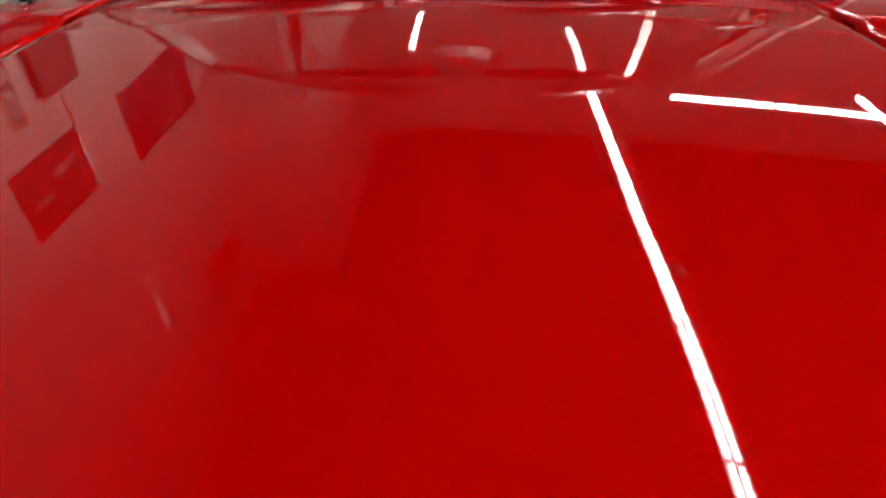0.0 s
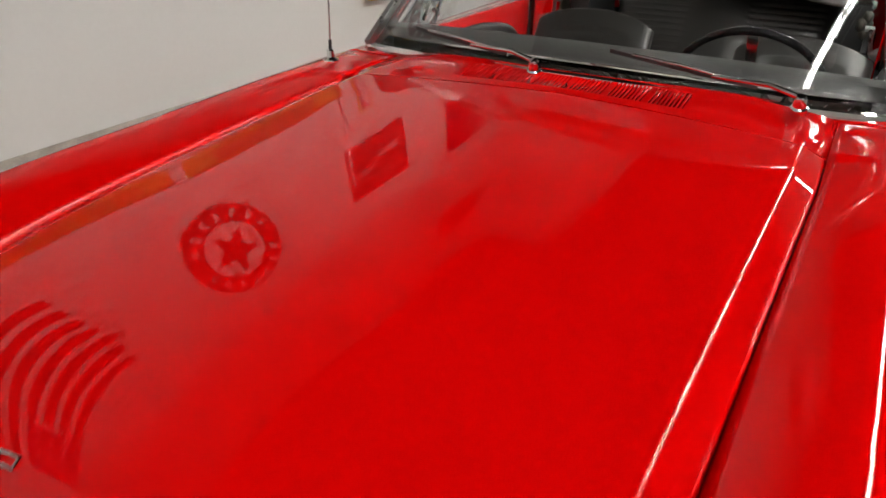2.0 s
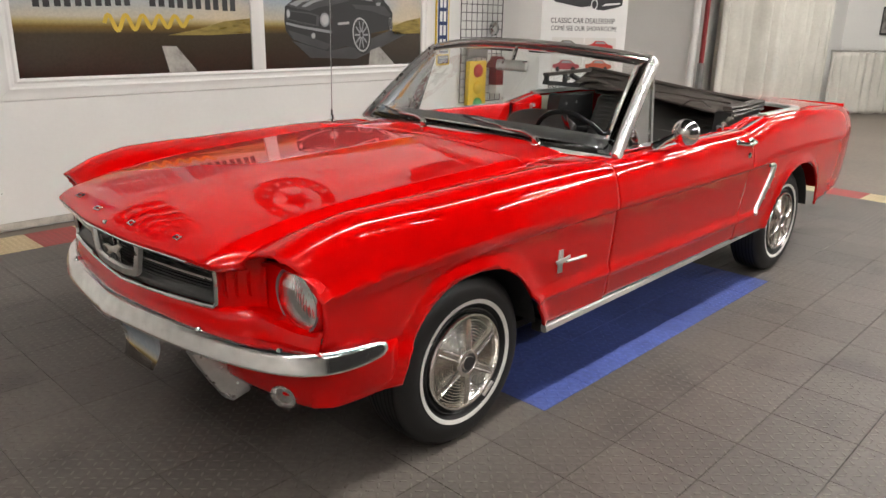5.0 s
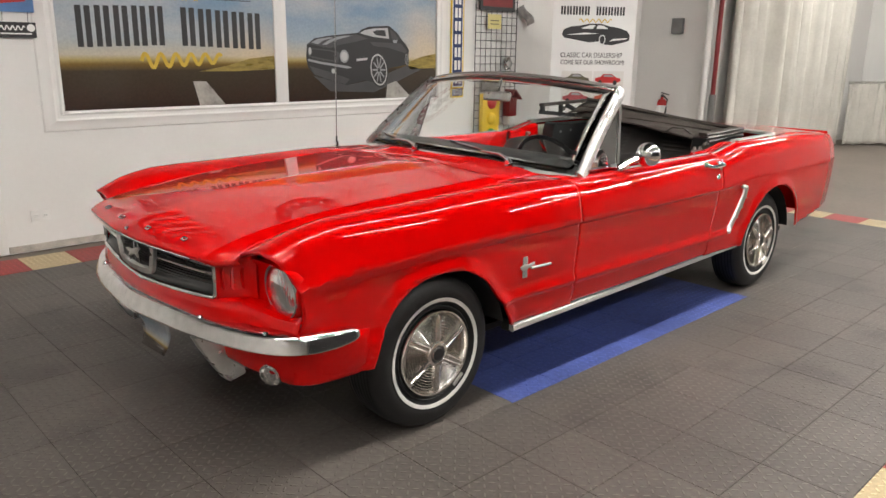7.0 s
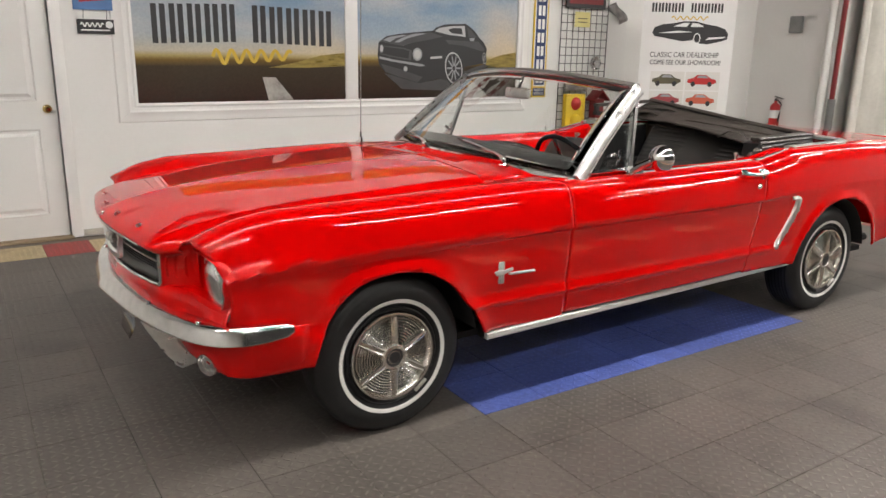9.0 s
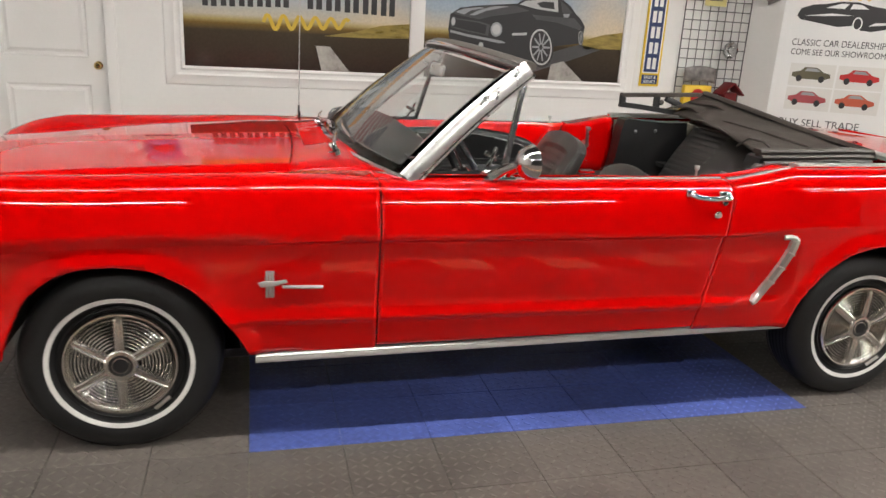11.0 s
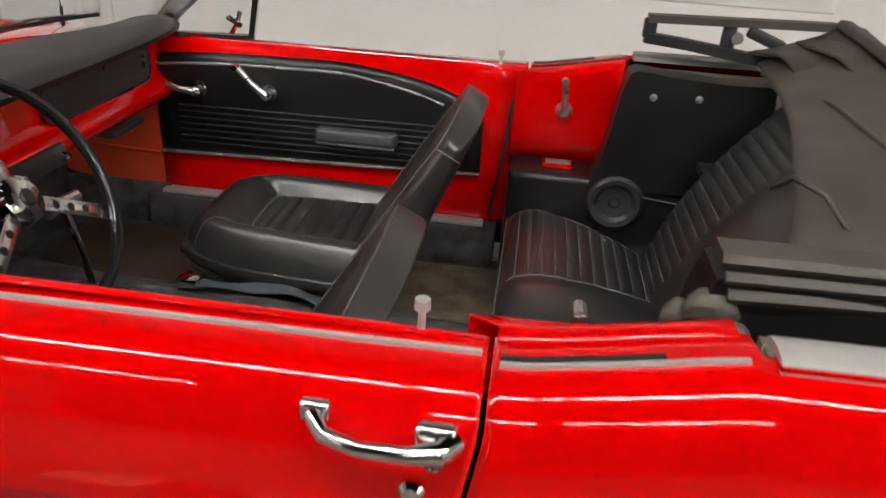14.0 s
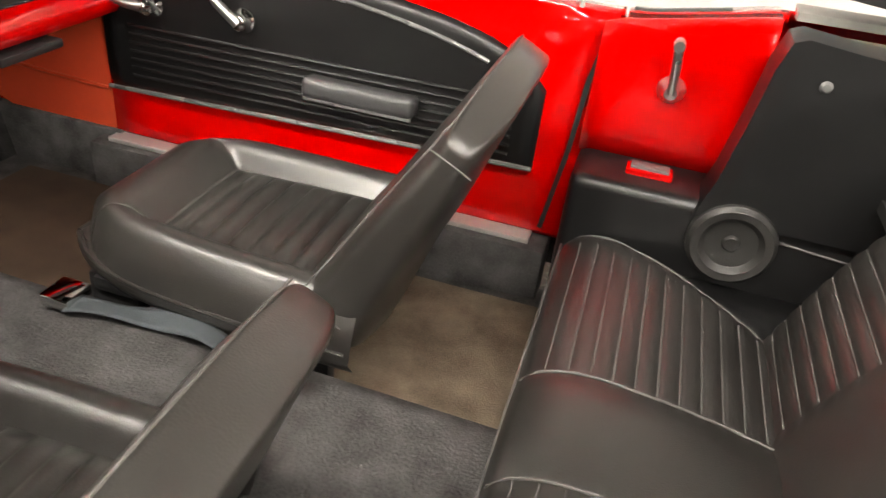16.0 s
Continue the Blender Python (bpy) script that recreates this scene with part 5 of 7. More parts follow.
for s in (-1, 1):
    block("floor_mat", (0.34, 0.42, 0.014), (1.845, s * 0.375, 0.302), MAT, car, "brown carpet mat on the rear floor", bevel=0.004)
    block("front_floor_mat", (0.46, 0.44, 0.010), (0.93, s * 0.41, 0.300), MATDARK, car, "dark brown front mat", bevel=0.004)
    block("sill_plate", (1.02, 0.045, 0.012), (1.44, s * 0.668, 0.420), PALEMETAL, car, "bright sill plate", bevel=0.003)
    block("inner_sill", (1.10, 0.10, 0.14), (1.44, s * 0.675, 0.345), CARPET, car, bevel=0.01)
    # faded kick panel ahead of the door
    outline = [(0.55, 0.50), (0.60, 0.60), (0.62, 0.84), (0.925, 0.84), (0.925, 0.43), (0.66, 0.415), (0.58, 0.45)]
    m = Matrix(((1, 0, 0, 0), (0, 0, s, s * 0.688), (0, 1, 0, 0), (0, 0, 0, 1)))
    kp = plate_shape("kick_panel", outline, 0.02, m, FADED, car, "faded orange-red kick panel")
    sweep("kick_rib", [(0.60, s * 0.686, 0.545), (0.75, s * 0.686, 0.537), (0.918, s * 0.686, 0.532)], ring(0.005, 6), FADED, kp)
    block("kick_carpet", (0.42, 0.03, 0.15), (0.735, s * 0.69, 0.355), CARPET, car, bevel=0.005)
    # door: red inner skin, vinyl panel with piping and ribs, arm rest, handles
    d = DOORS[s]
    tx = np.linspace(0.935, 1.925, 26)
    ptop = lambda x: float(curve(x, (0.93, 1.155, 1.475, 1.66, 1.79, 1.865, 1.93), (0.846, 0.862, 0.868, 0.850, 0.822, 0.790, 0.73)))
    pbot = lambda x: float(np.interp(x, (0.93, 1.97), (0.538, 0.566)))
    P = [[(x, s * y, z) for y, z in ((0.70, 0.42), (0.692, 0.43), (0.692, 0.60), (0.694, 0.80), (0.702, 0.875), (0.712, 0.892), (0.73, 0.896))] for x in np.linspace(0.90, 2.03, 12)]
    grid("inner_skin", P, RED, d, "red painted inner door", thick=0.004, flip=s > 0)
    P = [[(x, s * (0.676 + 0.012 * (abs(2 * t - 1) ** 8)), pbot(x) + (ptop(x) - pbot(x)) * t) for t in np.linspace(0, 1, 16)] for x in tx]
    trim = grid("trim_panel", P, PANELVINYL, d, "black ribbed vinyl door panel", thick=-0.006, flip=s > 0)
    tube("piping", [(x, s * 0.674, ptop(x) - 0.030 - 0.02 * max(0, (x - 1.5) / 0.45)) for x in tx[:-3]], 0.0045, PIPING, d, n=8)
    tube("piping", [(x, s * 0.672, pbot(x) + 0.008) for x in tx], 0.0055, PIPING, d, n=8)
    for k in range(7):
        zz = 0.582 + 0.019 * k
        tube("rib", [(x, s * 0.674, zz + 0.012 * (x - 0.95) / 1.0) for x in np.linspace(1.0, 1.87, 5)], 0.0042, PANELVINYL, d, n=8)
    bm = bmesh.new()
    slab(bm, (0.245, 0.055, 0.045), (1.555, s * 0.652, 0.657), rot=(-s * 8, -6 * 0, 0), bevel=0.014, seg=3)
    part("arm_rest", bm, PADGREY, d, "grey-black padded arm rest")
    block("arm_rest_strip", (0.235, 0.008, 0.008), (1.555, s * 0.632, 0.637), PIPING, d, bevel=0.002)
    for nm, hx, hz, ex, ez in (("window_winder", 1.283, 0.757, 1.205, 0.838), ("door_pull", 1.067, 0.751, 0.985, 0.768)):
        m = Matrix.Translation((hx, s * 0.672, hz)) @ pose(0, 0, 0, 90 if s > 0 else -90, 0, 0)
        lathe(nm + "_hub", [(0.0, 0.032), (0.010, 0.031), (0.016, 0.026), (0.018, 0.012), (0.024, 0.004), (0.026, 0.0)], m, CHROME, d, n=20)
        tube(nm + "_arm", [(hx, s * 0.648, hz), ((hx + ex) / 2, s * 0.636, (hz + ez) / 2 - 0.004), (ex, s * 0.634, ez)], 0.0105, SATIN, d, "chrome handle", scale=[1.2, 0.9, 0.8], up=(0, 1, 0))
        if nm == "window_winder":
            tube("winder_knob", [(ex, s * 0.640, ez), (ex, s * 0.612, ez)], 0.009, CHROME, d)
    # rear quarter: red inner panel with winder, black trim with speaker, ash tray, screws
    P = [[(2.008 + 0.29 * u, s * 0.668, 0.645 + (0.245 + 0.03 * max(0, u - 0.5) * 2) * v) for v in np.linspace(0, 1, 5)] + [(2.045 + 0.255 * u, s * 0.69, float(top_z(2.045 + 0.255 * u)) - 0.006), (2.045 + 0.255 * u, s * 0.725, float(top_z(2.045 + 0.255 * u)) - 0.004)] for u in np.linspace(0, 1, 8)]
    grid("quarter_inner_panel", P, RED, car, "red inner quarter panel", thick=0.006, flip=s > 0)
    sweep("jamb_seal", [(2.022, s * 0.70, 0.885), (2.000, s * 0.685, 0.77), (1.990, s * 0.68, 0.63), (1.965, s * 0.67, 0.45)], [(-0.005, -0.006), (0.005, -0.006), (0.004, 0.006), (-0.004, 0.006)], BLACK, car, up=(0, 1, 0))
    hx, hz = 2.149, 0.793
    qw = new("quarter_winder")
    qw.parent = car
    lathe("hub", [(0.0, 0.030), (0.012, 0.028), (0.018, 0.014), (0.025, 0.004), (0.027, 0.0)], Matrix.Translation((hx, s * 0.664, hz)) @ pose(0, 0, 0, 90 if s > 0 else -90, 0, 0), SATIN, qw, n=20)
    tube("arm", [(hx, s * 0.640, hz), (hx - 0.003, s * 0.630, hz + 0.05), (hx - 0.008, s * 0.628, hz + 0.095)], 0.0085, SATIN, qw, up=(0, 1, 0))
    tube("knob", [(hx - 0.008, s * 0.632, hz + 0.092), (hx - 0.008, s * 0.602, hz + 0.092)], 0.010, SATIN, qw)
    bm = bmesh.new()
    slab(bm, (0.62, 0.17, 0.355), (2.322, s * 0.612, 0.472), bevel=0.022, seg=3)
    qt = part("quarter_trim", bm, PANELVINYL, car, "black vinyl rear side trim with arm rest")
    outline = [(2.235, 0.63), (2.255, 0.70), (2.272, 0.80), (2.285, 0.90), (2.298, 0.945), (2.318, 0.953), (2.40, 0.944), (2.55, 0.936), (2.66, 0.94), (2.70, 0.63)]
    m = Matrix(((1, 0, 0, 0), (0, 0, s, s * 0.515), (0, 1, 0, 0), (0, 0, 0, 1)))
    plate_shape("upper_trim", outline, 0.09, m, PANELVINYL, qt, "black vinyl upper side trim")
    for sx, sz in ((2.363, 0.889), (2.477, 0.894)):
        lathe("snap_button", [(0.0, 0.006), (0.006, 0.005), (0.009, 0.001), (0.010, 0.0)], Matrix.Translation((sx, s * 0.513, sz)) @ pose(0, 0, 0, 90 if s > 0 else -90, 0, 0), GREYMETAL, qt, n=14)
    lathe("speaker_cover", [(0.0, 0.010), (0.012, 0.012), (0.016, 0.006), (0.045, 0.010), (0.055, 0.020), (0.068, 0.022), (0.076, 0.014), (0.078, 0.0)], Matrix.Translation((2.311, s * 0.522, 0.592)) @ pose(0, 0, 0, 90 if s > 0 else -90, 0, 0), BLACKPANEL, qt, "round black speaker cover", n=40)
    tube("trim_seam", [(2.385, s * 0.524, 0.61), (2.50, s * 0.524, 0.60), (2.60, s * 0.524, 0.595)], 0.002, THREAD, qt)
    ash = block("ash_tray", (0.085, 0.04, 0.012), (2.148, s * 0.60, 0.655), RED, qt, "red-framed bright ash tray", bevel=0.003)
    block("ash_lid", (0.070, 0.028, 0.008), (2.148, s * 0.60, 0.663), GREYMETAL, qt, bevel=0.002)


# front bucket seats
def seat(s):
    st = new("front_seat")
    st.parent = car
    cy = s * 0.355
    def cz(x, q):
        """Cushion height at x and at q, -1 to 1 across: a round roll on three sides of a sunk, pleated middle."""
        w = cw(x)
        ax, ay = 1.365 - x, (abs(q) - 0.60) * w
        fx, fy = max(0.0, ax) / 0.175, max(0.0, ay) / (0.40 * w)
        r = math.hypot(fx, fy) if ax > 0 and ay > 0 else max(fx, fy)
        r = min(r, 1.0)
        low = 0.512 + 0.010 * (1 - q * q)
        peak = 0.562 - 0.010 * min(1.0, max(0.0, (x - 1.40) / 0.3))
        if r <= 0:
            e = min(-ax, -ay)
            return low + 0.013 * abs(math.sin(math.pi * (x - 1.365) / 0.0415)) ** 0.5 * min(1.0, e / 0.03) - 0.004
        if r < 0.45:
            return low - 0.004 + (peak - low + 0.004) * (1 - (1 - r / 0.45) ** 2.2)
        return 0.464 + (peak - 0.464) * max(0.0, 1 - ((r - 0.45) / 0.55) ** 2.2) ** 0.8

    def cw(x):
        u = (x - 1.19) / 0.58
        return 0.248 * (1 - 0.14 * max(0.0, 1 - u) ** 2 - 0.36 * max(0.0, 1 - u) ** 7)

    P = []
    qs = [-math.cos(v) for v in np.linspace(0, math.pi, 61)]
    for x in np.concatenate([1.19 + 0.02 * np.linspace(0, 1, 8) ** 2, np.linspace(1.215, 1.77, 118)]):
        row = [(x, cy + cw(x) * q, cz(x, q)) for q in qs]
        row = [(x, row[0][1] + 0.02, 0.415), (x, row[0][1] - 0.004, 0.448)] + row + [(x, row[-1][1] + 0.004, 0.448), (x, row[-1][1] - 0.02, 0.415)]
        P.append(row)
    P = [[(P[0][0][0] + 0.03, p[1], 0.415) for p in P[0]], [(P[0][0][0] - 0.003, p[1], 0.44) for p in P[0]]] + P
    grid("cushion", P, VINYL, st, "black pleated vinyl seat cushion", angle=60, flip=True)
    line = [(x, cy - 0.60 * cw(x), cz(x, -0.60) + 0.001) for x in np.linspace(1.74, 1.368, 24)]
    line += [(1.365, cy + q * cw(1.365), cz(1.365, q) + 0.001) for q in np.linspace(-0.59, 0.59, 24)]
    line += [(x, cy + 0.60 * cw(x), cz(x, 0.60) + 0.001) for x in np.linspace(1.368, 1.74, 24)]
    tube("inset_seam", line, 0.0018, SEAM, st, n=5)
    for v in (-1, 1):
        # corner seams over the roll, and the edge welt low down
        line = [(x, cy + v * cw(x) * q, cz(x, q) + 0.0006) for x, q in zip(np.linspace(1.215, 1.362, 14), np.linspace(0.93, 0.61, 14))]
        tube("corner_seam", line, 0.0013, SEAM, st, n=5)
        tube("edge_welt", [(x, cy + v * (cw(x) - 0.001), 0.463) for x in np.linspace(1.195, 1.76, 12)], 0.0045, VINYL, st, n=6)
    tube("edge_welt", [(1.191, cy + q * cw(1.191), 0.463) for q in np.linspace(-0.98, 0.98, 9)], 0.0045, VINYL, st, n=6)
    # backrest: a boxed shape, flat strips round its edge, a shallow crown on top
    nv = 72
    P = []
    by = cy - (0.075 if s < 0 else 0.0)
    a, b = Vector((1.712, by, 0.47)), Vector((1.915, by, 0.868))
    up = (b - a).normalized()
    fw = Vector((-up.z, 0, up.x))

    def back(u, v, f, shrink=1.0):
        hw = (0.226 if s > 0 else 0.212) + 0.014 * min(1.0, u / 0.5)
        ht = (0.074 - 0.042 * u) * shrink
        c = a + (b - a) * u + up * (0.020 - 0.055 * abs(v) ** 2.2) * u ** 3
        return c + Vector((0, hw * v, 0)) + fw * (ht * f)

    rows = [(u, 1.0, 1.0) for u in np.linspace(0, 0.97, 40)] + [(0.982, 0.99, 1.0), (0.992, 0.97, 0.98), (0.998, 0.93, 0.95), (1.0, 0.87, 0.90), (1.001, 0.6, 0.88), (1.0015, 0.3, 0.85), (1.0015, 0.10, 0.84), (1.0015, 0.0, 0.83)]
    for u, sh, ww in rows:
        row = []
        for j in range(nv):
            th = 2 * math.pi * (j + 0.5) / nv + 1.5 * math.pi
            cx, sx = math.cos(th), math.sin(th)
            e = 4.6 if sx > 0 or u > 0.9985 else 3.4
            r = (abs(cx) ** e + abs(sx) ** e) ** (-1 / e)
            v, f = r * cx, r * sx
            p = back(u, v * ww, f, sh)
            if f > 0.5 and abs(v) < 0.62 and 0.14 < u < 0.84:
                ph = (u * 0.457 / 0.037) % 1.0
                p -= fw * (0.014 - 0.008 * abs(math.sin(math.pi * ph)) ** 0.6)
            p += fw * (0.004 * noise.noise(p * 9) if sh > 0 else 0.0)
            row.append(tuple(p))
        P.append(row + [row[0]])
    bk = grid("backrest", P, VINYL, st, "black boxed vinyl seat back with sewn seams", angle=80, flip=True)
    for f in (0.93,):
        line = [tuple(back(u, -0.992, f) + Vector((0, -0.001, 0))) for u in np.linspace(0.05, 0.95, 14)] + [tuple(back(0.985, -0.965, f) + up * 0.003)]
        line += [tuple(back(1.0, v, f * 0.95) + up * 0.0012) for v in np.linspace(-0.90, 0.90, 21)]
        line += [tuple(back(0.985, 0.965, f) + up * 0.003)] + [tuple(back(u, 0.992, f) + Vector((0, 0.001, 0))) for u in np.linspace(0.95, 0.05, 14)]
        tube("seam", line, 0.0014, SEAM, bk, n=5)
    for v in (-1, 1):
        tube("seam", [tuple(back(0.93, v * 1.003, f)) for f in np.linspace(-0.92, 0.92, 5)], 0.0013, SEAM, bk, n=5)
    for x in (1.30, 1.66):
        for v in (-1, 1):
            block("seat_foot", (0.10, 0.03, 0.14), (x, cy + v * 0.17, 0.36), BLACK, st, bevel=0.006)
    block("seat_frame", (0.46, 0.40, 0.03), (1.50, cy, 0.42), BLACK, st, bevel=0.008)
    tube("recliner_pin", [(1.72, cy - s * 0.25, 0.50), (1.72, cy - s * 0.265, 0.50)], 0.016, CHROME, st)
    if s < 0:
        st.location = (-0.04, 0, -0.022)
    return st


for s in (-1, 1):
    seat(s)

# rear bench: cushion and back with cross pleats and pale stitching, plain middle
def out_y(x):
    return 0.562 - 0.17 * max(0, (x - 2.06) / 0.33) ** 1.5


def bench_z(x, y):
    z = float(curve(x, (2.018, 2.025, 2.04, 2.07, 2.12, 2.22, 2.30, 2.40), (0.43, 0.50, 0.530, 0.547, 0.556, 0.548, 0.535, 0.512)))
    e = abs(y) / out_y(x)
    z -= 0.05 * max(0, (e - 0.82) / 0.18) ** 3
    if abs(y) < 0.10:
        z += 0.012 * (1 - (abs(y) / 0.10) ** 4)
    elif x > 2.06:
        z += 0.0028 * (abs(math.sin(math.pi * ((x - 2.06) / 0.031))) ** 0.6 - 0.7)
    return z


bench = new("rear_bench")
bench.parent = car
xs = sorted(set([round(v, 4) for v in np.linspace(2.018, 2.06, 12)] + [round(v, 4) for v in np.linspace(2.06, 2.41, 80)]))
P = []
for x in xs:
    ys_ = [out_y(x) * v for v in (-1, -0.99, -0.96, -0.92, -0.87, -0.8, -0.65, -0.45, -0.30)] + [-0.115, -0.102, -0.098, -0.08, -0.04, 0, 0.04, 0.08, 0.098, 0.102, 0.115] + [out_y(x) * v for v in (0.30, 0.45, 0.65, 0.8, 0.87, 0.92, 0.96, 0.99, 1)]
    P.append([(x, ys_[0], 0.40)] + [(x, y, bench_z(x, y)) for y in ys_] + [(x, ys_[-1], 0.40)])
P = [[(2.016, p[1], 0.30) for p in P[0]]] + P
grid("bench_cushion", P, VINYL, bench, "black pleated rear seat cushion with pale stitching", angle=60, flip=True)
for s in (-1, 1):
    for k in range(11):
        x = 2.06 + 0.031 * k
        tube("stitch", [(x, s * y, bench_z(x, y) + 0.0012) for y in np.linspace(0.104, out_y(x) * 0.93, 9)], 0.0013, THREAD, bench, n=5)
    tube("bench_welt", [(x, s * 0.101, bench_z(x, 0.099) + 0.002) for x in np.linspace(2.03, 2.40, 16)], 0.0024, THREAD, bench, n=6)
    tube("bench_welt", [(x, s * out_y(x) * 0.94, bench_z(x, out_y(x) * 0.94) + 0.002) for x in np.linspace(2.03, 2.40, 16)], 0.0024, THREAD, bench, n=6)
tube("bench_welt", [(2.024, y, 0.502) for y in np.linspace(-0.55, 0.55, 9)], 0.0024, THREAD, bench, n=6)


def back_pt(u, y):
    a, b = Vector((2.375, 0, 0.50)), Vector((2.665, 0, 0.925))
    n = Vector((-(b - a).z, 0, (b - a).x)).normalized()
    o = 0.03 * math.sin(math.pi * min(1, u * 1.05))
    e = abs(y) / (0.40 + 0.10 * u)
    o -= 0.05 * max(0, (e - 0.85) / 0.15) ** 3
    if abs(y) > 0.135:
        o += 0.004 * (abs(math.sin(math.pi * u / 0.0605)) ** 0.6 - 0.7)
    else:
        o += 0.010 * (1 - (abs(y) / 0.135) ** 6)
    return tuple(a + (b - a) * u + n * o + Vector((0, y, 0)))


P = []
for u in np.linspace(0, 1, 100):
    w = 0.40 + 0.10 * u
    yy = [w * v for v in (-1, -0.985, -0.95, -0.9, -0.8, -0.6, -0.42)] + [-0.155, -0.137, -0.133, -0.1, 0, 0.1, 0.133, 0.137, 0.155] + [w * v for v in (0.42, 0.6, 0.8, 0.9, 0.95, 0.985, 1)]
    P.append([back_pt(u, y) for y in yy])
P += [[(p[0] + 0.03, p[1], p[2] + 0.012) for p in P[-1]], [(p[0] + 0.08, p[1], p[2] + 0.008) for p in P[-1]], [(p[0] + 0.10, p[1], p[2] - 0.20) for p in P[-1]]]
grid("bench_back", P, VINYL, bench, "black pleated rear seat back", angle=60, flip=True)
for s in (-1, 1):
    for k in range(1, 15):
        u = 0.0605 * k
        tube("stitch", [tuple(Vector(back_pt(u, s * y)) + Vector((-0.001, 0, 0.0006))) for y in np.linspace(0.14, (0.40 + 0.10 * u) * 0.90, 7)], 0.0011, THREAD, bench, n=5)
    # side filler beside the bench, over the wheel housing
    P = [[(x, s * 0.54, 0.50 if x < 2.5 else 0.56), (x, s * 0.44, 0.49), (x, s * 0.36, 0.46)] for x in np.linspace(2.06, 2.62, 8)]
    grid("side_filler", P, PANELVINYL, car, thick=0.01, flip=s > 0)
block("well_floor", (0.55, 1.30, 0.02), (2.78, 0, 0.72), UNDER, car)
for s in (-1, 1):
    block("well_side", (0.62, 0.02, 0.25), (2.64, s * 0.70, 0.80), WELL, car, "pale bare metal inside the top well", bevel=0.002)

# dash: padded top, red face with black glove-box and gauge panels
ys2 = np.linspace(-0.705, 0.705, 33)
def dsec(y):
    a = abs(y) / 0.705
    o = 0.045 * (1 - a ** 3)
    return o


P = [[(ws_base(y).x + 0.015, y, ws_base(y).z - 0.010), (ws_base(y).x + 0.06, y, 0.940 - 0.02 * (abs(y) / 0.7) ** 3), (0.90, y, 0.950), (0.96 + dsec(y), y, 0.952), (1.000 + dsec(y), y, 0.944), (1.012 + dsec(y), y, 0.930), (1.004 + dsec(y), y, 0.914), (0.975 + dsec(y), y, 0.902), (0.93, y, 0.900)] for y in ys2]
grid("dash_pad", P, PAD, car, "dull black padded dash top", thick=0.004, flip=True, angle=60)
P = [[(0.93, y, 0.905), (0.945, y, 0.885), (0.942, y, 0.80), (0.962, y, 0.775), (0.985, y, 0.762), (0.990, y, 0.748), (0.975, y, 0.722), (0.94, y, 0.705), (0.86, y, 0.70)] for y in ys2]
grid("dash_face", P, RED, car, "red painted dash", thick=0.004, flip=True, angle=60)


def rounded(w, h, r, n=6):
    out = []
    for cx, cy, a0 in ((w / 2 - r, h / 2 - r, 0), (-w / 2 + r, h / 2 - r, 90), (-w / 2 + r, -h / 2 + r, 180), (w / 2 - r, -h / 2 + r, 270)):
        for k in range(n):
            a = radians(a0 + 90 * k / (n - 1))
            out.append((cx + r * math.cos(a), cy + r * math.sin(a)))
    return out


face = Matrix(((0, 0, 1, 0), (1, 0, 0, 0), (0, 1, 0, 0), (0, 0, 0, 1)))
for cy, w, nm in ((0.355, 0.50, "glove_box"), (-0.355, 0.52, "gauge_panel")):
    o = rounded(w, 0.105, 0.035)
    gb = plate_shape(nm, o, 0.012, Matrix.Translation((0.944, cy, 0.838)) @ face, BLACKPANEL, car, "black grained dash panel with bright rim", bevel=0.003)
    loop = [tuple(Matrix.Translation((0.957, cy, 0.838)) @ face @ Vector((x, y, 0))) for x, y in o]
    tube("bright_rim", loop + loop[:1], 0.003, CHROME, gb, n=6, up=(1, 0, 0))
for dy in (-0.012, 0, 0.012):
    block("dash_emblem_bar", (0.004, 0.004, 0.04), (0.958, 0.565 + dy * 0.5, 0.845), CHROME, car)
lathe("glove_lock", [(0, 0.006), (0.008, 0.005), (0.010, 0.0)], Matrix.Translation((0.956, 0.36, 0.872)) @ pose(0, 0, 0, 0, 90, 0), CHROME, car, n=16)
for y in (-0.18, -0.355, -0.53):
    lathe("gauge", [(0.0, 0.004), (0.036, 0.004), (0.040, 0.010), (0.044, 0.004), (0.045, 0.0)], Matrix.Translation((0.956, y, 0.838)) @ pose(0, 0, 0, 0, 90, 0), STAINLESS, car, n=32)
    lathe("gauge_dial", [(0.0, 0.006), (0.036, 0.006)], Matrix.Translation((0.956, y, 0.838)) @ pose(0, 0, 0, 0, 90, 0), BLACK, car, n=32)
block("radio", (0.03, 0.20, 0.05), (0.985, 0.0, 0.735), BLACKPANEL, car, bevel=0.006)
for y in (-0.08, 0.08):
    lathe("radio_knob", [(0, 0.02), (0.010, 0.019), (0.012, 0.0)], Matrix.Translation((0.998, y, 0.735)) @ pose(0, 0, 0, 0, 90, 0), CHROME, car, n=16)
block("dash_vent_lever", (0.06, 0.16, 0.018), (0.95, 0.42, 0.698), BLACK, car, bevel=0.004)

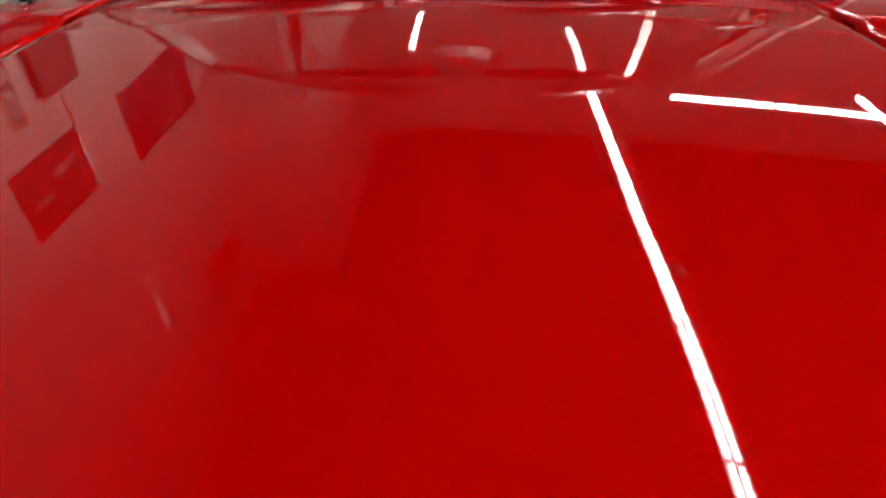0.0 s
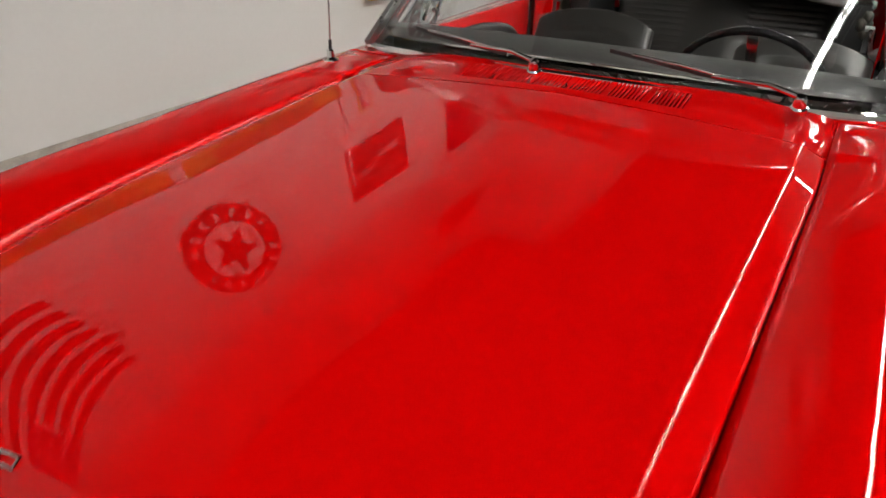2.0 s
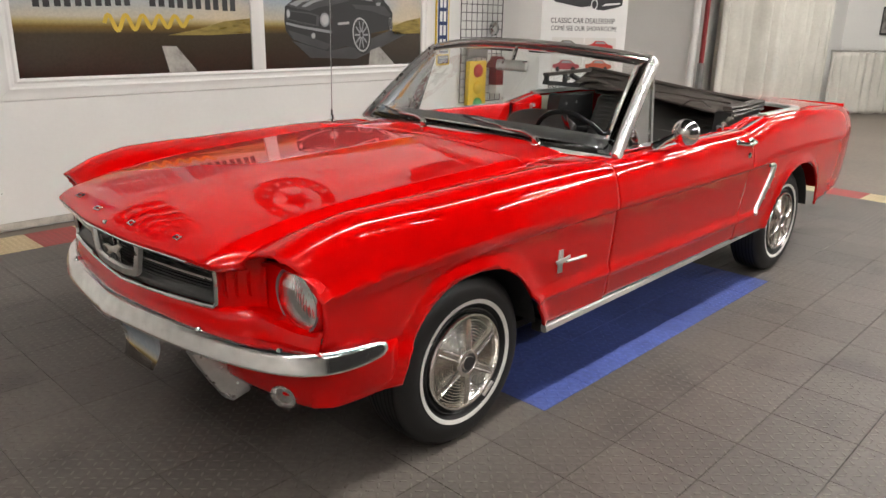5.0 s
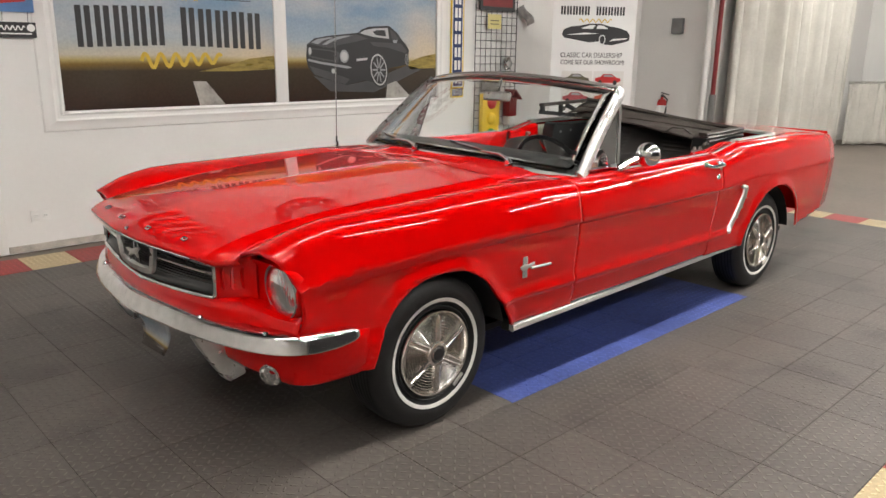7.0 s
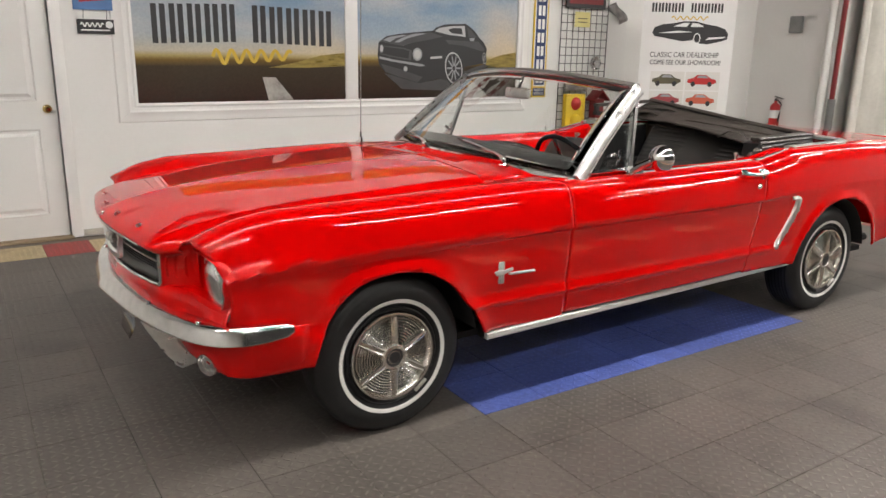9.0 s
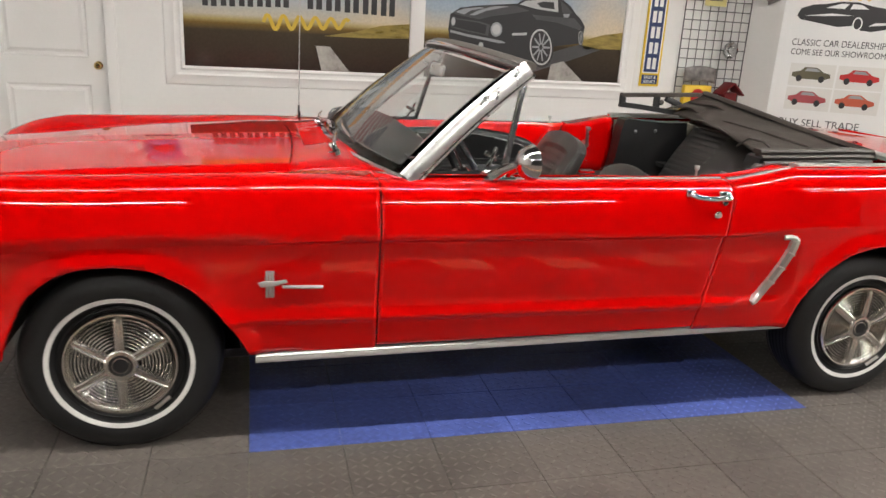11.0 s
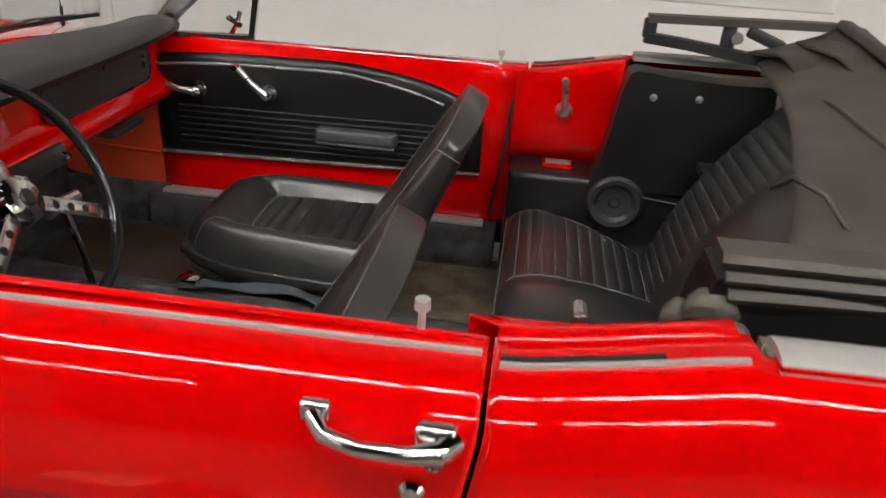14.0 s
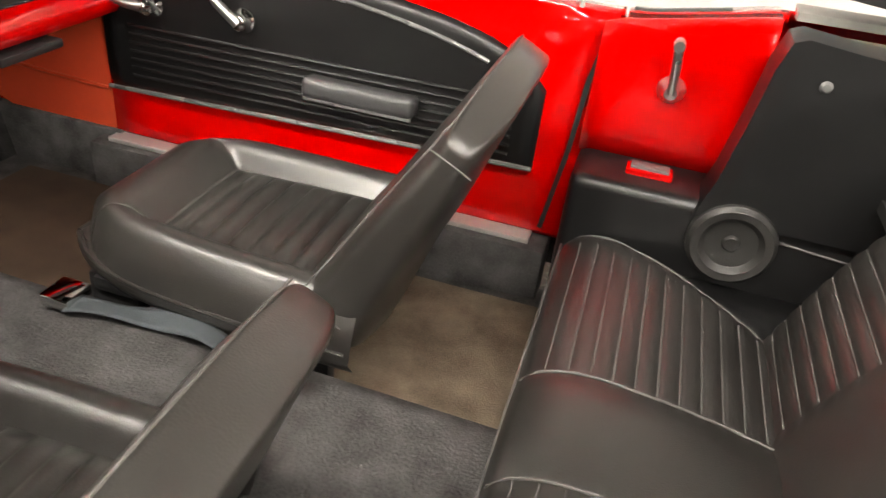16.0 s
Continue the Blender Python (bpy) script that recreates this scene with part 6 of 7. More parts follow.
# steering wheel
sw = new("steering_wheel")
sw.parent = car
sw.matrix_basis = pose(1.198, -0.345, 0.815) @ pose(0, 0, 0, 0, 63, 0)
lathe("rim", [(0.213 + 0.0115 * math.cos(a), 0.0115 * math.sin(a)) for a in np.linspace(0, 2 * math.pi, 13)], pose(0, 0, 0.012), GLOSSBLACK, sw, "thin glossy black rim", n=72)
lathe("hub", [(0.0, 0.022), (0.03, 0.021), (0.042, 0.014), (0.046, 0.002), (0.046, -0.03), (0.036, -0.05)], Matrix(), CHROME, sw, n=40)
lathe("hub_cap", [(0.0, 0.026), (0.012, 0.026), (0.016, 0.023)], Matrix(), BLACK, sw, n=24)
for a in (90, 210, 330):
    bm = bmesh.new()
    slab(bm, (0.17, 0.030, 0.005), (0.122, 0, 0.004), bevel=0.002)
    bm.transform(pose(0, 0, 0, 0, 0, a + 90))
    sp = part("spoke", bm, STAINLESS, sw, "bright drilled spoke")
    for r in (0.075, 0.11, 0.145):
        # black disc laid on for the shade in a drilled hole
        o = lathe("spoke_hole", [(0.0, 0.0072), (0.008, 0.0072), (0.0085, 0.006)], pose(r * math.cos(radians(a + 90)), r * math.sin(radians(a + 90)), 0), GAP, sp, n=14)
tube("steering_column", [(1.15, -0.345, 0.80), (1.0, -0.345, 0.725), (0.7, -0.345, 0.56)], 0.034, GLOSSBLACK, car)
tube("signal_lever", [(1.12, -0.38, 0.80), (1.13, -0.50, 0.82)], 0.005, CHROME, car)
# gear selector
gs = new("gear_selector")
gs.parent = car
block("base_plate", (0.17, 0.10, 0.012), (1.10, -0.03, 0.437), BRUSHED, gs, bevel=0.004)
block("gate", (0.14, 0.065, 0.008), (1.10, -0.03, 0.446), BLACK, gs, bevel=0.002)
tube("lever", [(1.10, -0.03, 0.44), (1.085, -0.03, 0.55), (1.06, -0.03, 0.65)], 0.009, CHROME, gs)
tube("handle", [(1.055, -0.085, 0.662), (1.057, -0.03, 0.668), (1.055, 0.025, 0.662)], 0.015, SATIN, gs, up=(0, 0, 1))
# pedals
for y in (-0.44, -0.28):
    block("pedal", (0.02, 0.07, 0.10), (0.70, y, 0.40), BLACK, car, rot=(0, -35, 0), bevel=0.006)
# lap belt lying beside the passenger seat
belt = new("seat_belt")
belt.parent = car
P = [[(x, 0.085 + 0.02 * math.sin(14 * x) + w, 0.437 + 0.008 * math.sin(30 * x + 40 * w)) for w in np.linspace(-0.024, 0.024, 5)] for x in np.linspace(1.30, 1.72, 30)]
grid("webbing", P, BELT, belt, "blue-grey belt webbing", thick=0.002)
block("buckle", (0.055, 0.06, 0.022), (1.28, 0.085, 0.445), CHROME, belt, "bright belt buckle", bevel=0.005)

# ---- folded soft top ----
top = new("folded_top")
top.parent = car
# side rails, higher on the passenger side
for k in range(3):
    z = 0.968 - 0.021 * k
    sweep("side_rail", [(2.300 + 0.006 * k, -0.575 - 0.006 * k, z), (2.5, -0.58, z + 0.004), (2.72, -0.565, z + 0.008), (2.86, -0.53, z)], [(-0.026, -0.0095), (0.022, -0.0095), (0.028, 0), (0.022, 0.0095), (-0.026, 0.0095)], CLOTH, top, "black covered folded top rail")
sweep("frame_bar", [(2.30, -0.55, 0.905), (2.5, -0.56, 0.898), (2.66, -0.56, 0.905), (2.72, -0.54, 0.93)], ring(0.016, 8), BLACK, top, "black top frame bar")
sweep("side_rail", [(2.338, 0.672, 1.062), (2.55, 0.672, 1.068), (2.80, 0.640, 1.080)], [(-0.022, -0.010), (0.022, -0.010), (0.022, 0.010), (-0.022, 0.010)], CLOTH, top)
sweep("side_rail", [(2.335, 0.672, 1.012), (2.45, 0.668, 1.002), (2.60, 0.650, 0.985), (2.72, 0.62, 0.98)], [(-0.02, -0.013), (0.02, -0.013), (0.02, 0.013), (-0.02, 0.013)], BLACK, top)
for x, z0, z1 in ((2.345, 1.012, 1.062), (2.55, 0.99, 1.06)):
    block("rail_link", (0.035, 0.02, z1 - z0), (x, 0.668, (z0 + z1) / 2), BLACK, top, bevel=0.004)
tube("rail_joint", [(2.57, 0.69, 1.03), (2.57, 0.65, 1.03)], 0.016, CHROME, top)
block("joint_bracket", (0.10, 0.03, 0.03), (2.64, 0.65, 1.035), BLACK, top, rot=(0, 20, 0), bevel=0.006)
# cloth falling from the high side across to the driver's rail
def fold(name, pts0, pts1, wob, seedy, n=26, m=14, mat=None, thick=0.006):
    P = []
    for i in range(n):
        u = i / (n - 1)
        a = [float(curve(u, np.linspace(0, 1, len(pts0)), [p[k] for p in pts0])) for k in range(3)]
        b = [float(curve(u, np.linspace(0, 1, len(pts1)), [p[k] for p in pts1])) for k in range(3)]
        row = []
        for j in range(m):
            v = j / (m - 1)
            p = [a[k] + (b[k] - a[k]) * v for k in range(3)]
            q = noise.noise(Vector((p[0] * 5 + seedy, p[1] * 3, p[2] * 5))) + 0.55 * noise.noise(Vector((p[0] * 13 + seedy, p[1] * 9, p[2] * 9))) - 0.5 * abs(noise.noise(Vector((p[0] * 9, p[1] * 7 + seedy, 0.3))))
            p[2] += wob * q
            row.append(tuple(p))
        P.append(row)
    return grid(name, P, mat or CLOTH, top, "black folded top cloth", thick=thick, angle=70)


fold("cloth_sheet", [(2.62, 0.60, 0.985), (2.58, 0.20, 0.975), (2.50, -0.20, 0.945), (2.40, -0.54, 0.915)], [(2.80, 0.62, 1.082), (2.84, 0.20, 1.03), (2.86, -0.20, 0.985), (2.84, -0.50, 0.955)], 0.010, 3.0, n=34, m=18)
for k in range(3):
    y0 = 0.0
    line = [(2.815 + 0.022 * k, 0.63 - 0.02 * k, 1.088 - 0.012 * k), (2.845 + 0.018 * k, 0.25, 1.042 - 0.016 * k), (2.87 + 0.016 * k, -0.15, 0.992 - 0.010 * k), (2.875 + 0.014 * k, -0.52, 0.962 - 0.010 * k)]
    L_ = [tuple(float(curve(u, (0, 0.33, 0.66, 1), [p[q] for p in line])) for q in range(3)) for u in np.linspace(0, 1, 16)]
    sweep("cloth_roll", L_, [(-0.020, -0.012), (0.012, -0.014), (0.022, 0.0), (0.012, 0.013), (-0.014, 0.012)], CLOTH, top, angle=60)
fold("cloth_lining", [(2.66, 0.50, 0.945), (2.655, 0.0, 0.935), (2.64, -0.50, 0.925)], [(2.80, 0.60, 1.03), (2.83, 0.0, 0.98), (2.83, -0.5, 0.94)], 0.012, 9.0)
tube("cloth_seam", [(2.615, 0.52, 0.972), (2.67, 0.15, 0.990), (2.69, -0.15, 0.972), (2.70, -0.42, 0.955)], 0.006, CLOTH, top, n=8)
fold("crumpled_cloth", [(2.60, 0.64, 1.0), (2.64, 0.50, 1.02), (2.66, 0.36, 1.0)], [(2.80, 0.66, 1.075), (2.82, 0.50, 1.07), (2.84, 0.34, 1.05)], 0.026, 7.0, n=22, m=18)
fold("crumpled_cloth", [(2.70, 0.60, 1.05), (2.74, 0.42, 1.05), (2.78, 0.24, 1.02)], [(2.86, 0.62, 1.085), (2.88, 0.42, 1.06), (2.89, 0.22, 1.03)], 0.022, 17.0, n=22, m=14)
fold("loose_flap", [(2.52, -0.56, 0.915), (2.72, -0.55, 0.915)], [(2.56, -0.62, 0.895), (2.78, -0.62, 0.90)], 0.02, 5.0, n=12, m=8)
tube("pull_strap", [(2.46, -0.22, 0.935), (2.47, -0.28, 0.975), (2.50, -0.34, 0.972), (2.53, -0.38, 0.935)], 0.005, CLOTH, top, n=6)
# worn lumps of cloth with tape at the driver's side
piv = new("pivot_casting")
piv.parent = car
for k, (x, y, z, r) in enumerate(((2.30, -0.60, 0.900, 0.030), (2.275, -0.585, 0.875, 0.026), (2.325, -0.61, 0.87, 0.024), (2.29, -0.60, 0.845, 0.028))):
    bm = bmesh.new()
    bmesh.ops.create_icosphere(bm, subdivisions=2, radius=r, matrix=Matrix.Translation((x, y, z)) @ Matrix.Diagonal((1.2, 0.7, 1.0, 1)))
    for v in bm.verts:
        v.co += 0.006 * noise.noise_vector(v.co * 40)
    part("casting_lump", bm, DIRTY, piv, "dirty tan lump of cloth and tape")
# ---- poster wall ----
Y = WALL_Y


def on_wall(x, z, out=0.0):
    """Places flat (x, y) shapes upright on the poster wall, facing the car."""
    return Matrix(((1, 0, 0, x), (0, 0, -1, Y - out), (0, 1, 0, z), (0, 0, 0, 1)))


def board(name, x0, x1, z0, z1, out, mat, parent=None, label="", thick=0.004):
    return block(name, (x1 - x0, thick, z1 - z0), ((x0 + x1) / 2, Y - out + thick / 2, (z0 + z1) / 2), mat, parent, label)


P0, P1, P2, P3, PZ0, PZ1 = -0.079, 1.634, 1.753, 3.491, 0.970, 2.060
frame_box = thing("poster_frame", "white moulded wooden frame round two large posters", "frame")
prof = [(0, 0), (0, 0.030), (0.018, 0.034), (0.032, 0.024), (0.05, 0.024), (0.066, 0.030), (0.085, 0.022), (0.105, 0.016), (0.135, 0.012), (0.145, 0.0)]


def moulding(name, a, b, inward):
    """A mitred length of moulding: a, b on the wall, profile growing away from inward."""
    d = Vector((b[0] - a[0], 0, b[1] - a[1]))
    L_ = d.length
    d.normalize()
    o = Vector((inward[0], 0, inward[1]))
    P = []
    for t in (0, 1):
        row = []
        for w, h in prof:
            p = Vector((a[0], Y, a[1])) + d * (L_ * t) - o * w + d * ((w if t else -w))
            row.append((p.x, Y - h, p.z))
        P.append(row)
    return grid(name, P, TRIMWHITE, frame_box, angle=20)


moulding("frame_side", (P0, PZ0), (P3, PZ0), (0, 1))
moulding("frame_side", (P3, PZ1), (P0, PZ1), (0, -1))
moulding("frame_side", (P0, PZ1), (P0, PZ0), (1, 0))
moulding("frame_side", (P3, PZ0), (P3, PZ1), (-1, 0))
block("frame_mullion", (P2 - P1, 0.028, PZ1 - PZ0), ((P1 + P2) / 2, Y - 0.014, (PZ0 + PZ1) / 2), TRIMWHITE, frame_box, bevel=0.006)

# left poster: road landscape, two rows of bold lettering drawn as plain bars, gold script as a plain stroke
pa = thing("landscape_poster", "large glossy poster of a road at dusk with dark block lettering", "poster")
board("poster_sheet", P0, P1, PZ0, PZ1, 0.012, POSTER, pa)


def poly(name, pts, mat, parent, out, thick=0.001, at=(0, 0)):
    return plate_shape(name, pts, thick, on_wall(at[0], at[1], out), mat, parent)


def block_letter(kind, w, h, t):
    """Two plain upright bars, in the rhythm of bold lettering."""
    return ((0, 0, w * 0.40, h), (w * 0.60, 0, w * 0.40, h))


def bar_word(x0, x1, z, h, n, arch_h, mat, parent, out, facing=on_wall):
    pitch = (x1 - x0) / n
    for k in range(n):
        bm = bmesh.new()
        w, t = pitch * 0.78, pitch * 0.24
        for a, b_, ww, hh in block_letter((k * 7 + n) % 4, w, h, t):
            slab(bm, (ww, hh, 0.0012), (a + ww / 2, b_ + hh / 2, 0))
        c = (k + 0.5) / n * 2 - 1
        bm.transform(facing(x0 + k * pitch, z + arch_h(c), out))
        part("lettering_bar", bm, mat, parent, smooth=False)


bar_word(0.06, 0.72, 1.405, 0.285, 5, lambda c: 0.015 + 0.012 * c, INK, pa, 0.0135)
bar_word(0.83, 1.54, 1.405, 0.285, 5, lambda c: 0.015 - 0.012 * c, INK, pa, 0.0135)
sc = [(0.50 + 0.65 * u, 1.315 + 0.055 * math.sin(u * 34) * (1 - 0.4 * u) + 0.02 * u) for u in np.linspace(0, 1, 70)]
sweep("script_stroke", [(x, Y - 0.0145, z) for x, z in sc], [(-0.001, -0.014), (0.001, -0.014), (0.001, 0.014), (-0.001, 0.014)], GOLD, pa, "gold script drawn as a plain wavy stroke", up=(0, 0, 1))
for k in range(5):
    x = 0.60 + 0.09 * k
    star = [((0.03 if q % 2 else 0.013) * math.sin(q * math.pi / 5 + math.pi), (0.03 if q % 2 else 0.013) * math.cos(q * math.pi / 5 + math.pi)) for q in range(10)]
    poly("printed_star", star, GOLD, pa, 0.0135, at=(x, 1.785))
for x in (0.35, 1.27):
    board("printed_rule", x - 0.16, x + 0.16, 1.782, 1.789, 0.0135, INK, pa, thick=0.001)
poly("road_line", [(0.895, 1.16), (1.005, 1.157), (1.16, 0.972), (0.94, 0.972)], ROADLINE, pa, 0.0135)
poly("printed_hill", [(0.95, 1.235), (1.2, 1.28), (1.40, 1.335), (1.632, 1.36), (1.632, 1.25), (1.3, 1.235)], HILL, pa, 0.013)
ob = board("orange_band", P0 + 0.0, P1, 1.905, PZ1, 0.0135, ORANGE, pa, "orange band", thick=0.001)
letters("band_text", "FINANCING AVAILABLE", 0.125, on_wall((P0 + P1) / 2, 1.955, 0.0155), INK, pa, align="CENTER", squeeze=0.95)

pb = thing("coupe_poster", "large glossy poster of a black striped coupe on a road", "poster")
board("poster_sheet", P2, P3, PZ0, PZ1, 0.012, POSTER, pb)
body = [(1.95, 1.341), (1.96, 1.456), (2.039, 1.51), (2.19, 1.535), (2.41, 1.558), (2.519, 1.569), (2.559, 1.6), (2.645, 1.627), (2.875, 1.641), (2.917, 1.622), (2.987, 1.576), (3.044, 1.514), (3.087, 1.482), (3.131, 1.424), (3.124, 1.333), (3.088, 1.28), (2.944, 1.26), (2.86, 1.245), (2.80, 1.12), (2.70, 1.12), (2.586, 1.141), (2.381, 1.1), (2.149, 1.156), (2.028, 1.198), (1.965, 1.263)]
poly("printed_coupe", body, INK, pb, 0.0135)
poly("printed_shade", [(2.02, 1.19), (2.38, 1.10), (2.60, 1.135), (2.86, 1.20), (3.10, 1.275), (3.30, 1.24), (3.00, 1.13), (2.70, 1.03), (2.20, 1.05)], GREYDARK, pb, 0.0130)
poly("printed_hood", [(1.978, 1.466), (2.05, 1.505), (2.209, 1.531), (2.5, 1.554), (2.63, 1.52), (2.486, 1.489), (2.306, 1.458), (2.206, 1.428), (2.037, 1.452)], GREYDARK, pb, 0.0145)
poly("printed_stripe", [(2.002, 1.476), (2.074, 1.505), (2.20, 1.524), (2.246, 1.519), (2.13, 1.494), (2.075, 1.459)], GREYPRINT, pb, 0.0155)
poly("printed_stripe", [(2.29, 1.529), (2.346, 1.539), (2.448, 1.543), (2.257, 1.497), (2.165, 1.457), (2.12, 1.459), (2.19, 1.497)], GREYPRINT, pb, 0.0155)
poly("printed_window", [(2.539, 1.565), (2.592, 1.595), (2.712, 1.613), (2.868, 1.621), (2.882, 1.523), (2.697, 1.536)], GREYPRINT2, pb, 0.0147)
poly("printed_cabin", [(2.685, 1.582), (2.738, 1.598), (2.834, 1.599), (2.847, 1.543), (2.725, 1.552)], INK, pb, 0.0157)
poly("printed_window", [(2.896, 1.610), (2.945, 1.582), (3.010, 1.521), (2.917, 1.520)], GREYDARK, pb, 0.0147)
poly("printed_grille", [(1.971, 1.432), (2.206, 1.413), (2.299, 1.393), (2.29, 1.304), (2.093, 1.33), (1.968, 1.355)], GREYDARK, pb, 0.0147)
poly("printed_grille", [(1.990, 1.420), (2.200, 1.402), (2.270, 1.385), (2.262, 1.318), (2.098, 1.342), (1.988, 1.363)], INK, pb, 0.0157)
poly("printed_bumper", [(1.967, 1.336), (2.105, 1.31), (2.404, 1.272), (2.443, 1.256), (2.391, 1.250), (2.092, 1.293), (1.966, 1.317)], GREYPRINT, pb, 0.0147)
poly("printed_apron", [(1.983, 1.273), (2.2, 1.22), (2.415, 1.155), (2.362, 1.11), (2.162, 1.161), (2.029, 1.203)], GREYDARK, pb, 0.0147)
poly("printed_flank", [(2.657, 1.49), (3.03, 1.482), (3.109, 1.413), (3.087, 1.392), (2.874, 1.440), (2.696, 1.455)], GREYDARK, pb, 0.0147)
poly("printed_badge", [(2.496, 1.337), (2.622, 1.347), (2.621, 1.326), (2.496, 1.317)], GREYPRINT2, pb, 0.0147)
poly("printed_mirror", [(2.925, 1.512), (2.985, 1.515), (2.975, 1.485), (2.935, 1.485)], GREYPRINT, pb, 0.0165)
for x, z, rx, rz in ((2.355, 1.358, 0.050, 0.057), (1.988, 1.402, 0.018, 0.034), (2.232, 1.229, 0.022, 0.024)):
    o = [(rx * math.cos(a), rz * math.sin(a)) for a in np.linspace(0, 2 * math.pi, 22, endpoint=False)]
    poly("printed_lamp", o, GREYPRINT, pb, 0.0165, at=(x, z))
    poly("printed_lamp", [(a * 0.72, b * 0.72) for a, b in o], GREYPRINT2, pb, 0.0175, at=(x, z))
for x, z, rx, rz in ((2.755, 1.236, 0.098, 0.146), (3.105, 1.33, 0.022, 0.055)):
    o = [(rx * math.cos(a) - 0.12 * rz * math.sin(a), rz * math.sin(a)) for a in np.linspace(0, 2 * math.pi, 32, endpoint=False)]
    poly("printed_tyre", [(a * 1.16, b * 1.14) for a, b in o], INK, pb, 0.0150, at=(x, z))
    poly("printed_wheel", o, GREYPRINT2, pb, 0.0160, at=(x, z))
    poly("printed_wheel_inner", [(a * 0.88, b * 0.90) for a, b in o], INK, pb, 0.0170, at=(x, z))
    for k in range(10):
        a = 2 * math.pi * k / 10
        c, q = math.cos(a), math.sin(a)
        poly("printed_spoke", [(rx * (0.8 * c - 0.05 * q), rz * (0.8 * q + 0.05 * c)), (rx * (0.15 * c - 0.06 * q), rz * (0.15 * q + 0.06 * c)), (rx * (0.15 * c + 0.06 * q), rz * (0.15 * q - 0.06 * c)), (rx * (0.8 * c + 0.05 * q), rz * (0.8 * q - 0.05 * c))], GREYPRINT, pb, 0.0180, at=(x, z))
poly("road_line", [(2.86, 1.10), (2.97, 1.13), (3.16, 0.972), (2.84, 0.972)], ROADLINE, pb, 0.0135)
poly("printed_hill", [(3.10, 1.30), (3.30, 1.36), (3.489, 1.39), (3.489, 1.25), (3.15, 1.24)], HILL, pb, 0.013)
board("orange_band", P2, P3, 1.905, PZ1, 0.0135, ORANGE, pb, "orange band", thick=0.001)
bar_word(2.05, 3.15, 1.955, 0.09, 14, lambda c: 0, INK, pb, 0.0155)

# ---- door beside the posters ----
dr = thing("door_1", "white six-panel door with a brass knob, closed", "door", kind="structure")
DY = Y + 0.03
block("door_leaf", (DOOR_X1 - DOOR_X0 - 0.012, 0.04, DOOR_H - 0.02), ((DOOR_X0 + DOOR_X1) / 2, DY + 0.02, DOOR_H / 2), DOORWHITE, dr, bevel=0.002)


def door_panel(x0, x1, z0, z1):
    P = []
    for k, (i, o) in enumerate(((0, 0), (0.012, -0.010), (0.028, -0.010), (0.05, 0.004))):
        P.append([(x0 + i, DY - 0.001 - o, z0 + i), (x1 - i, DY - 0.001 - o, z0 + i), (x1 - i, DY - 0.001 - o, z1 - i), (x0 + i, DY - 0.001 - o, z1 - i), (x0 + i, DY - 0.001 - o, z0 + i)])
    bm = bmesh.new()
    rings = [[bm.verts.new(Vector(p) - Vector((0, 0.011, 0))) for p in r[:4]] for r in P]
    for a, b in zip(rings, rings[1:]):
        for q in range(4):
            bm.faces.new((a[q], a[(q + 1) % 4], b[(q + 1) % 4], b[q]))
    bm.faces.new(rings[-1])
    bmesh.ops.recalc_face_normals(bm, faces=bm.faces)
    part("door_panel", bm, DOORWHITE, dr, angle=15)


DM = (DOOR_X0 + DOOR_X1) / 2
for z0, z1 in ((0.18, 0.80), (1.0, 1.93)):
    door_panel(DOOR_X0 + 0.10, DOOR_X1 - 0.13, z0, z1)
lathe("door_knob", [(0.0, 0.062), (0.018, 0.060), (0.027, 0.048), (0.026, 0.036), (0.012, 0.026), (0.011, 0.010), (0.028, 0.006), (0.030, 0.0)], Matrix.Translation((-0.690, DY, 0.942)) @ pose(0, 0, 0, 90, 0, 0), BRASS, dr, "brass knob", n=28)
for a in ((DOOR_X0, DOOR_H), (DOOR_X1, DOOR_H)):
    x = a[0] + (-0.035 if a[0] == DOOR_X0 else 0.035)
    block("door_casing", (0.075, 0.022, DOOR_H), (x, Y - 0.011, DOOR_H / 2), TRIMWHITE, dr, bevel=0.005)
    block("door_jamb", (0.014, 0.10, DOOR_H), (a[0] + (0.007 if a[0] == DOOR_X0 else -0.007) * -1, Y + 0.045, DOOR_H / 2), TRIMWHITE, dr)
block("door_casing", (DOOR_X1 - DOOR_X0 + 0.15, 0.022, 0.075), (DM, Y - 0.011, DOOR_H + 0.037), TRIMWHITE, dr, bevel=0.005)
block("door_back", (1.0, 0.02, 2.2), (DM, Y + 0.19, 1.1), GAP, dr)
threshold = block("threshold", (0.82, 0.12, 0.02), (DM, Y + 0.02, 0.0), surface("worn threshold wood", (0.32, 0.24, 0.15), 0.6), dr, bevel=0.004)
# baseboard line: scuffed raw edge along the foot of the wall
bb = block("baseboard", (5.0 - DOOR_X1 - 0.08, 0.012, 0.045), ((5.0 + DOOR_X1 + 0.08) / 2, Y - 0.006, 0.0225), surface("scuffed wall foot", (0.55, 0.50, 0.44), 0.7, vary=0.3, scale=9, fine=80), None)
tagged(bb, "scuffed raw foot of the white wall", "baseboard", kind="structure")
ol = thing("wall_outlet", "white double wall outlet", "outlet", (-0.315, Y, 0.245))
block("cover_plate", (0.125, 0.008, 0.075), (0, -0.004, 0), TRIMWHITE, ol, bevel=0.003)
for x in (-0.03, 0.03):
    block("socket", (0.034, 0.006, 0.028), (x, -0.008, 0), WHITEPRINT, ol, bevel=0.004)
    for q in (-0.007, 0.007):
        block("slot", (0.003, 0.002, 0.010), (x + q, -0.0115, 0.002), GAP, ol)

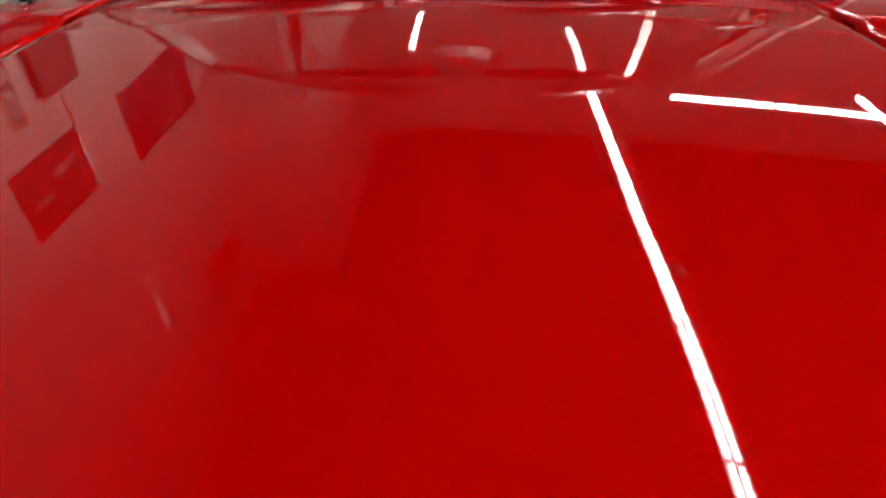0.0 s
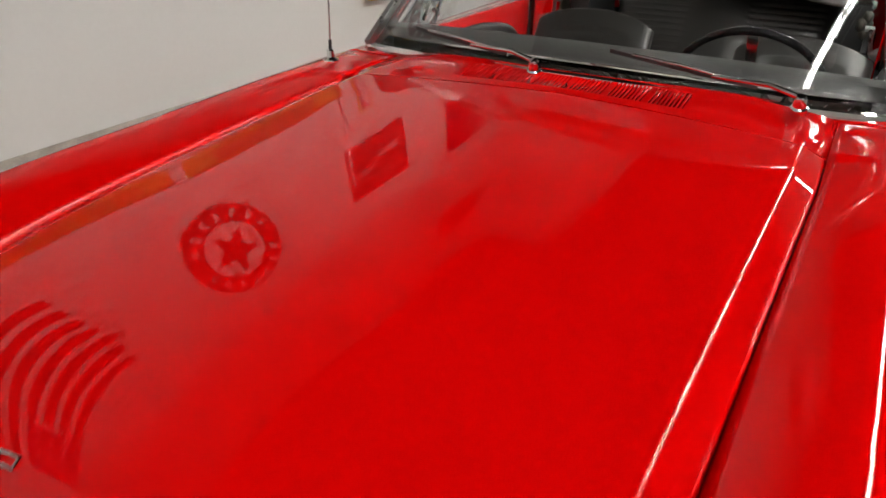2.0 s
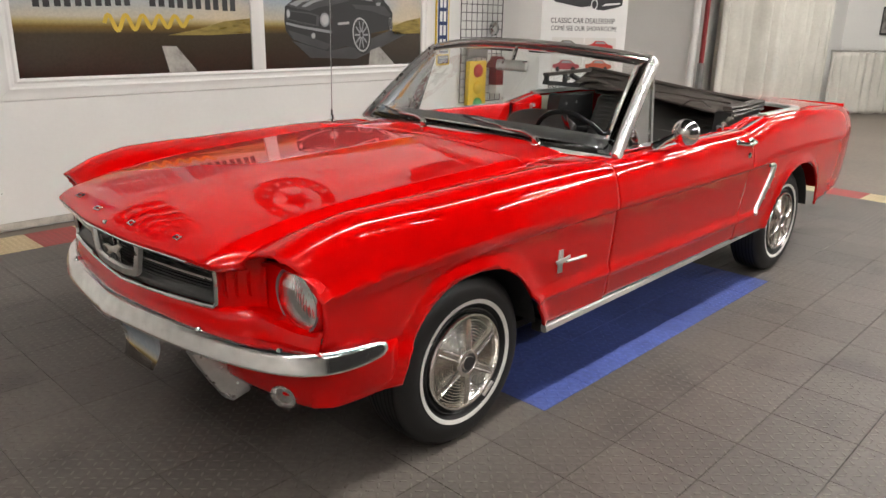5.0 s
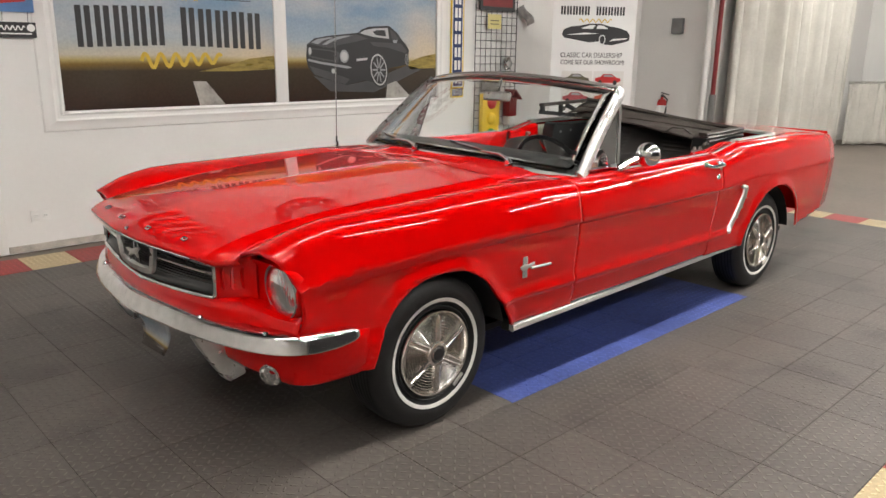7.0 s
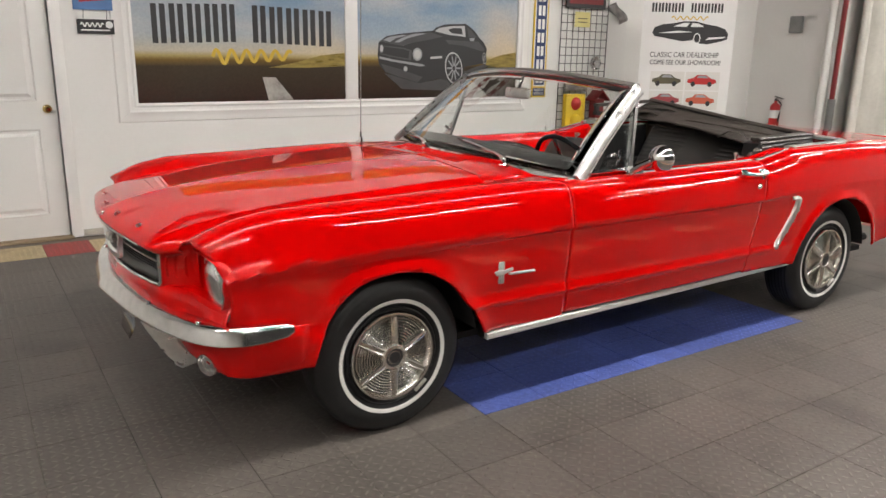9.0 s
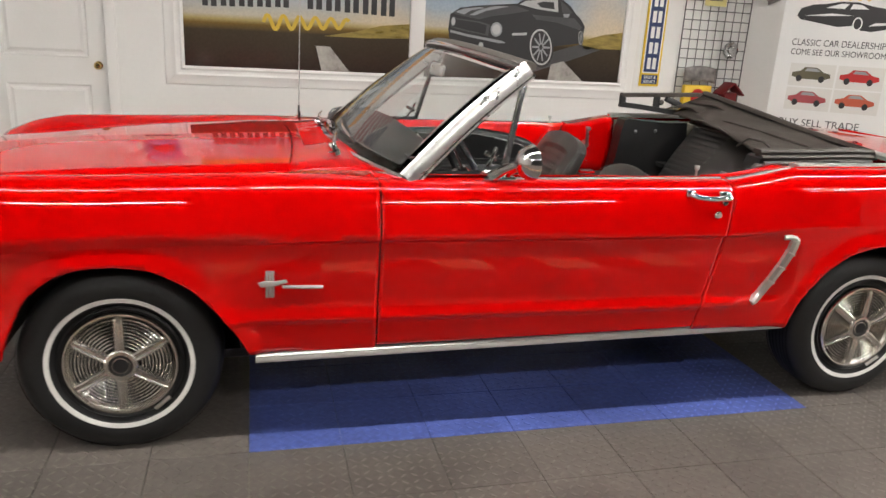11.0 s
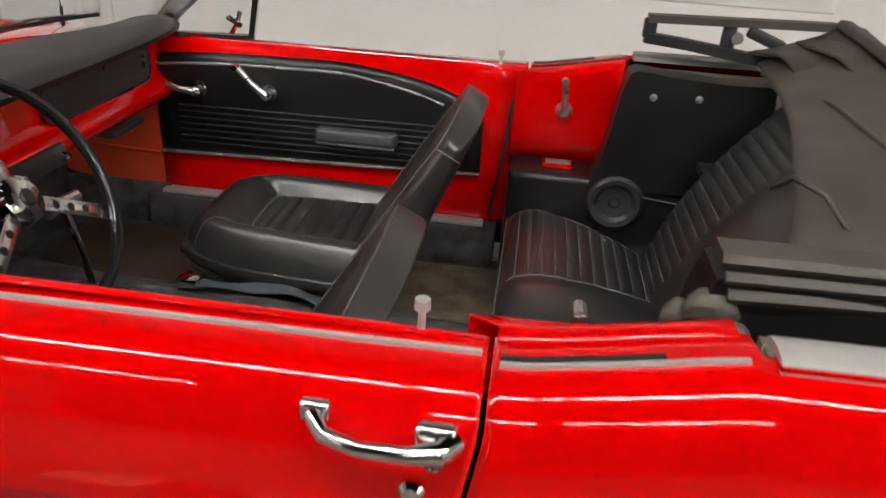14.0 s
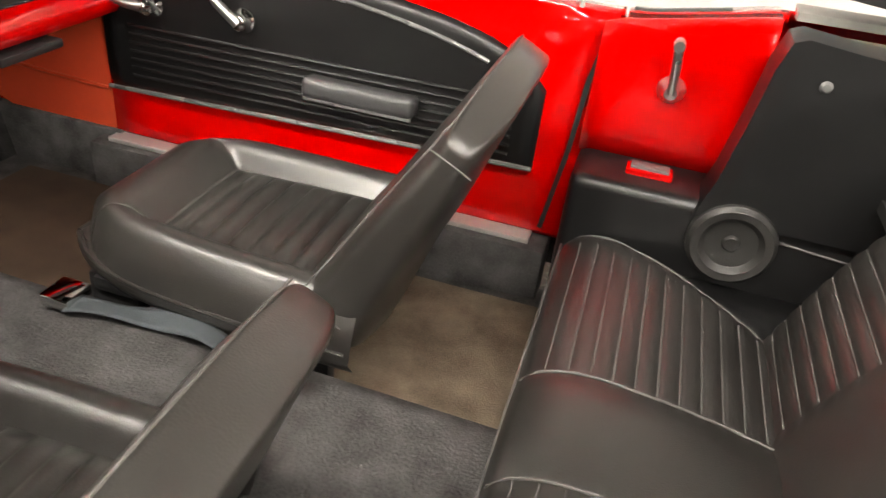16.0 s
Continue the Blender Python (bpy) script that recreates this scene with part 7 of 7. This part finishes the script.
# small wall signs
sg = thing("script_sign", "small black sign with pale script and round badge", "sign")
board("sign_board", -0.445, -0.200, 1.465, 1.566, 0.016, INK, sg, thick=0.014)
sweep("script_stroke", [(-0.42 + 0.15 * u, Y - 0.0175, 1.528 + 0.014 * math.sin(28 * u)) for u in np.linspace(0, 1, 40)], [(-0.0008, -0.004), (0.0008, -0.004), (0.0008, 0.004), (-0.0008, 0.004)], WHITEPRINT, sg)
board("sign_rule", -0.42, -0.23, 1.487, 1.496, 0.0175, WHITEPRINT, sg, thick=0.001)
poly("round_badge", [(0.025 * math.cos(a), 0.025 * math.sin(a)) for a in np.linspace(0, 2 * math.pi, 20, endpoint=False)], WHITEPRINT, sg, 0.0175, at=(-0.232, 1.530))
for x in (-0.40, -0.245):
    tube("chain", [(x, Y - 0.010, 1.566), (x + 0.005, Y - 0.010, 1.63)], 0.002, BLACK, sg, n=5)
sb = thing("picture_sign", "blue tin sign with a red shape", "sign")
board("sign_board", -0.46, -0.20, 1.63, 1.90, 0.016, BLUEPRINT, sb, thick=0.014)
poly("red_shape", [(-0.42, 1.68), (-0.25, 1.70), (-0.24, 1.75), (-0.32, 1.79), (-0.41, 1.76)], REDPRINT, sb, 0.0175)

vs = thing("upright_sign", "tall blue tin sign with white block lettering and yellow border", "sign")
board("sign_board", 3.700, 3.885, 0.955, 2.30, 0.014, YELLOWPRINT, vs, thick=0.010)
board("sign_field", 3.716, 3.869, 1.065, 2.285, 0.0155, WHITEPRINT, vs, thick=0.001)
board("sign_field", 3.726, 3.859, 1.075, 2.275, 0.0168, NAVY, vs, thick=0.001)
for k in range(9):
    z = 1.10 + 0.13 * k
    bm = bmesh.new()
    for a, b_, ww, hh in block_letter((k * 5 + 1) % 4, 0.085, 0.095, 0.022):
        slab(bm, (ww, hh, 0.001), (a + ww / 2, b_ + hh / 2, 0))
    bm.transform(on_wall(3.750, z, 0.0184))
    part("lettering_bar", bm, WHITEPRINT, vs, smooth=False)
board("sign_foot", 3.716, 3.869, 0.972, 1.050, 0.0155, NAVY, vs, thick=0.001)
letters("foot_text", "SALES &\nSERVICE", 0.036, on_wall(3.7925, 1.018, 0.0172), WHITEPRINT, vs, align="CENTER", squeeze=0.95)

# wire display grid with a toy traffic light, a red bird house, a steel disc and leaflets
wg = thing("wire_grid", "black wire display grid on the wall", "display grid")
GX0, GX1, GZ0, GZ1 = 4.045, 4.690, 0.56, 2.10
n = 9
for k in range(n):
    x = GX0 + (GX1 - GX0) * k / (n - 1)
    tube("wire", [(x, Y - 0.025, GZ0), (x, Y - 0.025, GZ1)], 0.0035 if 0 < k < n - 1 else 0.005, INK, wg, n=5)
for k in range(20):
    z = GZ0 + (GZ1 - GZ0) * k / 19
    tube("wire", [(GX0, Y - 0.030, z), (GX1, Y - 0.030, z)], 0.0035 if 0 < k < 19 else 0.005, INK, wg, n=5)
tl = thing("traffic_light_sign", "yellow tin traffic light sign with red and yellow lamps", "sign", (4.235, Y - 0.075, 0.985))
block("yellow_body", (0.27, 0.06, 0.56), (0, 0, -0.28), YELLOWPRINT, tl, bevel=0.012)
for z, m_ in ((-0.10, REDPRINT), (-0.27, YELLOWPRINT), (-0.44, GREENPRINT)):
    lathe("lamp_dome", [(0.0, 0.040), (0.035, 0.034), (0.06, 0.016), (0.068, 0.0)], Matrix.Translation((0, -0.03, z)) @ pose(0, 0, 0, 90, 0, 0), m_, tl, n=28)
lf = thing("printed_cap_card", "curled leaflet with a landscape print", "leaflet", (4.25, Y - 0.06, 1.02))
P = [[(x, -0.02 * math.cos(5 * x), z + 0.03 * math.cos(8 * x)) for z in np.linspace(-0.03, 0.10, 5)] for x in np.linspace(-0.16, 0.16, 12)]
grid("card", P, CARDPRINT, lf, thick=0.002)
bh = thing("bird_house", "small red wooden bird house", "bird house", (4.545, Y - 0.09, 0.70))
block("house_body", (0.12, 0.10, 0.20), (0, 0, 0.13), REDWOOD, bh, bevel=0.003)
for s in (-1, 1):
    block("roof_board", (0.15, 0.15, 0.014), (s * 0.055, -0.01, 0.265), REDWOOD, bh, rot=(0, s * 44, 0), bevel=0.002)
block("pale_base", (0.10, 0.10, 0.09), (0, 0, -0.015), WHITEPRINT, bh, bevel=0.003)
sd = thing("steel_disc", "round dark steel ornament on the wire grid", "ornament", (4.535, Y - 0.04, 1.295))
lathe("disc", [(0.0, 0.020), (0.03, 0.022), (0.035, 0.012), (0.055, 0.014), (0.066, 0.020), (0.072, 0.006), (0.072, 0.0)], pose(0, 0, 0, 90, 0, 0), STAINLESS, sd, n=32)
yn = thing("yellow_note", "yellow paper note taped to the wall", "note")
board("note_sheet", 4.22, 4.43, 1.655, 1.805, 0.034, YELLOWNOTE, yn, thick=0.002)
for k in range(2):
    board("note_line", 4.26, 4.39, 1.70 + 0.035 * k, 1.708 + 0.035 * k, 0.0352, INK, yn, thick=0.0006)
fr = thing("framed_picture", "dark framed picture with a red print", "picture")
board("picture_frame", 4.08, 4.62, 1.84, 2.22, 0.055, INK, fr, thick=0.02)
board("picture_print", 4.12, 4.58, 1.88, 2.18, 0.0565, REDWOOD, fr, thick=0.001)
lh = thing("leaflet_holder", "dark hanging leaflet with a landscape print", "leaflet", (4.80, Y - 0.05, 1.74))
P = [[(0.09 * u - 0.10 * v, -0.03 * math.sin(3 * u), -0.10 * u - 0.04 * v + 0.08) for v in np.linspace(-0.6, 0.6, 4)] for u in np.linspace(-0.8, 1.0, 9)]
grid("leaflet", P, CARDPRINT, lh, thick=0.003)

# ---- signs high on the wall, seen mirrored in the hood ----
rs = thing("round_star_sign", "large round sign, dark ring and star on white", "sign", (1.809, Y - 0.02, 2.903))
def disc(name, r0, r1, mat, out):
    bm = bmesh.new()
    k = 48
    a = [bm.verts.new((r0 * math.cos(2 * math.pi * i / k), -out, r0 * math.sin(2 * math.pi * i / k))) for i in range(k)]
    b = [bm.verts.new((r1 * math.cos(2 * math.pi * i / k), -out, r1 * math.sin(2 * math.pi * i / k))) for i in range(k)]
    for i in range(k):
        bm.faces.new((a[i], a[(i + 1) % k], b[(i + 1) % k], b[i]))
    bmesh.ops.recalc_face_normals(bm, faces=bm.faces)
    return solid(part(name, bm, mat, rs, smooth=False), 0.006)


disc("sign_face", 0.50, 0.002, WHITEPRINT, 0.004)
disc("dark_ring", 0.50, 0.315, REDWOOD, 0.008)
st = [((0.27 if q % 2 == 0 else 0.108) * math.sin(q * math.pi / 5), (0.27 if q % 2 == 0 else 0.108) * math.cos(q * math.pi / 5)) for q in range(10)]
plate_shape("star", st, 0.004, Matrix(((1, 0, 0, 0), (0, 0, -1, -0.008), (0, 1, 0, 0), (0, 0, 0, 1))), INK, rs)
for k in range(16):
    if k in (4, 12):
        continue
    a = math.pi * 2 * k / 16
    bm = slab(bmesh.new(), (0.055, 0.004, 0.09), (0, 0, 0))
    bm.transform(pose(0.41 * math.sin(a), -0.016, 0.41 * math.cos(a)) @ pose(0, 0, 0, 0, math.degrees(a), 0))
    part("ring_bar", bm, WHITEPRINT, rs, smooth=False)
for sx, sz in ((-1, 1), (1, 1), (1, -1), (-1, -1)):
    tube("sign_bracket", [(sx * 0.30, -0.002, sz * 0.56), (sx * 0.56, -0.002, sz * 0.56), (sx * 0.56, -0.002, sz * 0.30)], 0.006, INK, rs, n=5)


def wall_poster(name, label, x0, x1, z0, z1, mat, marks):
    t = thing(name, label, "poster")
    board("poster_sheet", x0, x1, z0, z1, 0.006, mat, t)
    for a, b, c, d, m_ in marks:
        board("printed_shape", x0 + (x1 - x0) * a, x0 + (x1 - x0) * b, z0 + (z1 - z0) * c, z0 + (z1 - z0) * d, 0.0074, m_, t, thick=0.001)
    return t


wall_poster("dark_poster", "dark red poster with pale marks", 3.41, 4.355, 2.55, 3.11, REDWOOD, ((0.15, 0.4, 0.5, 0.6, GREYPRINT), (0.5, 0.85, 0.3, 0.42, GREYPRINT), (0.45, 0.6, 0.65, 0.85, GREYDARK)))
# two more high on the recessed wall
def recess_sign(name, label, x0, x1, z0, z1, mat):
    t = thing(name, label, "sign", ((x0 + x1) / 2, 3.296, (z0 + z1) / 2))
    block("sign_board", (x1 - x0, 0.012, z1 - z0), (0, -0.003, 0), mat, t, bevel=0.002)
    return t


rsn = recess_sign("drawing_poster", "dark plum poster with a pale line drawing", 5.60, 7.30, 2.75, 3.47, PLUM)
for a, b in (((-0.35, 0.28), (0.30, 0.30)), ((0.30, 0.30), (0.42, -0.22)), ((0.42, -0.22), (-0.20, -0.30)), ((-0.20, -0.30), (-0.35, 0.28)), ((-0.22, 0.12), (0.30, 0.16)), ((-0.10, -0.02), (0.0, -0.14)), ((0.12, 0.0), (0.2, -0.14))):
    tube("drawn_line", [(a[0], -0.010, a[1]), (b[0], -0.010, b[1])], 0.012, GREYPRINT, rsn, n=5)
recess_sign("dark_board", "plain dark board high on the white wall", 6.10, 7.20, 5.33, 5.85, REDWOOD)
# a waving flag on the wall, blue starry corner and curved red stripes
fl = thing("wall_flag", "waving flag wall art with red stripes and a blue corner", "flag")


def flag_point(u, v):
    """A place on the waving flag, u along it and v down it, 0 to 1."""
    return -1.62 + 1.92 * u + 0.05 * math.sin(5 * v), 3.42 - 0.88 * v + 0.10 * math.sin(5.6 * u + 0.4) * (0.6 + 0.4 * u) - 0.10 * u


for k in range(7):
    u0 = 0.46 if k < 4 else 0.0
    v0 = 2 * k / 13
    us = np.linspace(u0, 1, 22)
    poly("red_stripe", [flag_point(u, v0) for u in us] + [flag_point(u, v0 + 0.085) for u in us[::-1]], FLAGRED, fl, 0.006, thick=0.004)
us = np.linspace(0, 0.44, 12)
poly("blue_corner", [flag_point(u, 0.0) for u in us] + [flag_point(u, 0.53) for u in us[::-1]], FLAGBLUE, fl, 0.006, thick=0.004)
star = [((0.034 if q % 2 == 0 else 0.014) * math.sin(q * math.pi / 5), (0.034 if q % 2 == 0 else 0.014) * math.cos(q * math.pi / 5)) for q in range(10)]
for i in range(6):
    for j in range(4):
        poly("star", star, WHITEPRINT, fl, 0.0085, thick=0.002, at=flag_point(0.05 + 0.068 * i, 0.07 + 0.125 * j))

# ---- roll-up banner on its stand ----
bn = thing("roll_up_banner", "white roll-up banner with black car drawing and lettering", "banner")
A2 = Vector((4.649, 2.344))
U2 = (Vector((5.215, 1.942)) - A2).normalized()
N2 = Vector((U2.y, -U2.x))


def on_banner(s_, z, out=0.0):
    o = A2 + U2 * s_ + N2 * out
    return Matrix(((U2.x, 0, N2.x, o.x), (U2.y, 0, N2.y, o.y), (0, 1, 0, z), (0, 0, 0, 1)))


def rect(w, h):
    return [(0, 0), (w, 0), (w, h), (0, h)]


plate_shape("banner_sheet", rect(0.90, 2.00), 0.003, on_banner(-0.10, 0.06, -0.003), BANNERWHITE, bn)
plate_shape("stand_foot", rect(0.92, 0.055), 0.12, on_banner(-0.11, 0.0, -0.06), STAINLESS, bn, bevel=0.006)
plate_shape("top_rail", rect(0.92, 0.03), 0.016, on_banner(-0.11, 2.06, -0.008), STAINLESS, bn)
tube("stand_pole", [tuple((A2 + U2 * 0.35 - N2 * 0.03).to_3d() + Vector((0, 0, z))) for z in (0.02, 1.0, 2.05)], 0.01, STAINLESS, bn, n=6)
bar_word(-0.02, 0.30, 1.800, 0.085, 5, lambda c: 0, INK, bn, 0.001, on_banner)
bar_word(0.36, 0.68, 1.800, 0.085, 5, lambda c: 0, INK, bn, 0.001, on_banner)
gold = [on_banner(0.18 + 0.35 * u, 1.775 - 0.03 + 0.016 * math.sin(u * 34), 0.002).translation for u in np.linspace(0, 1, 50)]
sweep("script_stroke", [tuple(p) for p in gold], [(-0.0008, -0.005), (0.0008, -0.005), (0.0008, 0.005), (-0.0008, 0.005)], GOLD, bn)
cs = [(0.0, 1.60), (0.02, 1.655), (0.10, 1.685), (0.20, 1.695), (0.30, 1.715), (0.42, 1.715), (0.52, 1.690), (0.62, 1.675), (0.71, 1.645), (0.74, 1.60), (0.735, 1.55), (0.68, 1.53), (0.55, 1.50), (0.47, 1.505), (0.42, 1.54), (0.30, 1.525), (0.18, 1.545), (0.10, 1.56), (0.03, 1.57)]
plate_shape("printed_car", cs, 0.001, on_banner(0, 0, 0.0005), INK, bn)
for o in ([(0.20, 1.665), (0.30, 1.70), (0.36, 1.70), (0.33, 1.662)], [(0.37, 1.662), (0.385, 1.70), (0.45, 1.695), (0.50, 1.665)], [(0.05, 1.60), (0.25, 1.625), (0.40, 1.615), (0.24, 1.605)], [(0.52, 1.54), (0.70, 1.56), (0.72, 1.575), (0.56, 1.565)]):
    plate_shape("printed_highlight", o, 0.001, on_banner(0, 0, 0.0018), BANNERWHITE, bn)
plate_shape("printed_wheel", [(0.035 * math.cos(a), 0.05 * math.sin(a)) for a in np.linspace(0, 2 * math.pi, 24, endpoint=False)], 0.001, on_banner(0.44, 1.555, 0.0018), BANNERWHITE, bn)
plate_shape("printed_wheel", [(0.026 * math.cos(a), 0.040 * math.sin(a)) for a in np.linspace(0, 2 * math.pi, 24, endpoint=False)], 0.001, on_banner(0.44, 1.555, 0.003), INK, bn)
letters("banner_text", "CLASSIC CAR DEALERSHIP", 0.072, on_banner(-0.005, 1.372, 0.001), INK, bn, squeeze=0.80)
letters("banner_text", "COME SEE OUR SHOWROOM!", 0.066, on_banner(0.0, 1.300, 0.001), INK, bn, squeeze=0.78)
for i, (c, sx, z) in enumerate(((OLIVEPRINT, 0.02, 1.10), (REDPRINT, 0.37, 1.10), (REDPRINT2, 0.02, 0.91), (ORANGERED, 0.37, 0.91))):
    plate_shape("picture_field", rect(0.335, 0.178), 0.0008, on_banner(sx, z - 0.045, 0.0005), PALEPRINT, bn)
    o = [(0.02, 0.03), (0.02, 0.06), (0.08, 0.075), (0.11, 0.105), (0.20, 0.105), (0.25, 0.07), (0.30, 0.058), (0.305, 0.03), (0.26, 0.012), (0.08, 0.012)]
    plate_shape("printed_car", o, 0.0008, on_banner(sx, z, 0.0015), c, bn)
    plate_shape("printed_window", [(0.11, 0.075), (0.125, 0.098), (0.195, 0.098), (0.225, 0.073)], 0.0008, on_banner(sx, z, 0.0026), GREYPRINT, bn)
    for wx in (0.075, 0.24):
        plate_shape("printed_wheel", [(wx + 0.022 * math.cos(a), 0.015 + 0.026 * math.sin(a)) for a in np.linspace(0, 2 * math.pi, 16, endpoint=False)], 0.0008, on_banner(sx, z, 0.0026), INK, bn)
letters("banner_text", "BUY SELL TRADE", 0.082, on_banner(0.0, 0.735, 0.001), INK, bn, squeeze=0.98)
letters("banner_text", "EASY FINANCING", 0.066, on_banner(0.06, 0.625, 0.001), INK, bn, squeeze=0.98)
letters("banner_text", "LOW RATES", 0.066, on_banner(0.06, 0.53, 0.001), INK, bn, squeeze=0.98)
for z in (0.635, 0.54):
    plate_shape("bullet", [(0.014 * math.cos(a), 0.014 * math.sin(a)) for a in np.linspace(0, 2 * math.pi, 12, endpoint=False)], 0.001, on_banner(0.015, z + 0.012, 0.001), GOLD, bn)

# ---- far end: extinguisher, pole, curtain, pictures ----
fe = thing("fire_extinguisher", "red fire extinguisher hung on the white wall", "extinguisher", (7.54, 2.83, 0.70))
lathe("cylinder", [(0.0, -0.16), (0.055, -0.155), (0.062, -0.14), (0.062, 0.08), (0.045, 0.115), (0.02, 0.125), (0.02, 0.15)], Matrix(), REDPRINT, fe, n=28)
lathe("label_band", [(0.0632, -0.06), (0.0632, 0.04)], Matrix(), WHITEPRINT, fe, n=28)
block("valve", (0.03, 0.03, 0.04), (0, 0, 0.165), BLACK, fe, bevel=0.004)
block("lever", (0.02, 0.12, 0.012), (0, -0.04, 0.195), BLACK, fe, rot=(12, 0, 0), bevel=0.003)
tube("hose", [(0, -0.03, 0.16), (-0.02, -0.09, 0.12), (-0.02, -0.08, -0.02), (-0.02, -0.07, -0.10)], 0.011, BLACK, fe, n=8)
al = thing("alarm_box", "small grey alarm box on the wall", "alarm box", (7.56, 2.70, 1.78))
block("box_body", (0.06, 0.16, 0.20), (0, 0, 0), GREYMETAL, al, bevel=0.01)
rp = thing("red_pole", "dark red pole with a white pipe", "pole", (7.50, 2.08, 0))
tube("pole_shaft", [(0, 0, 0.9), (0, 0, 3.6)], 0.030, REDWOOD, rp, n=10)
tube("pole_sleeve", [(0, 0, 0), (0, 0, 0.92)], 0.045, GREYMETAL, rp, n=10)
tube("white_pipe", [(-0.02, 0.12, 0), (-0.02, 0.12, 3.6)], 0.045, TRIMWHITE, rp, n=12)


def drape(name, label, pts, z0, z1, folds, depth, mat, hold=0.0):
    """A hanging curtain along a line of the plan."""
    L_ = [math.dist(a, b) for a, b in zip(pts, pts[1:])]
    tot = sum(L_)
    P = []
    rnd = random.Random(len(name) + folds)
    ph = [rnd.uniform(-0.5, 0.5) for _ in range(folds + 2)]
    n_ = folds * 10
    for i in range(n_ + 1):
        d = tot * i / n_
        k, e = 0, d
        while k < len(L_) - 1 and e > L_[k]:
            e -= L_[k]
            k += 1
        a, b = Vector(pts[k]), Vector(pts[k + 1])
        t = (b - a).normalized()
        nrm = Vector((t.y, -t.x))
        f = i / 10
        row = []
        for v in np.linspace(0, 1, 14):
            amp = depth * (0.7 + 0.5 * ph[int(f) % len(ph)]) * (0.55 + 0.45 * math.sin(v * 2.0 + ph[int(f)]))
            o = amp * math.sin(2 * math.pi * f + 0.8 * ph[int(f)] * v) + 0.3 * amp * math.sin(4.4 * math.pi * f + 2 * v)
            p = a + t * e + nrm * o
            row.append((p.x, p.y, z1 + (z0 - z1) * v + (0.012 * math.sin(f * 3.1) if v == 1 else 0)))
        P.append(row)
    t_ = thing(name, label, "curtain")
    grid("cloth", P, mat, t_, thick=0.004, angle=70)
    sweep("curtain_rail", [(p[0], p[1], z1 + 0.02) for p in pts], ring(0.014, 8), BRUSHED, t_)
    return t_


drape("white_curtain", "tall creased off-white curtain hung from a rail", [(7.72, 2.02), (9.6, 1.95), (11.35, 1.86)], 0.02, 3.3, 11, 0.125, DRAPE)
drape("white_skirt", "low white pleated cloth skirt", [(11.45, 1.80), (12.1, 1.45), (12.7, 1.05)], 0.02, 1.0, 9, 0.05, DRAPE)
for k, (y, z, w, h) in enumerate(((1.55, 1.50, 0.14, 0.46), (1.22, 1.52, 0.34, 0.58), (0.94, 1.50, 0.14, 0.46), (1.2, 2.05, 0.34, 0.3))):
    pc = thing("wall_picture", "dark framed picture on the far wall", "picture", (13.17, y, z), group="pictures on the far wall")
    block("picture_frame", (0.03, w, h), (0, 0, 0), INK, pc, bevel=0.004)
    block("picture_print", (0.004, w - 0.05, h - 0.06), (-0.0165, 0, 0), CARDPRINT, pc)
bn2 = thing("waste_bin", "black plastic waste bin on the floor", "bin", (12.4, 0.50, 0))
lathe("bin_body", [(0.0, 0.0), (0.20, 0.0), (0.24, 0.75), (0.25, 0.76), (0.25, 0.80), (0.235, 0.80), (0.22, 0.05), (0.0, 0.04)], Matrix(), BLACK, bn2, n=28)
lathe("bin_lid", [(0.0, 0.86), (0.15, 0.85), (0.24, 0.81), (0.25, 0.80)], Matrix(), BLACK, bn2, n=28)
# ---- floor tiles, each its own piece ----
def tile_mesh(name, w, d, mat):
    bm = bmesh.new()
    slab(bm, (w - 0.0022, d - 0.0022, 0.012), (0, 0, -0.006))
    top = [e for e in bm.edges if all(v.co.z > -0.001 for v in e.verts)]
    bmesh.ops.bevel(bm, geom=top, offset=0.0011, segments=1, affect="EDGES")
    me = bpy.data.meshes.new(name)
    bm.to_mesh(me)
    bm.free()
    me.materials.append(mat)
    return me


BX0, BY0 = 0.379, -0.858
SHAPES = {c: tile_mesh("floor_tile", TILE, TILE, m) for c, m in (("grey", TILE_GREY), ("blue", TILE_BLUE), ("red", TILE_RED), ("tan", TILE_TAN))}
EDGE = {c: tile_mesh("border_tile", TILE, 0.37, m) for c, m in (("red", TILE_RED), ("tan", TILE_TAN))}
far_tiles = bmesh.new()
for i in range(-18, 17):
    for j in range(-5, 12):
        x, y = BX0 + (i + 0.5) * TILE, BY0 + (j + 0.5) * TILE
        if j == 11:
            if y > 0 and i < 15:
                o = new("border_tile", EDGE["tan" if i % 2 else "red"])
                o.location, o.parent = (x, 2.497 + 0.187, 0), floor
            continue
        c = "grey"
        if 0 <= i < 7 and 0 <= j < 5:
            c = "blue"
        if i == 16 or j == -5:
            c = "red" if (i + j) % 2 else "tan"
        if c == "grey" and (i < -7 or j < -4 or i > 12):
            slab(far_tiles, (TILE - 0.0012, TILE - 0.0012, 0.012), (x, y, -0.006))
            continue
        o = new("floor_tile", SHAPES[c])
        o.location, o.parent = (x, y, 0), floor
far = part("floor_tiles", far_tiles, TILE_GREY, floor, smooth=False)
tagged(far, kind="stuff")
